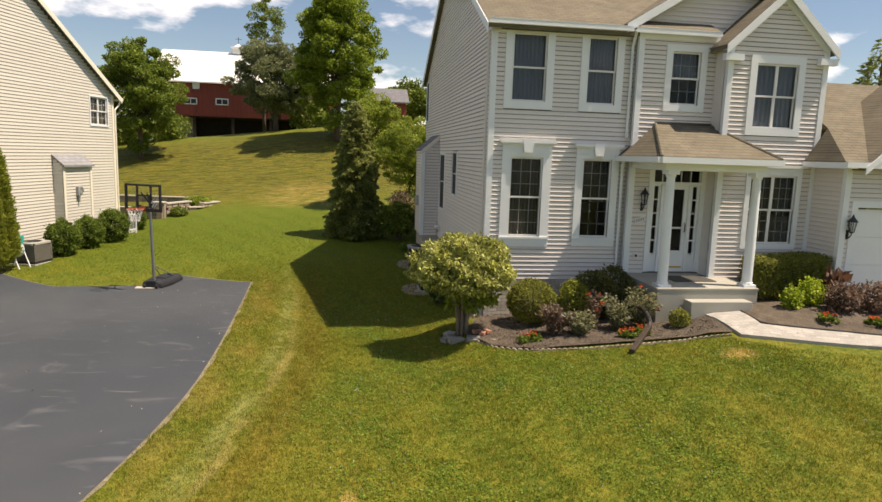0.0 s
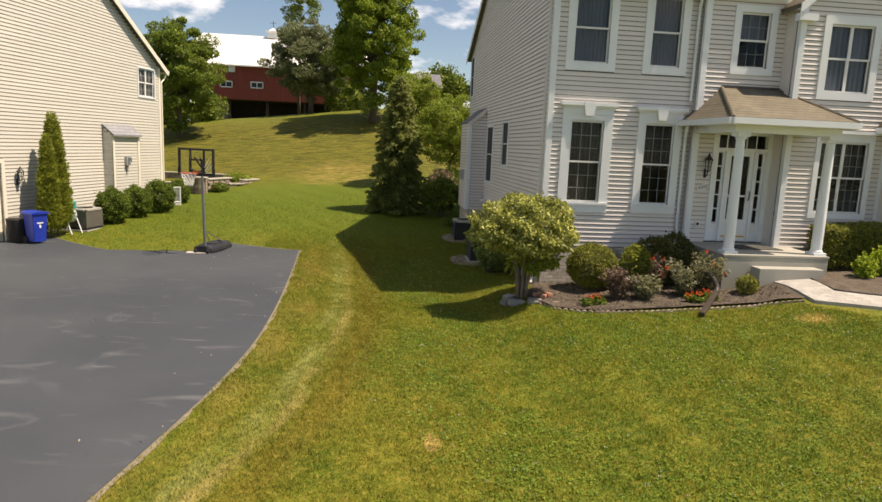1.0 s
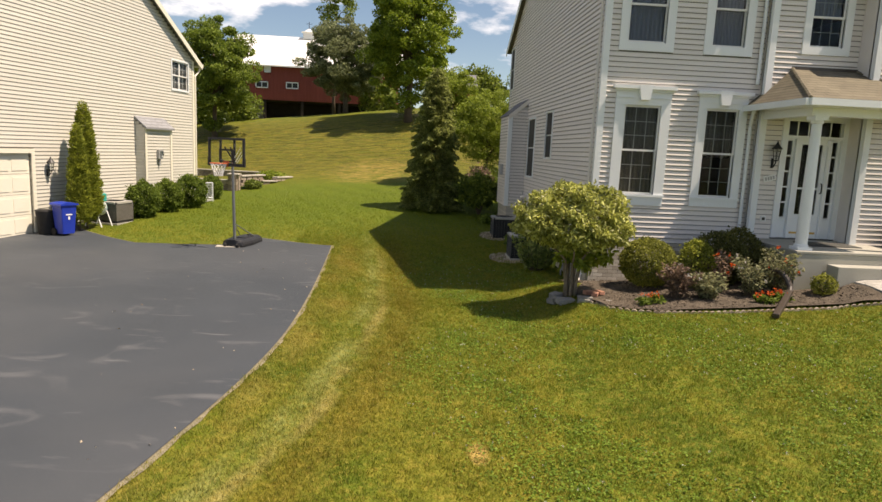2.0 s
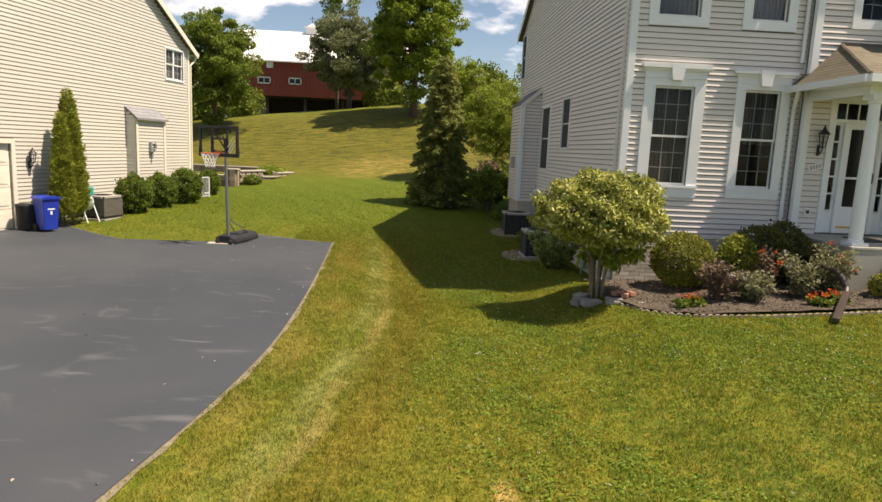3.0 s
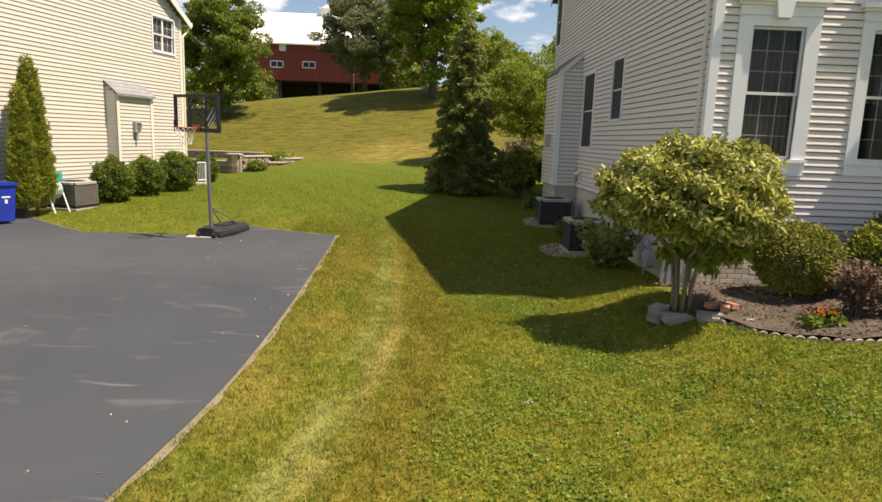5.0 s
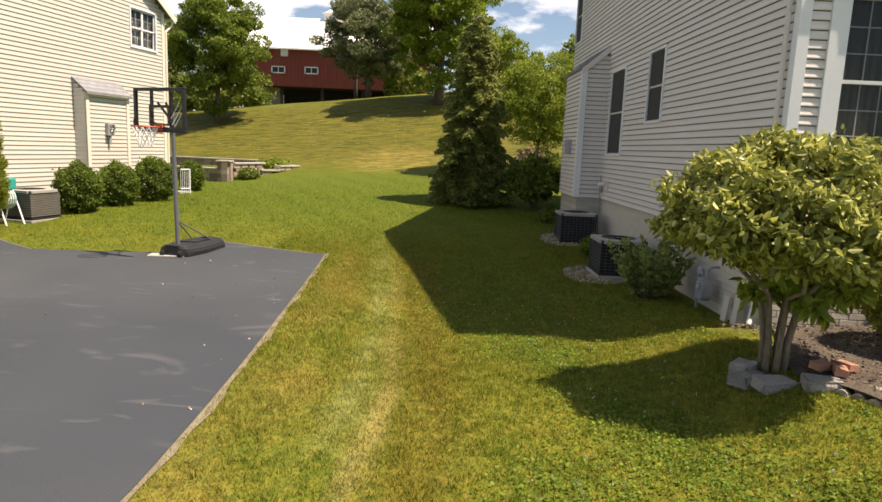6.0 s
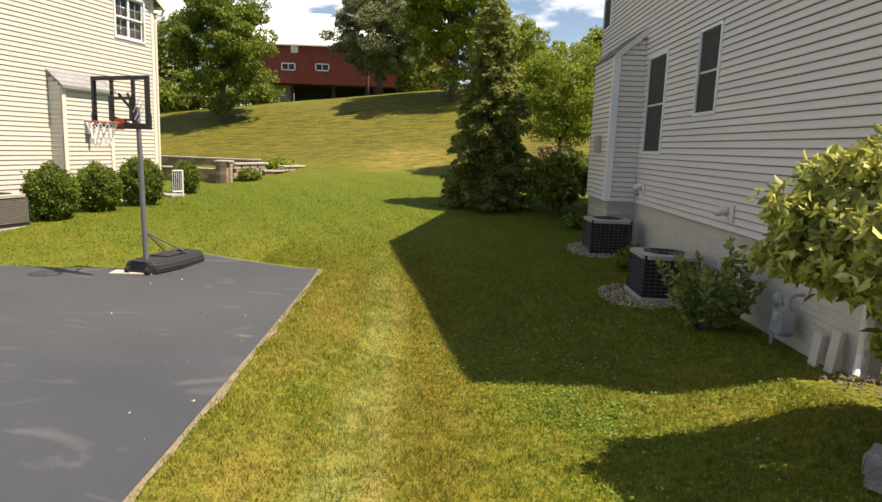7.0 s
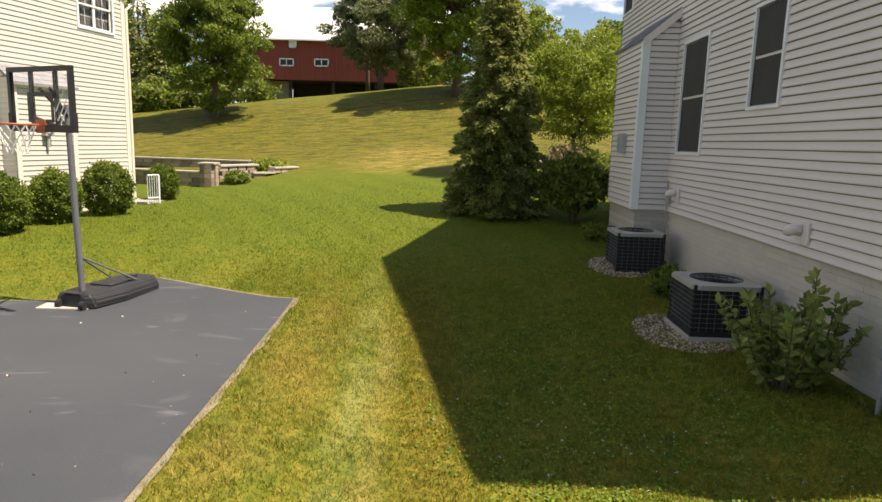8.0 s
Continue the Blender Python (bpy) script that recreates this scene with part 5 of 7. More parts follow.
# plain plate where the number hung
plate = thing("number_plate", "small white plate with grey bars on the wall", "plate", FRONT_B @ pose(3.60, -0.02, 1.82, 0, -14, 0))
part("plate", boxes((-0.13, 0.13, -0.012, 0.0, -0.06, 0.06), bevel=0.003), M_SASH, plate)
for i in range(4):
    part("bar", boxes((-0.1 + i * 0.055, -0.065 + i * 0.055, -0.016, -0.0125, -0.035, 0.035)), M_METER, plate)
outlet = thing("outlet_cover", "small grey outlet box on the entry wall", "outlet", FRONT_B @ pose(3.56, -0.014, 0.98))
part("cover", boxes((-0.06, 0.06, -0.03, 0.0, -0.06, 0.06), bevel=0.006), M_SASH, outlet)
part("socket", boxes((-0.03, 0.03, -0.036, -0.031, -0.03, 0.03)), M_BLACK, outlet)
dmat = thing("door_mat", "dark door mat on the porch slab", "mat", pose(4.5, -1.0, PF))
part("mat", boxes((-0.5, 0.5, -0.32, 0.32, 0.001, 0.018), bevel=0.004), M_MAT, dmat)

# electric meter
mt = thing("electric_meter", "grey electric meter box on the cream fireplace box", "meter", NB @ pose(1.2, -0.375, 1.45))
part("box", boxes((-0.12, 0.12, -0.1, 0.0, -0.12, 0.2), bevel=0.01), M_METER, mt)
part("dial", tube(bmesh.new(), [(0, -0.1, 0.08), (0, -0.16, 0.08)], [0.085, 0.08], 16), M_GLASS, mt, "round glass dial cover")
part("conduit", tubes(([(0, -0.04, -0.12), (0, -0.04, -0.36)], 0.035)), M_METER, mt)


# ---- basketball hoop ----
def hoop():
    t = thing("basketball_hoop", "portable basketball hoop on a black water-filled base", "basketball hoop")
    base = Vector((-8.38, 4.03, gz(-8.38, 4.03) + 0.022))
    c = Vector((-8.475, 3.63, 1.795))
    u = Vector((1.03, -0.475, 0)).normalized()
    f = Vector((u.y, -u.x, 0))                       # towards the court
    B = Matrix(((u.x, -f.x, 0, c.x), (u.y, -f.y, 0, c.y), (0, 0, 1, c.z), (0, 0, 0, 1)))
    w, hh = 0.57, 0.355
    part("pole", tubes(([base + Vector((0, 0, 0.02)), base + Vector((-0.02, 0.0, 0.9)), base + Vector((-0.06, 0.02, 2.45))], [0.038, 0.038, 0.034]), n=14), M_POLE, t, "grey steel pole")
    fr = part("backboard_frame", boxes((-w, w, -0.025, 0.025, -hh, -hh + 0.07), (-w, w, -0.025, 0.025, hh - 0.055, hh), (-w, -w + 0.058, -0.025, 0.025, -hh + 0.07, hh - 0.055), (w - 0.058, w, -0.025, 0.025, -hh + 0.07, hh - 0.055), bevel=0.006), M_BLACK, t, "black backboard frame", B)
    part("backboard", boxes((-w + 0.045, w - 0.045, -0.004, 0.004, -hh + 0.055, hh - 0.045)), M_ACRYL, fr, "clear acrylic board").visible_shadow = False
    part("target_square", boxes((-0.23, 0.23, -0.012, -0.005, 0.03, 0.075), (-0.23, -0.185, -0.012, -0.005, -0.26, 0.03), (0.185, 0.23, -0.012, -0.005, -0.26, 0.03), (-0.185, 0.185, -0.012, -0.005, -0.26, -0.225)), M_BLACK, fr, "dark target outline")
    bm = bmesh.new()
    for x0, z0, x1, z1, wd in ((0.27, -0.24, 0.47, 0.02, 0.03), (0.33, -0.26, 0.49, -0.06, 0.025), (0.25, -0.14, 0.44, 0.12, 0.02)):
        v = [bm.verts.new((x, -0.008, z)) for x, z in ((x0, z0), (x0 + wd, z0), (x1 + wd * 0.4, z1), (x1, z1))]
        w2 = [bm.verts.new((q.co.x, -0.0055, q.co.z)) for q in v]
        bm.faces.new(v)
        bm.faces.new(w2[::-1])
        for i in range(4):
            bm.faces.new((v[(i + 1) % 4], v[i], w2[i], w2[(i + 1) % 4]))
    bmesh.ops.recalc_face_normals(bm, faces=bm.faces)
    part("decal", bm, M_SASH, fr, "white printed strokes")
    part("corner_pad", boxes((-w - 0.012, w + 0.012, -0.03, 0.03, -hh - 0.012, -hh + 0.025), (-w - 0.012, -w + 0.03, -0.03, 0.03, -hh + 0.026, -hh + 0.2), (w - 0.03, w + 0.012, -0.03, 0.03, -hh + 0.026, -hh + 0.2), bevel=0.006), M_BASE, fr, "black foam edge pad")
    part("brace", boxes((-0.245, -0.19, 0.028, 0.055, -hh, hh), (0.19, 0.245, 0.028, 0.055, -hh, hh)), M_BLACK, fr, "black rear upright")
    bm = bmesh.new()
    p = B.inverted() @ (base + Vector((-0.05, 0.015, 2.3)))
    for x in (-0.23, 0.23):
        tube(bm, [(x, 0.05, -0.2), (p.x, p.y, p.z - 0.15)], 0.02, 8)
        tube(bm, [(x * 0.4, 0.05, 0.12), (p.x, p.y, p.z - 0.0)], 0.02, 8)
    part("lift_arm", bm, M_BLACK, fr, "black lift arms")
    ring = bmesh.new()
    rr, rz = 0.205, -0.29
    pts = [(rr * math.cos(a), -0.30 + rr * math.sin(a), rz) for a in (2 * math.pi * k / 28 for k in range(29))]
    tube(ring, pts, 0.011, 8, False)
    box(ring, -0.09, 0.09, -0.13, -0.02, rz - 0.012, rz + 0.012)
    box(ring, -0.08, 0.08, -0.03, -0.012, rz - 0.09, rz + 0.06)
    rim = part("rim", ring, M_RIM, fr, "orange steel rim")
    net = bmesh.new()
    n, rows = 12, [(0.0, 0.195), (-0.09, 0.165), (-0.17, 0.135), (-0.25, 0.11), (-0.32, 0.10)]
    for k in range(n):
        for sgn in (1, -1):
            tube(net, [(r * math.cos(2 * math.pi * (k + sgn * 0.5 * i) / n), -0.30 + r * math.sin(2 * math.pi * (k + sgn * 0.5 * i) / n), rz + dz) for i, (dz, r) in enumerate(rows)], 0.0055, 4)
    part("net", net, M_NET, rim, "white cord net")
    # base tank
    back = -f
    T = Matrix(((u.x, back.x, 0, base.x), (u.y, back.y, 0, base.y), (0, 0, 1, base.z), (0, 0, 0, 1))) @ Matrix.Rotation(radians(13), 4, "Z")
    bm = bmesh.new()
    v = [[bm.verts.new((x * k, y, z)) for x, y in ((-0.29, -0.12), (-0.16, -0.18), (0.16, -0.18), (0.29, -0.12), (0.36, 0.35), (0.33, 1.02), (0.23, 1.12), (-0.23, 1.12), (-0.33, 1.02), (-0.36, 0.35))] for z, k in ((0.0, 0.97), (0.04, 1.0), (0.10, 0.97), (0.155, 0.86), (0.185, 0.70))]
    for a, b in zip(v, v[1:]):
        for i in range(10):
            bm.faces.new((a[i], a[(i + 1) % 10], b[(i + 1) % 10], b[i]))
    bm.faces.new(v[0][::-1])
    bm.faces.new(v[4])
    bmesh.ops.bevel(bm, geom=[e for e in bm.edges if e.calc_length() > 0.05], offset=0.02, segments=2, affect="EDGES")
    tank = part("base_tank", bm, M_BASE, t, "black moulded water tank", T)
    part("recess", boxes((-0.16, 0.16, 0.3, 0.75, 0.185, 0.205), (-0.05, 0.05, 0.82, 0.94, 0.185, 0.22), bevel=0.015), M_BASE, tank)
    for x in (-0.17, 0.17):
        part("wheel", tubes(([(x - 0.03, -0.19, 0.05), (x + 0.03, -0.19, 0.05)], 0.055), n=14), M_RUBBER, tank, "small black wheel")
        part("strut", tubes(([T.inverted() @ (base + Vector((-0.02, 0.0, 0.62))), (x * 1.2, 0.72, 0.2)], 0.013)), M_POLE, tank, "grey steel strut")
    return t


hoop()
slab_ob = thing("paving_slab", "pale worn concrete slab at the drive edge under the hoop", "slab", pose(-8.5, 3.93, gz(-8.5, 3.93) + 0.026, 0, 0, 4))
part("slab", boxes((-0.34, 0.28, -0.13, 0.13, -0.03, 0.012), bevel=0.008), M_CAP, slab_ob)


# ---- condensers ----
def condenser(x0, x1, y0, y1, z0, z1, label, m=None, louvre=False):
    t = thing("air_conditioner", label, "air conditioner", m)
    part("pad", boxes((x0 - 0.03, x1 + 0.03, y0 - 0.03, y1 + 0.03, z0 - 0.06, z0), bevel=0.01), M_CONC, t, "concrete pad")
    part("coil", boxes((x0 + 0.03, x1 - 0.03, y0 + 0.03, y1 - 0.03, z0, z1 - 0.05), bevel=0.02), M_ACGRILL, t, "dark condenser coil")
    bm = boxes((x0, x0 + 0.03, y0, y0 + 0.03, z0, z1), (x1 - 0.03, x1, y0, y0 + 0.03, z0, z1), (x0, x0 + 0.03, y1 - 0.03, y1, z0, z1), (x1 - 0.03, x1, y1 - 0.03, y1, z0, z1), (x0 - 0.01, x1 + 0.01, y0 - 0.01, y1 + 0.01, z0, z0 + 0.05))
    part("frame", bm, M_ACGRILL, t)
    bm = bmesh.new()
    k = int((z1 - z0) / (0.045 if louvre else 0.062))
    for i in range(1, k):
        z = z0 + 0.05 + (z1 - z0 - 0.1) * i / k
        h = 0.026 if louvre else 0.0035
        for r in ((x0, x1, y0 - 0.004, y0 + 0.006), (x0, x1, y1 - 0.006, y1 + 0.004), (x0 - 0.004, x0 + 0.006, y0, y1), (x1 - 0.006, x1 + 0.004, y0, y1)):
            box(bm, *r, z - h / 2, z + h / 2)
    if not louvre:
        for i in range(1, 9):
            x = x0 + (x1 - x0) * i / 9
            y = y0 + (y1 - y0) * i / 9
            box(bm, x - 0.002, x + 0.002, y0 - 0.003, y0 + 0.003, z0, z1 - 0.05)
            box(bm, x0 - 0.003, x0 + 0.003, y - 0.002, y + 0.002, z0, z1 - 0.05)
    part("grille", bm, M_LOUVRE if louvre else M_ACWIRE, t, "pressed louvres" if louvre else "wire guard")
    bm = bmesh.new()
    cx, cy, n = (x0 + x1) / 2, (y0 + y1) / 2, 28
    rin = min(x1 - x0, y1 - y0) * 0.38
    outer, inner, outb, innb = [], [], [], []
    for i in range(n):
        a = 2 * math.pi * i / n
        c, s = math.cos(a), math.sin(a)
        k = 1 / max(abs(c), abs(s))
        k = min(k, 1.28)
        outer.append(bm.verts.new((cx + c * k * (x1 - x0 + 0.04) / 2, cy + s * k * (y1 - y0 + 0.04) / 2, z1)))
        outb.append(bm.verts.new((outer[-1].co.x, outer[-1].co.y, z1 - 0.055)))
        inner.append(bm.verts.new((cx + c * rin, cy + s * rin, z1 + 0.012)))
        innb.append(bm.verts.new((cx + c * rin * 0.97, cy + s * rin * 0.97, z1 - 0.05)))
    for i in range(n):
        j = (i + 1) % n
        for a, b in ((outb, outer), (outer, inner), (inner, innb)):
            bm.faces.new((a[i], a[j], b[j], b[i]))
    part("lid", bm, M_ACTOP, t, "pale enamel lid")
    bm = bmesh.new()
    for rr in (0.25, 0.45, 0.65, 0.85, 1.0):
        tube(bm, [(cx + rin * rr * math.cos(2 * math.pi * i / 24), cy + rin * rr * math.sin(2 * math.pi * i / 24), z1 + 0.012) for i in range(25)], 0.004, 4, False)
    for i in range(8):
        a = 2 * math.pi * i / 8
        tube(bm, [(cx, cy, z1 + 0.03), (cx + rin * math.cos(a), cy + rin * math.sin(a), z1 + 0.012)], 0.004, 4)
    part("fan_guard", bm, M_ACGRILL, t, "dark round fan guard")
    part("fan_hub", tubes(([(cx, cy, z1 - 0.06), (cx, cy, z1 + 0.0)], [0.07, 0.06]), n=14), M_ACGRILL, t)
    return t


condenser(-1.06, -0.28, 6.88, 7.66, -0.62, 0.06, "dark outdoor air conditioner with pale lid beside the wall")
condenser(-1.03, -0.25, 3.48, 4.28, -0.66, -0.06, "dark wire-guarded air conditioner on gravel by the wall")
condenser(-0.75, 0.05, -1.0, -0.2, -0.62, 0.02, "dark louvred air conditioner beside the cream wall", NB @ pose(-1.4, -0.1, 0.06), True)


def gravel(cx, cy, rx, ry, n, seed):
    rng = np.random.default_rng(seed)
    a, r = rng.uniform(0, 2 * np.pi, n), np.sqrt(rng.uniform(0, 1, n))
    x, y = cx + rx * r * np.cos(a), cy + ry * r * np.sin(a)
    z = ground_z(x, y)
    s = rng.uniform(0.010, 0.030, n)
    o = np.array([[1, 0, 0], [-0.5, 0.87, 0], [-0.5, -0.87, 0], [0, 0, 0.8], [0.3, 0.2, -0.4]])
    th = rng.uniform(0, 6.28, n)
    c, q = np.cos(th), np.sin(th)
    v = np.stack([x[:, None] + s[:, None] * (o[None, :, 0] * c[:, None] - o[None, :, 1] * q[:, None]), y[:, None] + s[:, None] * (o[None, :, 0] * q[:, None] + o[None, :, 1] * c[:, None]), z[:, None] + 0.01 + s[:, None] * o[None, :, 2]], -1)
    f = np.array([[0, 1, 3], [1, 2, 3], [2, 0, 3], [1, 0, 4], [2, 1, 4], [0, 2, 4]])
    return tagged(mesh_np("gravel", v.reshape(-1, 3), (np.arange(n)[:, None, None] * 5 + f[None]).reshape(-1, 3), M_GRAVEL), "beige gravel round the condenser pad", "gravel", kind="stuff")


gravel(-0.95, 3.85, 0.60, 0.75, 2600, 4)
gravel(-0.95, 7.2, 0.50, 0.66, 1500, 5)


# ---- fittings on the side wall ----
def wall_vent(y, z, label):
    t = thing("dryer_vent", label, "vent", SIDE @ pose(-y, -0.012, z))
    part("plate", boxes((-0.02, 0.13, -0.03, 0.0, -0.14, 0.10), bevel=0.006), M_SIDING, t, "grey mounting block")
    part("hood", tube(bmesh.new(), [(-0.02, -0.02, 0.02), (-0.05, -0.09, 0.015), (-0.10, -0.12, -0.01), (-0.13, -0.12, -0.03)], [0.055, 0.062, 0.06, 0.05], 14), M_SIDING, t, "round grey vent hood", smooth=True)


wall_vent(3.25, 0.62, "grey round vent hood on the siding")
wall_vent(7.3, 0.70, "grey round vent hood near the bay")
t = thing("power_conduit", "thin grey conduit down to the condenser", "conduit")
part("pipe", tubes(([(-0.05, 7.72, 0.9), (-0.05, 7.72, 0.0), (-0.22, 7.62, -0.25)], 0.014)), M_METER, t)
part("switch_box", boxes((-0.08, -0.014, 7.6, 7.72, 0.5, 0.68), bevel=0.006), M_METER, t)
t = thing("utility_box", "grey utility box on the bay siding", "utility box", SIDE @ pose(-8.75, BAY[2] - 0.035, 1.55))
part("box", boxes((-0.14, 0.14, -0.1, 0, -0.2, 0.16), bevel=0.01), M_METER, t)
part("cover", boxes((-0.11, 0.05, -0.115, -0.101, -0.14, 0.1), bevel=0.004), M_METER, t)
t = thing("gas_meter", "grey gas meter with pipes against the foundation", "gas meter", pose(-0.17, 1.3, gz(-0.17, 1.3)))
bm = prism([(-0.12, 0.22), (-0.07, 0.17), (0.07, 0.17), (0.12, 0.22), (0.12, 0.40), (0.08, 0.47), (-0.08, 0.47), (-0.12, 0.40)], -0.07, 0.07)
bmesh.ops.bevel(bm, geom=bm.edges[:], offset=0.016, segments=2, affect="EDGES")
part("body", bm, M_GASGREY, t, "pressed grey meter case", pose(0, 0, 0, 0, 0, 90))
part("index", boxes((-0.098, -0.068, -0.05, 0.05, 0.33, 0.42), bevel=0.008), M_METER, t, "pale dial box")
part("regulator", tube(bmesh.new(), [(-0.03, 0.2, 0.52), (0.0, 0.2, 0.52), (0.02, 0.2, 0.52), (0.05, 0.2, 0.52)], [0.05, 0.08, 0.08, 0.05], 16), M_GASGREY, t, "round grey regulator", smooth=True)
part("pipe", tubes(([(0.0, -0.08, 0.46), (0.0, -0.08, 0.60), (0.06, -0.08, 0.64), (0.15, -0.08, 0.64)], 0.02), ([(0.0, 0.08, 0.46), (0.0, 0.08, 0.52), (0.0, 0.2, 0.52), (0.0, 0.2, -0.05)], 0.02)), M_GASGREY, t, "grey gas pipe")
t = thing("downspout", "pale downspout at the house corner", "downspout")
part("pipe", tubes(([(-0.07, 0.14, 5.9), (-0.07, 0.14, -0.35), (-0.16, 0.02, -0.52)], 0.03)), M_SIDING, t)
# added planks, standing in for the pale strips beside the gas meter
for i, y in enumerate((0.5, 0.78)):
    t = thing("board", "added pale plank standing for the bright strips by the foundation", "board", pose(-0.1, y, gz(-0.1, y), 0, 6, 0), group="boards by the foundation")
    part("plank", boxes((-0.02, 0.02, -0.07, 0.07, -0.03, 0.42 - 0.08 * i), bevel=0.004), M_FOUND_FACE, t)


# ---- plants ----
def foot(x, y):
    return Vector((x, y, gz(x, y)))


def trunk_mesh(rng, base, top, r0, r1, limbs, reach, spread_z):
    bm = bmesh.new()
    base, top = Vector(base), Vector(top)
    pts = [base.lerp(top, k / 6) + Vector((rng.normal() * 0.06, rng.normal() * 0.06, 0)) * (k > 0) * (top - base).length * 0.12 for k in range(7)]
    pts[0] = base - Vector((0, 0, 0.15))
    tube(bm, pts, [r0 * 1.25] + [r0 + (r1 - r0) * k / 6 for k in range(1, 7)], 10)
    for i in range(limbs):
        a = 2 * math.pi * i / limbs + rng.uniform(-0.4, 0.4)
        k = rng.uniform(0.35, 0.95)
        s = base.lerp(top, k)
        e = s + Vector((math.cos(a) * reach[0], math.sin(a) * reach[1], spread_z * rng.uniform(0.3, 1.0))) * rng.uniform(0.6, 1.0)
        m = s.lerp(e, 0.5) + Vector((0, 0, spread_z * 0.12))
        tube(bm, [s, m, e], [r1 * 1.2 + (r0 - r1) * (1 - k) * 0.5, r1 * 0.7, r1 * 0.2], 7)
    return bm


def broad_tree(name, label, x, y, height, crown_z, radii, mat, n, size, seed, clumps=90, spread=0.5, r0=0.22):
    rng = np.random.default_rng(seed)
    t = thing(name, label, "tree")
    b = foot(x, y)
    part("trunk", trunk_mesh(rng, b, (x, y, b.z + height * 0.75), r0, r0 * 0.3, 12, (radii[0] * 0.8, radii[1] * 0.8), radii[2] * 0.8), M_WOODTRUNK, t, "grey brown bark", smooth=True)
    p = crown_points(rng, n, (x, y, b.z + crown_z), radii, clumps, spread)
    leaves("crown", p, size, mat, t, rng, 1.6)
    return t


def round_shrub(label, x, y, r, high, mat, n, size, seed, bumpy=0.12, name="shrub", fill=0.7, lift=0.0):
    rng = np.random.default_rng(seed)
    t = thing(name, label, "shrub")
    b = foot(x, y)
    bm = bmesh.new()
    for i in range(5):
        a = i * 1.256 + seed
        tube(bm, [b - Vector((0, 0, 0.05)), b + Vector((math.cos(a) * r * 0.3, math.sin(a) * r * 0.3, high * 0.35)), b + Vector((math.cos(a) * r * 0.6, math.sin(a) * r * 0.6, high * 0.7))], [0.03, 0.02, 0.008], 6)
    part("stem", bm, M_WOODTRUNK, t)
    d = rng.normal(size=(n, 3))
    d /= np.linalg.norm(d, axis=1, keepdims=True)
    wob = 1 + bumpy * (np.sin(d[:, 0] * 5 + seed) * np.sin(d[:, 1] * 6 + 1) + 0.6 * np.sin(d[:, 2] * 9 + d[:, 0] * 7))
    rad = rng.uniform(fill, 1.0, n) ** 0.5 * wob + rng.exponential(0.03, n)
    p = np.array([b.x, b.y, b.z + lift + (high - lift) * 0.5]) + d * rad[:, None] * np.array([r, r, (high - lift) * 0.52])
    p = p[p[:, 2] > b.z + 0.02 + lift * 0.6]
    leaves("foliage", p, size, mat, t, rng, 1.7, fold=b.y < 12)
    return t


# ornamental tree at the bed's corner
rng = np.random.default_rng(11)
t = thing("ornamental_tree", "small umbrella-shaped tree with yellow-green variegated leaves", "tree")
ob_ = foot(-0.74, -1.7)
bm = bmesh.new()
for i in range(7):
    a = i * 0.9
    e = Vector((math.cos(a) * 0.6, math.sin(a) * 0.55, 1.35 + 0.25 * math.sin(i * 2.3)))
    s = ob_ + Vector((math.cos(a) * 0.10 - 0.03, math.sin(a) * 0.08, -0.1))
    tube(bm, [s, s + Vector((math.cos(a) * 0.0, math.sin(a) * 0.03 + 0.02, 0.35)), s + Vector((math.cos(a) * 0.07, math.sin(a) * 0.08, 0.78)), s + e * 0.8, s + e], [0.034, 0.028, 0.023, 0.016, 0.008], 8)
part("trunk", bm, M_STEM, t, "several pale brown stems", smooth=True)
n = 38000
d = rng.normal(size=(n, 3))
d /= np.linalg.norm(d, axis=1, keepdims=True)
rad = rng.uniform(0.55, 1.0, n) ** 0.5 * (1 + 0.09 * np.sin(d[:, 0] * 6 + 1) * np.sin(d[:, 1] * 7) + 0.07 * np.sin(d[:, 2] * 11 + d[:, 0] * 9)) + rng.exponential(0.02, n)
up = np.where(d[:, 2] > 0, 0.72, 0.42)
p = np.array([-0.82, -1.78, ob_.z + 1.33]) + d * rad[:, None] * np.stack([np.full(n, 1.0), np.full(n, 1.0), up], 1)
lump = np.sin(p[:, 0] * 13) * np.sin(p[:, 1] * 12 + 1) + np.sin(p[:, 2] * 14 + p[:, 0] * 7) * 0.6
p = p[(lump > -0.05) | (rng.uniform(0, 1, len(p)) < 0.25)]
p = p[(p[:, 2] > ob_.z + 0.98) | (rng.uniform(0, 1, len(p)) < 0.35)]
leaves("crown", p, 0.086, L_ORN, t, rng, 2.3, 0.35, fold=True)
q = crown_points(rng, 620, (-0.72, -1.74, ob_.z + 0.82), (0.55, 0.5, 0.26), 24, 0.08)
tagged(leaves("drooping_foliage", q, 0.15, L_BRIGHT, t, rng, 2.8, 1.2, "drooping long green leaves", fold=True), "drooping long green leaves", kind="stuff")

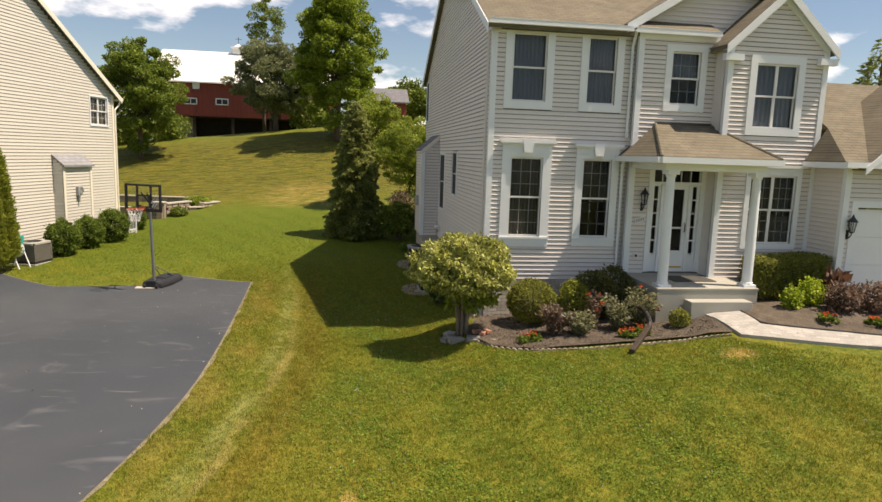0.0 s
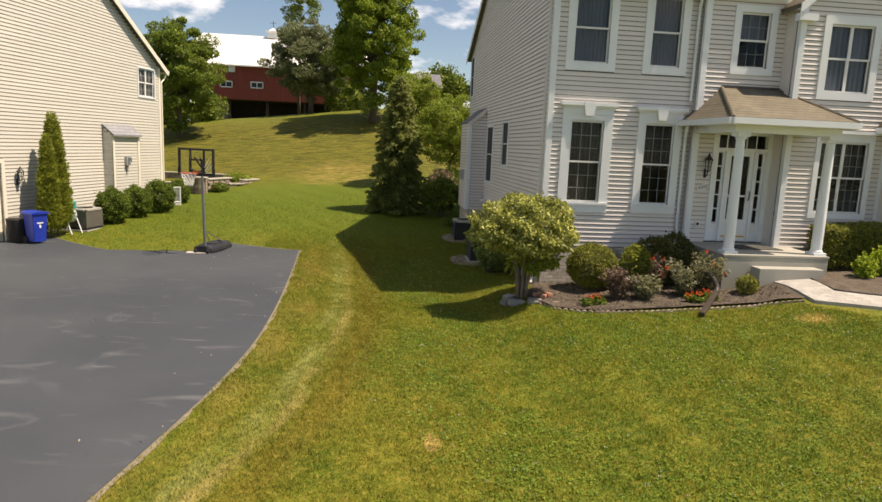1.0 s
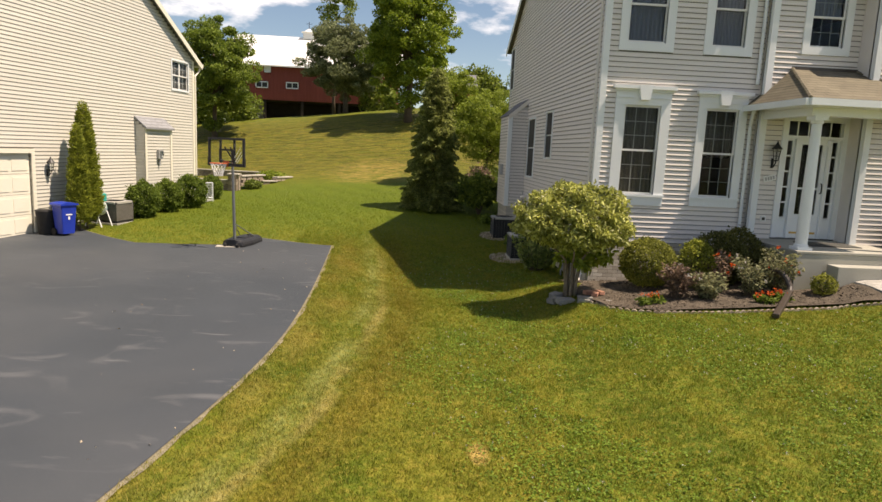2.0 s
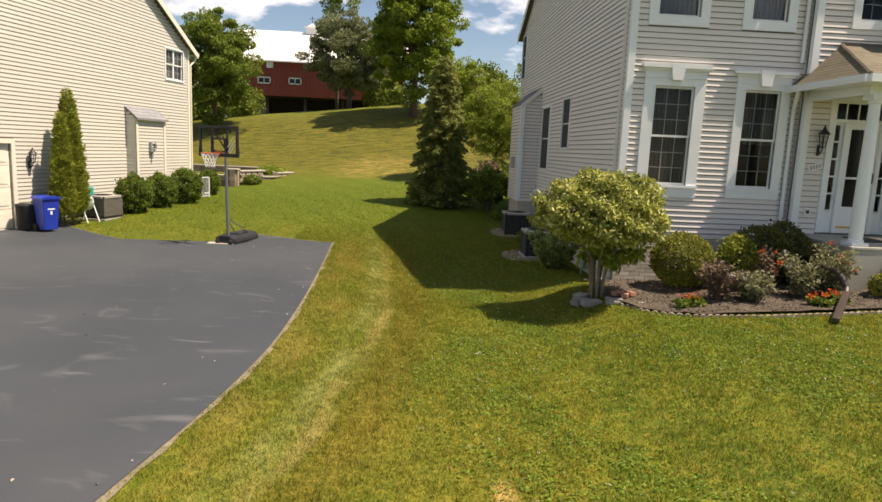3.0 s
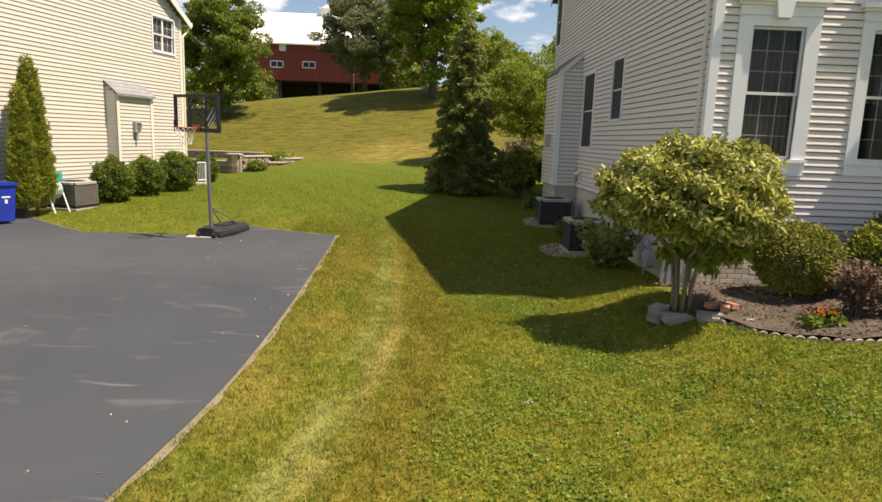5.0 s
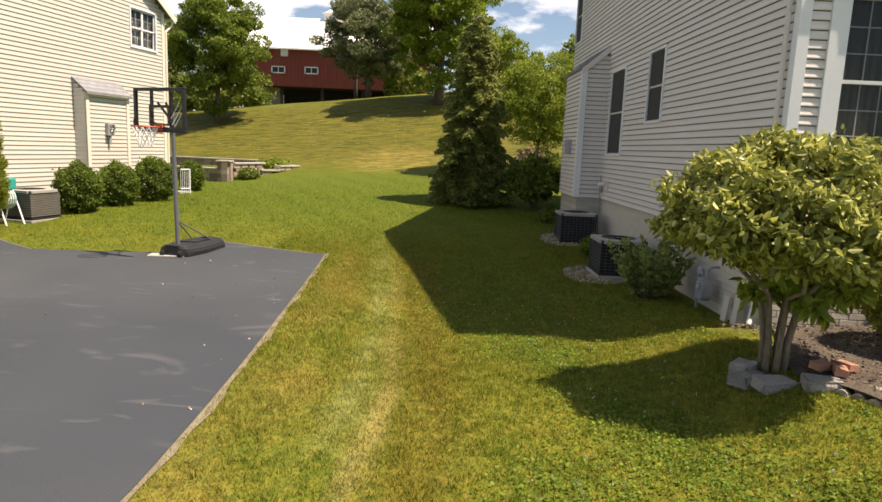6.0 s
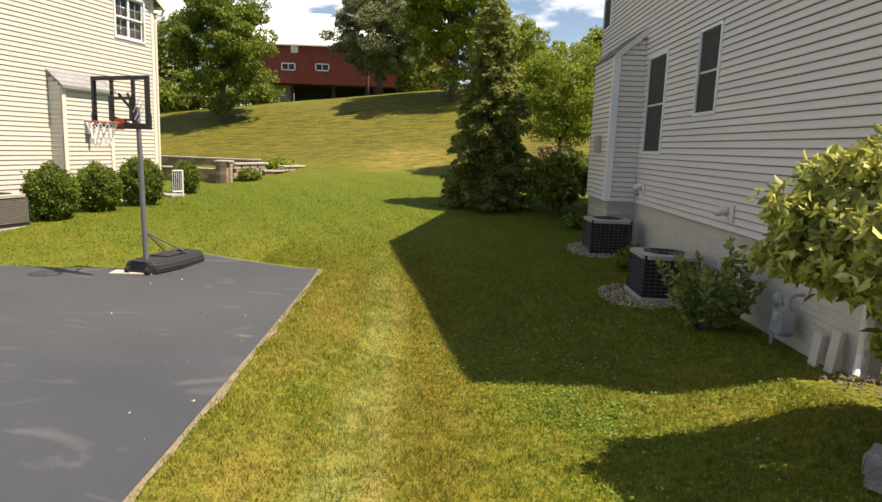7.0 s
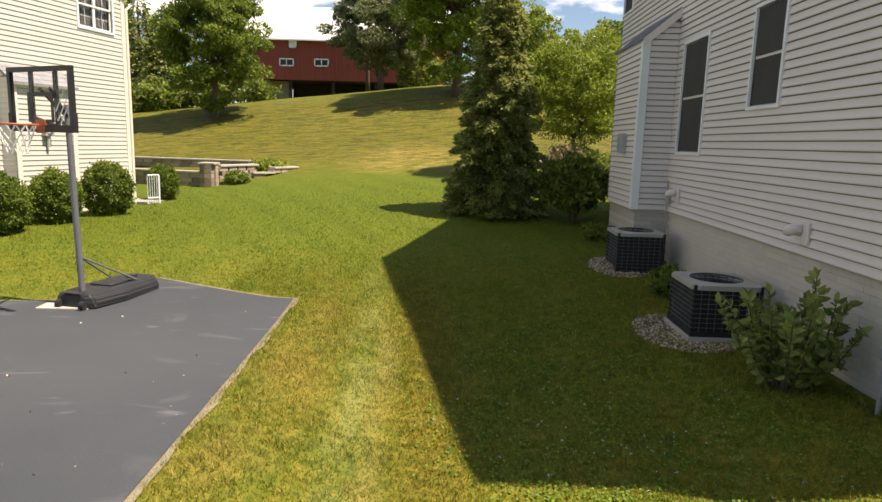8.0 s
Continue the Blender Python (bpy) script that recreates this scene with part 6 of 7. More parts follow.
# conifers
def conifer(name, label, x, y, high, r, mat, n, seed, size=0.16, taper=0.62, branches=420, hang=0.30, rise=0.0, loose=0.34):
    """Feathered branches all round a straight stem, each with its own length and droop."""
    rng = np.random.default_rng(seed)
    t = thing(name, label, "tree")
    b = foot(x, y)
    part("trunk", tube(bmesh.new(), [b - Vector((0, 0, 0.2)), b + Vector((0, 0, high * 0.6)), b + Vector((0, 0, high * 0.97))], [r * 0.09, r * 0.05, 0.01], 9), M_WOODTRUNK, t)
    bk = (np.arange(branches) + rng.uniform(0, 1, branches)) / branches
    bk = 1 - (1 - bk) ** 0.75
    ba = np.arange(branches) * 2.399 + rng.normal(size=branches) * 0.25
    bl = (r * (1 - bk) ** taper + 0.05) * rng.uniform(1.12 - loose, 1.12, branches)
    bd = hang * rng.uniform(0.6, 1.4, branches)
    i = rng.choice(branches, n, p=bl / bl.sum())
    s = rng.uniform(0.12, 1.0, n) ** 0.55
    wide = (0.10 + 0.22 * bl[i]) * (1.05 - s) + 0.03
    a = ba[i]
    lat = rng.normal(size=n) * wide * 0.6
    rr = bl[i] * s
    p = np.stack([b.x + rr * np.cos(a) - lat * np.sin(a), b.y + rr * np.sin(a) + lat * np.cos(a),
                  b.z + 0.10 + bk[i] * high * 0.96 + rise * rr - bd[i] * bl[i] * s ** 2 - np.abs(lat) * 0.25 + rng.normal(size=n) * 0.025], 1)
    p[:, 2] = np.maximum(p[:, 2], b.z + 0.03)
    dirs = np.stack([np.cos(a) - lat / wide * 0.6 * np.sin(a), np.sin(a) + lat / wide * 0.6 * np.cos(a), np.full(n, rise * 1.2 - 0.25)], 1)
    leaves("crown", p, size, mat, t, rng, 3.0, 0.0, "", 0.4, dirs)
    return t


conifer("conifer", "broad dark green conifer with layered sprays", -2.85, 11.5, 5.4, 1.12, L_CONIFER, 110000, 21, 0.095, 0.5, 620, 0.22, 0.0, 0.42)
round_shrub("wide deep green shrub beside the conifer", -1.12, 10.75, 0.72, 1.42, L_DARK, 5200, 0.12, 31, bumpy=0.22, fill=0.4, lift=0.34)
broad_tree("small_tree", "bright yellow-green small tree behind the conifer", -0.2, 16.5, 4.2, 2.8, (1.85, 1.7, 1.75), L_BRIGHT, 42000, 0.075, 32, 140, 0.27, 0.07)
broad_tree("small_tree", "taller bright green tree close behind the conifer", -1.75, 18.3, 5.4, 3.85, (1.2, 1.15, 1.95), L_BRIGHT, 34000, 0.085, 37, 120, 0.26, 0.08)
round_shrub("purple-brown shrub with bare stems", -0.75, 14.4, 0.6, 1.35, L_RED, 700, 0.11, 33, bumpy=0.2, fill=0.4)
broad_tree("small_tree", "bright green small tree beyond the lawn", 1.9, 19.5, 3.6, 2.5, (1.6, 1.6, 1.2), L_BRIGHT, 14000, 0.12, 36, 80, 0.26, 0.07)
# upright leafy shrub by the condenser: stems with leaves set round them
t = thing("shrub", "leafy green shrub with upright stems against the foundation", "shrub")
rng = np.random.default_rng(34)
b = foot(-0.62, 2.15)
pts, dirs, bm = [], [], bmesh.new()
for i in range(44):
    a, lean, ln = i * 2.4, rng.uniform(0.05, 0.72), rng.uniform(0.5, 0.95)
    if i == 0:
        a, lean, ln = 0.4, 0.12, 1.12
    s0 = b + Vector((math.cos(a) * 0.12, math.sin(a) * 0.12, -0.04))
    tip = s0 + Vector((math.cos(a) * lean, math.sin(a) * lean, 1.0)).normalized() * ln
    mid = s0.lerp(tip, 0.5) + Vector((math.cos(a), math.sin(a), 0)) * 0.05
    tube(bm, [s0, mid, tip], [0.011, 0.008, 0.004], 5)
    for k in range(44):
        u = 0.22 + 0.78 * k / 43
        q = s0.lerp(mid, u * 2) if u < 0.5 else mid.lerp(tip, u * 2 - 1)
        w = k * 2.4
        pts.append(q)
        dirs.append((math.cos(w), math.sin(w), 0.25 + 0.9 * max(0.0, u - 0.8) * 5))
part("stem", bm, M_WOODTRUNK, t, "thin brown stems")
leaves("foliage", np.array(pts), 0.098, L_LAUREL, t, rng, 1.9, 0.0, "", 0.0, np.array(dirs), True)
round_shrub("low dark shrub behind the condenser", -0.6, 5.6, 0.28, 0.4, L_SHADE, 500, 0.1, 35, fill=0.3)
round_shrub("low green plants by the bay", -0.85, 9.3, 0.34, 0.28, L_SHADE, 450, 0.12, 38, fill=0.2)

round_shrub("dense dark brush under the small tree", -0.15, 15.7, 1.0, 1.2, L_DARK, 3500, 0.11, 39, bumpy=0.25, fill=0.3)
# front bed
def bed(name, label, outline, lift, mat):
    bm = bmesh.new()
    vs = [bm.verts.new((x, y, 0)) for x, y in outline]
    f = bm.faces.new(vs)
    bmesh.ops.triangulate(bm, faces=[f])
    bmesh.ops.subdivide_edges(bm, edges=bm.edges[:], cuts=7, use_grid_fill=True)
    bmesh.ops.triangulate(bm, faces=bm.faces[:])
    for v in bm.verts:
        v.co.z = gz(v.co.x, v.co.y) + lift + 0.03 * noise.noise(Vector((v.co.x * 3, v.co.y * 3, 0)))
    bmesh.ops.recalc_face_normals(bm, faces=bm.faces)
    ob = part(name, bm, mat, None, label, smooth=True)
    return tagged(ob, label, "flower bed", kind="structure")


BED1 = [(-0.55, -1.35), (-0.72, -1.95), (-0.40, -2.65), (0.40, -3.0), (1.9, -3.0), (3.4, -3.02), (4.27, -3.2), (4.15, -2.3), (3.3, -2.0), (3.22, -0.2), (3.2, 0.05), (0.0, 0.05), (-0.12, -0.5)]
BED2 = [(5.5, -1.9), (4.95, -2.3), (4.97, -3.03), (5.92, -3.44), (7.4, -4.06), (9.0, -4.73), (9.0, -1.8), (7.5, -1.8), (7.5, -0.7), (5.6, -0.7)]
bed("mulch_bed", "dark mulch planting bed along the front wall", BED1, 0.05, M_MULCH)
bed("mulch_bed", "dark mulch bed beside the walk", BED2, 0.05, M_MULCH)
rng = np.random.default_rng(8)
n = 6000
mx, my = rng.uniform(-0.6, 4.1, n), rng.uniform(-2.97, 0.0, n)
keep = (my > np.interp(mx, [-0.7, -0.4, 0.4, 1.9, 4.5], [-1.9, -2.6, -2.97, -2.97, -2.97])) & ~((mx > 3.15) & (my > -2.05))
mp_ = np.stack([mx, my, ground_z(mx, my) + 0.055], 1)[keep]
tagged(leaves("mulch_chips", mp_, 0.042, M_MULCH, None, rng, 2.0, 0, "", 0.85), "loose dark bark chips on the bed", "mulch", kind="stuff")

# scalloped edging
edge_pts = [(-0.55, -2.35), (-0.3, -2.75), (0.35, -3.0), (1.25, -3.14), (2.4, -3.14), (3.55, -3.12), (4.25, -3.3)]
edging = thing("bed_edging", "scalloped pale concrete edging round the bed", "edging")
pts = []
for (xa, ya), (xb, yb) in zip(edge_pts, edge_pts[1:]):
    L = math.hypot(xb - xa, yb - ya)
    k = int(L / 0.1)
    pts += [(xa + (xb - xa) * i / k, ya + (yb - ya) * i / k, math.degrees(math.atan2(yb - ya, xb - xa))) for i in range(k)]
bm = tube(bmesh.new(), [(0, -0.022, 0), (0, 0.022, 0)], 0.055, 12)
me0 = bpy.data.meshes.new("edging_block")
bm.to_mesh(me0)
bm.free()
me0.materials.append(M_WALLSTONE)
for x, y, a in pts:
    ob = new("edging_block", me0)
    ob.parent = edging
    ob.matrix_basis = pose(x, y, gz(x, y) - 0.012, 0, 0, a)

# stones at the corner of the bed
def stone(x, y, sx, sy, sz, seed, label, turn=0):
    rng = random.Random(seed)
    bm = bmesh.new()
    box(bm, -sx / 2, sx / 2, -sy / 2, sy / 2, 0, sz)
    bmesh.ops.bevel(bm, geom=bm.edges[:], offset=min(sx, sy, sz) * 0.14, segments=2, affect="EDGES")
    for v in bm.verts:
        v.co += Vector((rng.uniform(-1, 1), rng.uniform(-1, 1), rng.uniform(-1, 1))) * 0.018
    t = part("stone", bm, M_STONE, None, label, pose(x, y, gz(x, y) - 0.03, rng.uniform(-4, 4), rng.uniform(-4, 4), turn))
    return tagged(t, label, "stone", "stones round the little tree")


stone(-1.06, -1.82, 0.28, 0.20, 0.13, 1, "pale grey squared stone edging the bed", 35)
stone(-0.93, -2.02, 0.32, 0.20, 0.11, 2, "pale grey squared stone edging the bed", 10)
stone(-1.02, -1.66, 0.24, 0.18, 0.16, 3, "stacked pale grey stone by the little tree", 40)
stone(-0.62, -2.18, 0.28, 0.19, 0.11, 4, "pale grey squared stone edging the bed", -12)
stone(-0.33, -2.36, 0.24, 0.15, 0.08, 5, "flat pale grey stone edging the bed", -28)
for i, (x, y) in enumerate(((-0.5, -1.95), (-0.42, -2.08), (-0.3, -1.95))):
    t = part("brick", boxes((-0.1, 0.1, -0.05, 0.05, 0, 0.065), bevel=0.006), material("loose red brick", (0.34, 0.15, 0.09), (0.5, 0.28, 0.2), 8, 80, 0.9, 0.4), None, "loose pale red brick on the mulch", pose(x, y, gz(x, y) + 0.06, 4, 3, 25 + 40 * i))
    tagged(t, "", "brick", "loose bricks")

round_shrub("rounded clipped boxwood ball in the mulch", 0.78, -1.35, 0.50, 0.94, L_HEDGE, 13000, 0.04, 41, bumpy=0.02, fill=0.86, name="boxwood", lift=0.1)
round_shrub("small yellow-green ball shrub beside the boxwoods", 1.66, -1.5, 0.33, 0.92, L_BOX, 3600, 0.05, 42, bumpy=0.05, fill=0.75, name="boxwood")
round_shrub("rounded dark boxwood by the front wall", 2.25, -1.15, 0.52, 1.0, L_YEW, 5500, 0.05, 43, bumpy=0.05, fill=0.78, name="boxwood")
round_shrub("rounded dark boxwood beside the porch", 2.78, -0.85, 0.45, 1.05, L_YEW, 4200, 0.05, 44, bumpy=0.06, fill=0.78, name="boxwood")
round_shrub("low clipped boxwood at the porch side", 2.95, -1.55, 0.34, 0.7, L_YEW, 2200, 0.05, 45, bumpy=0.05, fill=0.75, name="boxwood")
round_shrub("small rounded green shrub before the porch step", 3.6, -2.4, 0.2, 0.38, L_HEDGE, 1000, 0.045, 46, bumpy=0.06, fill=0.6, name="boxwood")


def cane_shrub(name, label, x, y, r, high, mat, canes, per, size, seed, petals=0, petal_mat=None):
    """Thin arching canes of uneven length with leaves set round them, and a few blossoms at the tips."""
    rng = np.random.default_rng(seed)
    t = thing(name, label, "shrub")
    b = foot(x, y)
    pts, dirs, tips, bm = [], [], [], bmesh.new()
    for i in range(canes):
        a = i * 2.4 + rng.uniform(-0.3, 0.3)
        reach, top = r * rng.uniform(0.25, 1.1), high * rng.uniform(0.55, 1.12)
        s0 = b + Vector((math.cos(a) * 0.05, math.sin(a) * 0.05, -0.03))
        mid = b + Vector((math.cos(a) * reach * 0.45, math.sin(a) * reach * 0.45, top * 0.62))
        tip = b + Vector((math.cos(a) * reach, math.sin(a) * reach, top))
        tube(bm, [s0, mid, tip], [0.009, 0.006, 0.003], 5)
        tips.append(tip)
        for k in range(per):
            u = 0.2 + 0.8 * k / per + rng.uniform(-0.03, 0.03)
            q = s0.lerp(mid, u * 2) if u < 0.5 else mid.lerp(tip, u * 2 - 1)
            w = k * 2.4 + i
            side = Vector((math.cos(w), math.sin(w), 0.1))
            pts.append(q + side * rng.uniform(0.0, 0.07))
            dirs.append((side.x, side.y, 0.35))
    part("stem", bm, M_WOODTRUNK, t, "thin arching canes")
    leaves("foliage", np.array(pts), size, mat, t, rng, 1.7, 0.0, "", 0.0, np.array(dirs), True)
    if petals:
        c = np.array([tips[i] for i in rng.choice(len(tips), petals)])
        q = np.repeat(c, 8, 0) + rng.normal(size=(petals * 8, 3)) * 0.014
        leaves("blossoms", q, 0.04, petal_mat, t, rng, 1.1)
    return t


cane_shrub("barberry", "purple-brown leggy barberry in the bed", 0.98, -2.28, 0.34, 0.62, L_RED, 30, 34, 0.06, 47, 5, M_WHITEFL)
cane_shrub("shrub", "silvery green loose shrub in the bed", 1.5, -2.35, 0.36, 0.48, L_SILVER, 30, 34, 0.065, 48)
cane_shrub("rose_bush", "loose silvery rose bush in the bed", 2.32, -2.25, 0.34, 0.66, L_SILVER, 24, 34, 0.062, 51, 6, M_WHITEFL)
cane_shrub("rose_bush", "tall loose rose bush near the porch", 2.85, -2.2, 0.36, 0.82, L_SILVER, 28, 36, 0.062, 52, 5, M_FLOWER)
cane_shrub("rose_bush", "thin rose bush with red blossoms", 1.92, -1.95, 0.22, 0.74, L_RED, 12, 26, 0.06, 53, 6, M_FLOWER)


def flowers(x, y, r, n, seed):
    t = thing("flower_clump", "low clump of red annual flowers", "flowers", group="red annuals")
    rng = np.random.default_rng(seed)
    b = foot(x, y)
    p = crown_points(rng, n * 3, (x, y, b.z + 0.10), (r, r, 0.07), 14, 0.03, low=-0.2)
    leaves("foliage", p, 0.07, L_SHADE, t, rng, 1.6)
    q = crown_points(rng, n, (x, y, b.z + 0.19), (r, r, 0.05), 9, 0.022, low=0.0)
    leaves("blossoms", q[: n // 3], 0.042, M_FLOWER, t, rng, 1.1)


flowers(0.28, -2.62, 0.11, 45, 61)
flowers(0.52, -2.55, 0.10, 50, 62)
flowers(2.3, -2.78, 0.17, 90, 63)
flowers(2.62, -2.68, 0.15, 80, 64)
flowers(6.3, -3.12, 0.2, 110, 65)
flowers(7.15, -3.42, 0.2, 110, 66)
flowers(7.95, -3.7, 0.2, 110, 67)

# right bed
def clipped_hedge(x0, x1, y0, y1, high, seed):
    t = thing("hedge", "clipped dark green hedge below the window", "hedge")
    rng = np.random.default_rng(seed)
    n = 16000
    p = np.stack([rng.uniform(x0, x1, n), rng.uniform(y0, y1, n), rng.uniform(0.05, 1, n) ** 0.7], 1)
    out = rng.integers(0, 4, n)
    p[:, 0] = np.where(out == 0, x0 + rng.normal(size=n) * 0.03, p[:, 0])
    p[:, 1] = np.where(out == 1, y0 + rng.normal(size=n) * 0.03, p[:, 1])
    p[:, 2] = np.where(out == 2, 1 + rng.normal(size=n) * 0.02, p[:, 2])
    p[:, 2] = ground_z(p[:, 0], p[:, 1]) + p[:, 2] * high
    leaves("foliage", p, 0.05, L_HEDGE, t, rng, 1.6)
    bm = bmesh.new()
    for i in range(6):
        x = x0 + (x1 - x0) * (i + 0.5) / 6
        y = (y0 + y1) / 2
        tube(bm, [(x, y, gz(x, y) - 0.03), (x + 0.05, y, gz(x, y) + high * 0.6)], [0.03, 0.015], 6)
    part("stem", bm, M_WOODTRUNK, t)


clipped_hedge(5.8, 7.42, -1.75, -1.0, 0.92, 71)
round_shrub("yellow-green spirea beside the walk", 6.1, -2.35, 0.20, 0.48, L_BOXLIT, 900, 0.06, 72, bumpy=0.2, fill=0.4)
round_shrub("taller yellow-green spirea in the bed", 6.62, -2.2, 0.27, 0.58, L_BOXLIT, 1200, 0.06, 73, bumpy=0.2, fill=0.4)
round_shrub("purple-brown shrub beside the walk", 6.95, -2.72, 0.33, 0.6, L_RED, 1300, 0.07, 74, bumpy=0.25, fill=0.3)
round_shrub("purple-brown shrub by the garage", 7.6, -2.75, 0.33, 0.62, L_RED, 1100, 0.07, 75, bumpy=0.25, fill=0.3)
t = thing("canna_plant", "canna plant with large dark red leaves", "plant")
rng = np.random.default_rng(76)
b = foot(7.28, -2.12)
bm, pts, dirs = bmesh.new(), [], []
for i in range(5):
    a = i * 1.3
    top = b + Vector((math.cos(a) * 0.16, math.sin(a) * 0.12, 0.48 + 0.08 * (i % 3)))
    tube(bm, [b + Vector((math.cos(a) * 0.06, math.sin(a) * 0.06, -0.03)), top], [0.014, 0.009], 6)
    for k in range(4):
        w = a + k * 1.9
        pts.append(b.lerp(top, 0.55 + 0.15 * k))
        dirs.append((math.cos(w) * 0.9, math.sin(w) * 0.9, 1.3))
part("stem", bm, M_WOODTRUNK, t, "upright stems")
leaves("foliage", np.array(pts), 0.36, L_CANNA, t, rng, 2.3, 0.0, "", 0.0, np.array(dirs), True)

# black drain pipe
t = thing("drain_pipe", "dark bronze downspout extension lying over the bed", "pipe")
z0 = gz(2.05, -3.58)
part("pipe", boxes((-0.05, 0.05, 0, 1.28, -0.038, 0.038), bevel=0.014), M_BRONZE, t, "", look((2.05, -3.58, z0 + 0.06), (2.86, -2.6, -0.06)) @ pose(0, 0, 0, -90))
part("elbow", tubes(([(2.83, -2.64, -0.08), (2.87, -2.57, 0.0), (2.85, -2.48, 0.13), (2.8, -2.4, 0.22), (2.7, -2.2, 0.26)], 0.05), n=10), M_BRONZE, t)

# paver walk
walkway = thing("paver_walk", "pale concrete paver walk leading to the step", "path", kind="structure")


def cut(poly, a, b):
    """The part of a flat polygon that lies to the left of the line from a to b."""
    side = lambda p: (b[0] - a[0]) * (p[1] - a[1]) - (b[1] - a[1]) * (p[0] - a[0])
    kept = []
    for p, q in zip(poly, poly[1:] + poly[:1]):
        u, v = side(p), side(q)
        if u >= 0:
            kept.append(p)
        if u * v < 0:
            kept.append((p[0] + (q[0] - p[0]) * u / (u - v), p[1] + (q[1] - p[1]) * u / (u - v)))
    return kept


def draped(poly, low, high):
    """A thin block over the outline, following the ground."""
    bm = bmesh.new()
    tops = [bm.verts.new((x, y, gz(x, y) + high)) for x, y in poly]
    feet = [bm.verts.new((x, y, gz(x, y) + low)) for x, y in poly]
    bm.faces.new(tops)
    for i in range(len(poly)):
        j = (i + 1) % len(poly)
        bm.faces.new((tops[j], tops[i], feet[i], feet[j]))
    bmesh.ops.recalc_face_normals(bm, faces=bm.faces)
    return bm


BEDDING = []
LEG_A = [(4.18, -2.345), (4.33, -3.38), (4.94, -3.05), (4.92, -2.345)]
LEG_B = [(4.33, -3.38), (9.6, -5.593), (9.6, -5.007), (4.94, -3.05)]
for leg, origin, angle in ((LEG_A, (4.55, -2.345), 0.0), (LEG_B, (4.94, -3.05), -22.78)):
    c, sn = math.cos(radians(angle)), math.sin(radians(angle))
    for row in range(-1, 12):
        for col in range(-12, 32):
            u, v = (col + 0.5 * (row % 2)) * 0.2, -row * 0.1
            poly = [(origin[0] + c * a - sn * b, origin[1] + sn * a + c * b) for a, b in ((u + 0.0012, v - 0.0988), (u + 0.1988, v - 0.0988), (u + 0.1988, v - 0.0012), (u + 0.0012, v - 0.0012))]
            for a, b in zip(leg, leg[1:] + leg[:1]):
                poly = cut(poly, a, b) if poly else poly
            if len(poly) > 2:
                up = random.uniform(-0.0015, 0.0015)
                part("paver", draped(poly, 0.0, 0.062 + up), M_PAVER, walkway)
    nx = 24
    for k in range(nx):
        a0, a1 = (Vector(leg[0]).lerp(Vector(leg[1]), f) for f in (k / nx, (k + 1) / nx))
        b0, b1 = (Vector(leg[3]).lerp(Vector(leg[2]), f) for f in (k / nx, (k + 1) / nx))
        BEDDING.append([tuple(a0), tuple(a1), tuple(b1), tuple(b0)])
bm = bmesh.new()
for poly in BEDDING:
    bm.faces.new([bm.verts.new((x, y, gz(x, y) + 0.058)) for x, y in poly])
bmesh.ops.remove_doubles(bm, verts=bm.verts[:], dist=0.001)
bmesh.ops.recalc_face_normals(bm, faces=bm.faces)
part("joint_sand", bm, M_PAVER, walkway, "pale sand swept into the joints")
# dark strip along the planting
t = thing("landscape_edging", "dark plastic edging between walk and mulch", "edging")
run = [(4.95, -2.36), (4.965, -3.0), (5.1, -3.09)] + [(5.1 + 0.3 * k, -3.09 - 0.126 * k) for k in range(1, 15)]
part("strip", tubes(([(x + 0.012, y + 0.012, gz(x, y) + 0.06) for x, y in run], 0.022), n=8), M_RUBBER, t)

# beside the cream wall
conifer("arborvitae", "tall narrow arborvitae by the cream wall", *nb(-2.88, -0.68)[:2], 3.62, 0.40, L_ARB, 34000, 81, 0.07, 0.62, 700, 0.0, 1.1)
conifer("arborvitae", "lower narrow arborvitae by the cream wall", *nb(-3.3, -0.78)[:2], 3.0, 0.29, L_ARB, 18000, 82, 0.07, 0.62, 420, 0.0, 1.1)
for i, (u, v, r, h) in enumerate(((-0.62, -0.98, 0.48, 1.1), (0.7, -1.0, 0.46, 1.05), (2.15, -1.0, 0.54, 1.15), (5.25, -0.15, 0.4, 0.95))):
    p = nb(u, v)
    round_shrub("rounded green foundation shrub by the cream wall", p.x, p.y, r, h, L_SHADE, 9000, 0.06, 90 + i, bumpy=0.12, fill=0.6)
p = nb(-4.1, -0.95)
BIN = NB @ pose(-4.1, -0.95, gz(p.x, p.y) + 0.02, 0, 0, -20) @ Matrix.Scale(0.86, 4)
t = thing("recycling_bin", "blue wheeled recycling bin with closed lid", "bin", BIN)
bm = bmesh.new()
v = [[bm.verts.new((x * k, y * k, z)) for x, y in ((-0.24, -0.26), (0.24, -0.26), (0.24, 0.26), (-0.24, 0.26))] for z, k in ((0.06, 0.8), (0.9, 1.0), (0.95, 1.06), (0.97, 1.06))]
for a, b in zip(v, v[1:]):
    for i in range(4):
        bm.faces.new((a[i], a[(i + 1) % 4], b[(i + 1) % 4], b[i]))
bm.faces.new(v[0][::-1])
bm.faces.new(v[-1])
bmesh.ops.bevel(bm, geom=bm.edges[:], offset=0.015, segments=2, affect="EDGES")
part("body", bm, M_BLUE, t)
part("lid", prism([(-0.30, 0.0), (0.30, 0.0), (0.28, 0.05), (0.1, 0.085), (-0.1, 0.085), (-0.28, 0.05)], -0.3, 0.3), M_BLUE, t, "blue lid", pose(0, 0, 0.972))
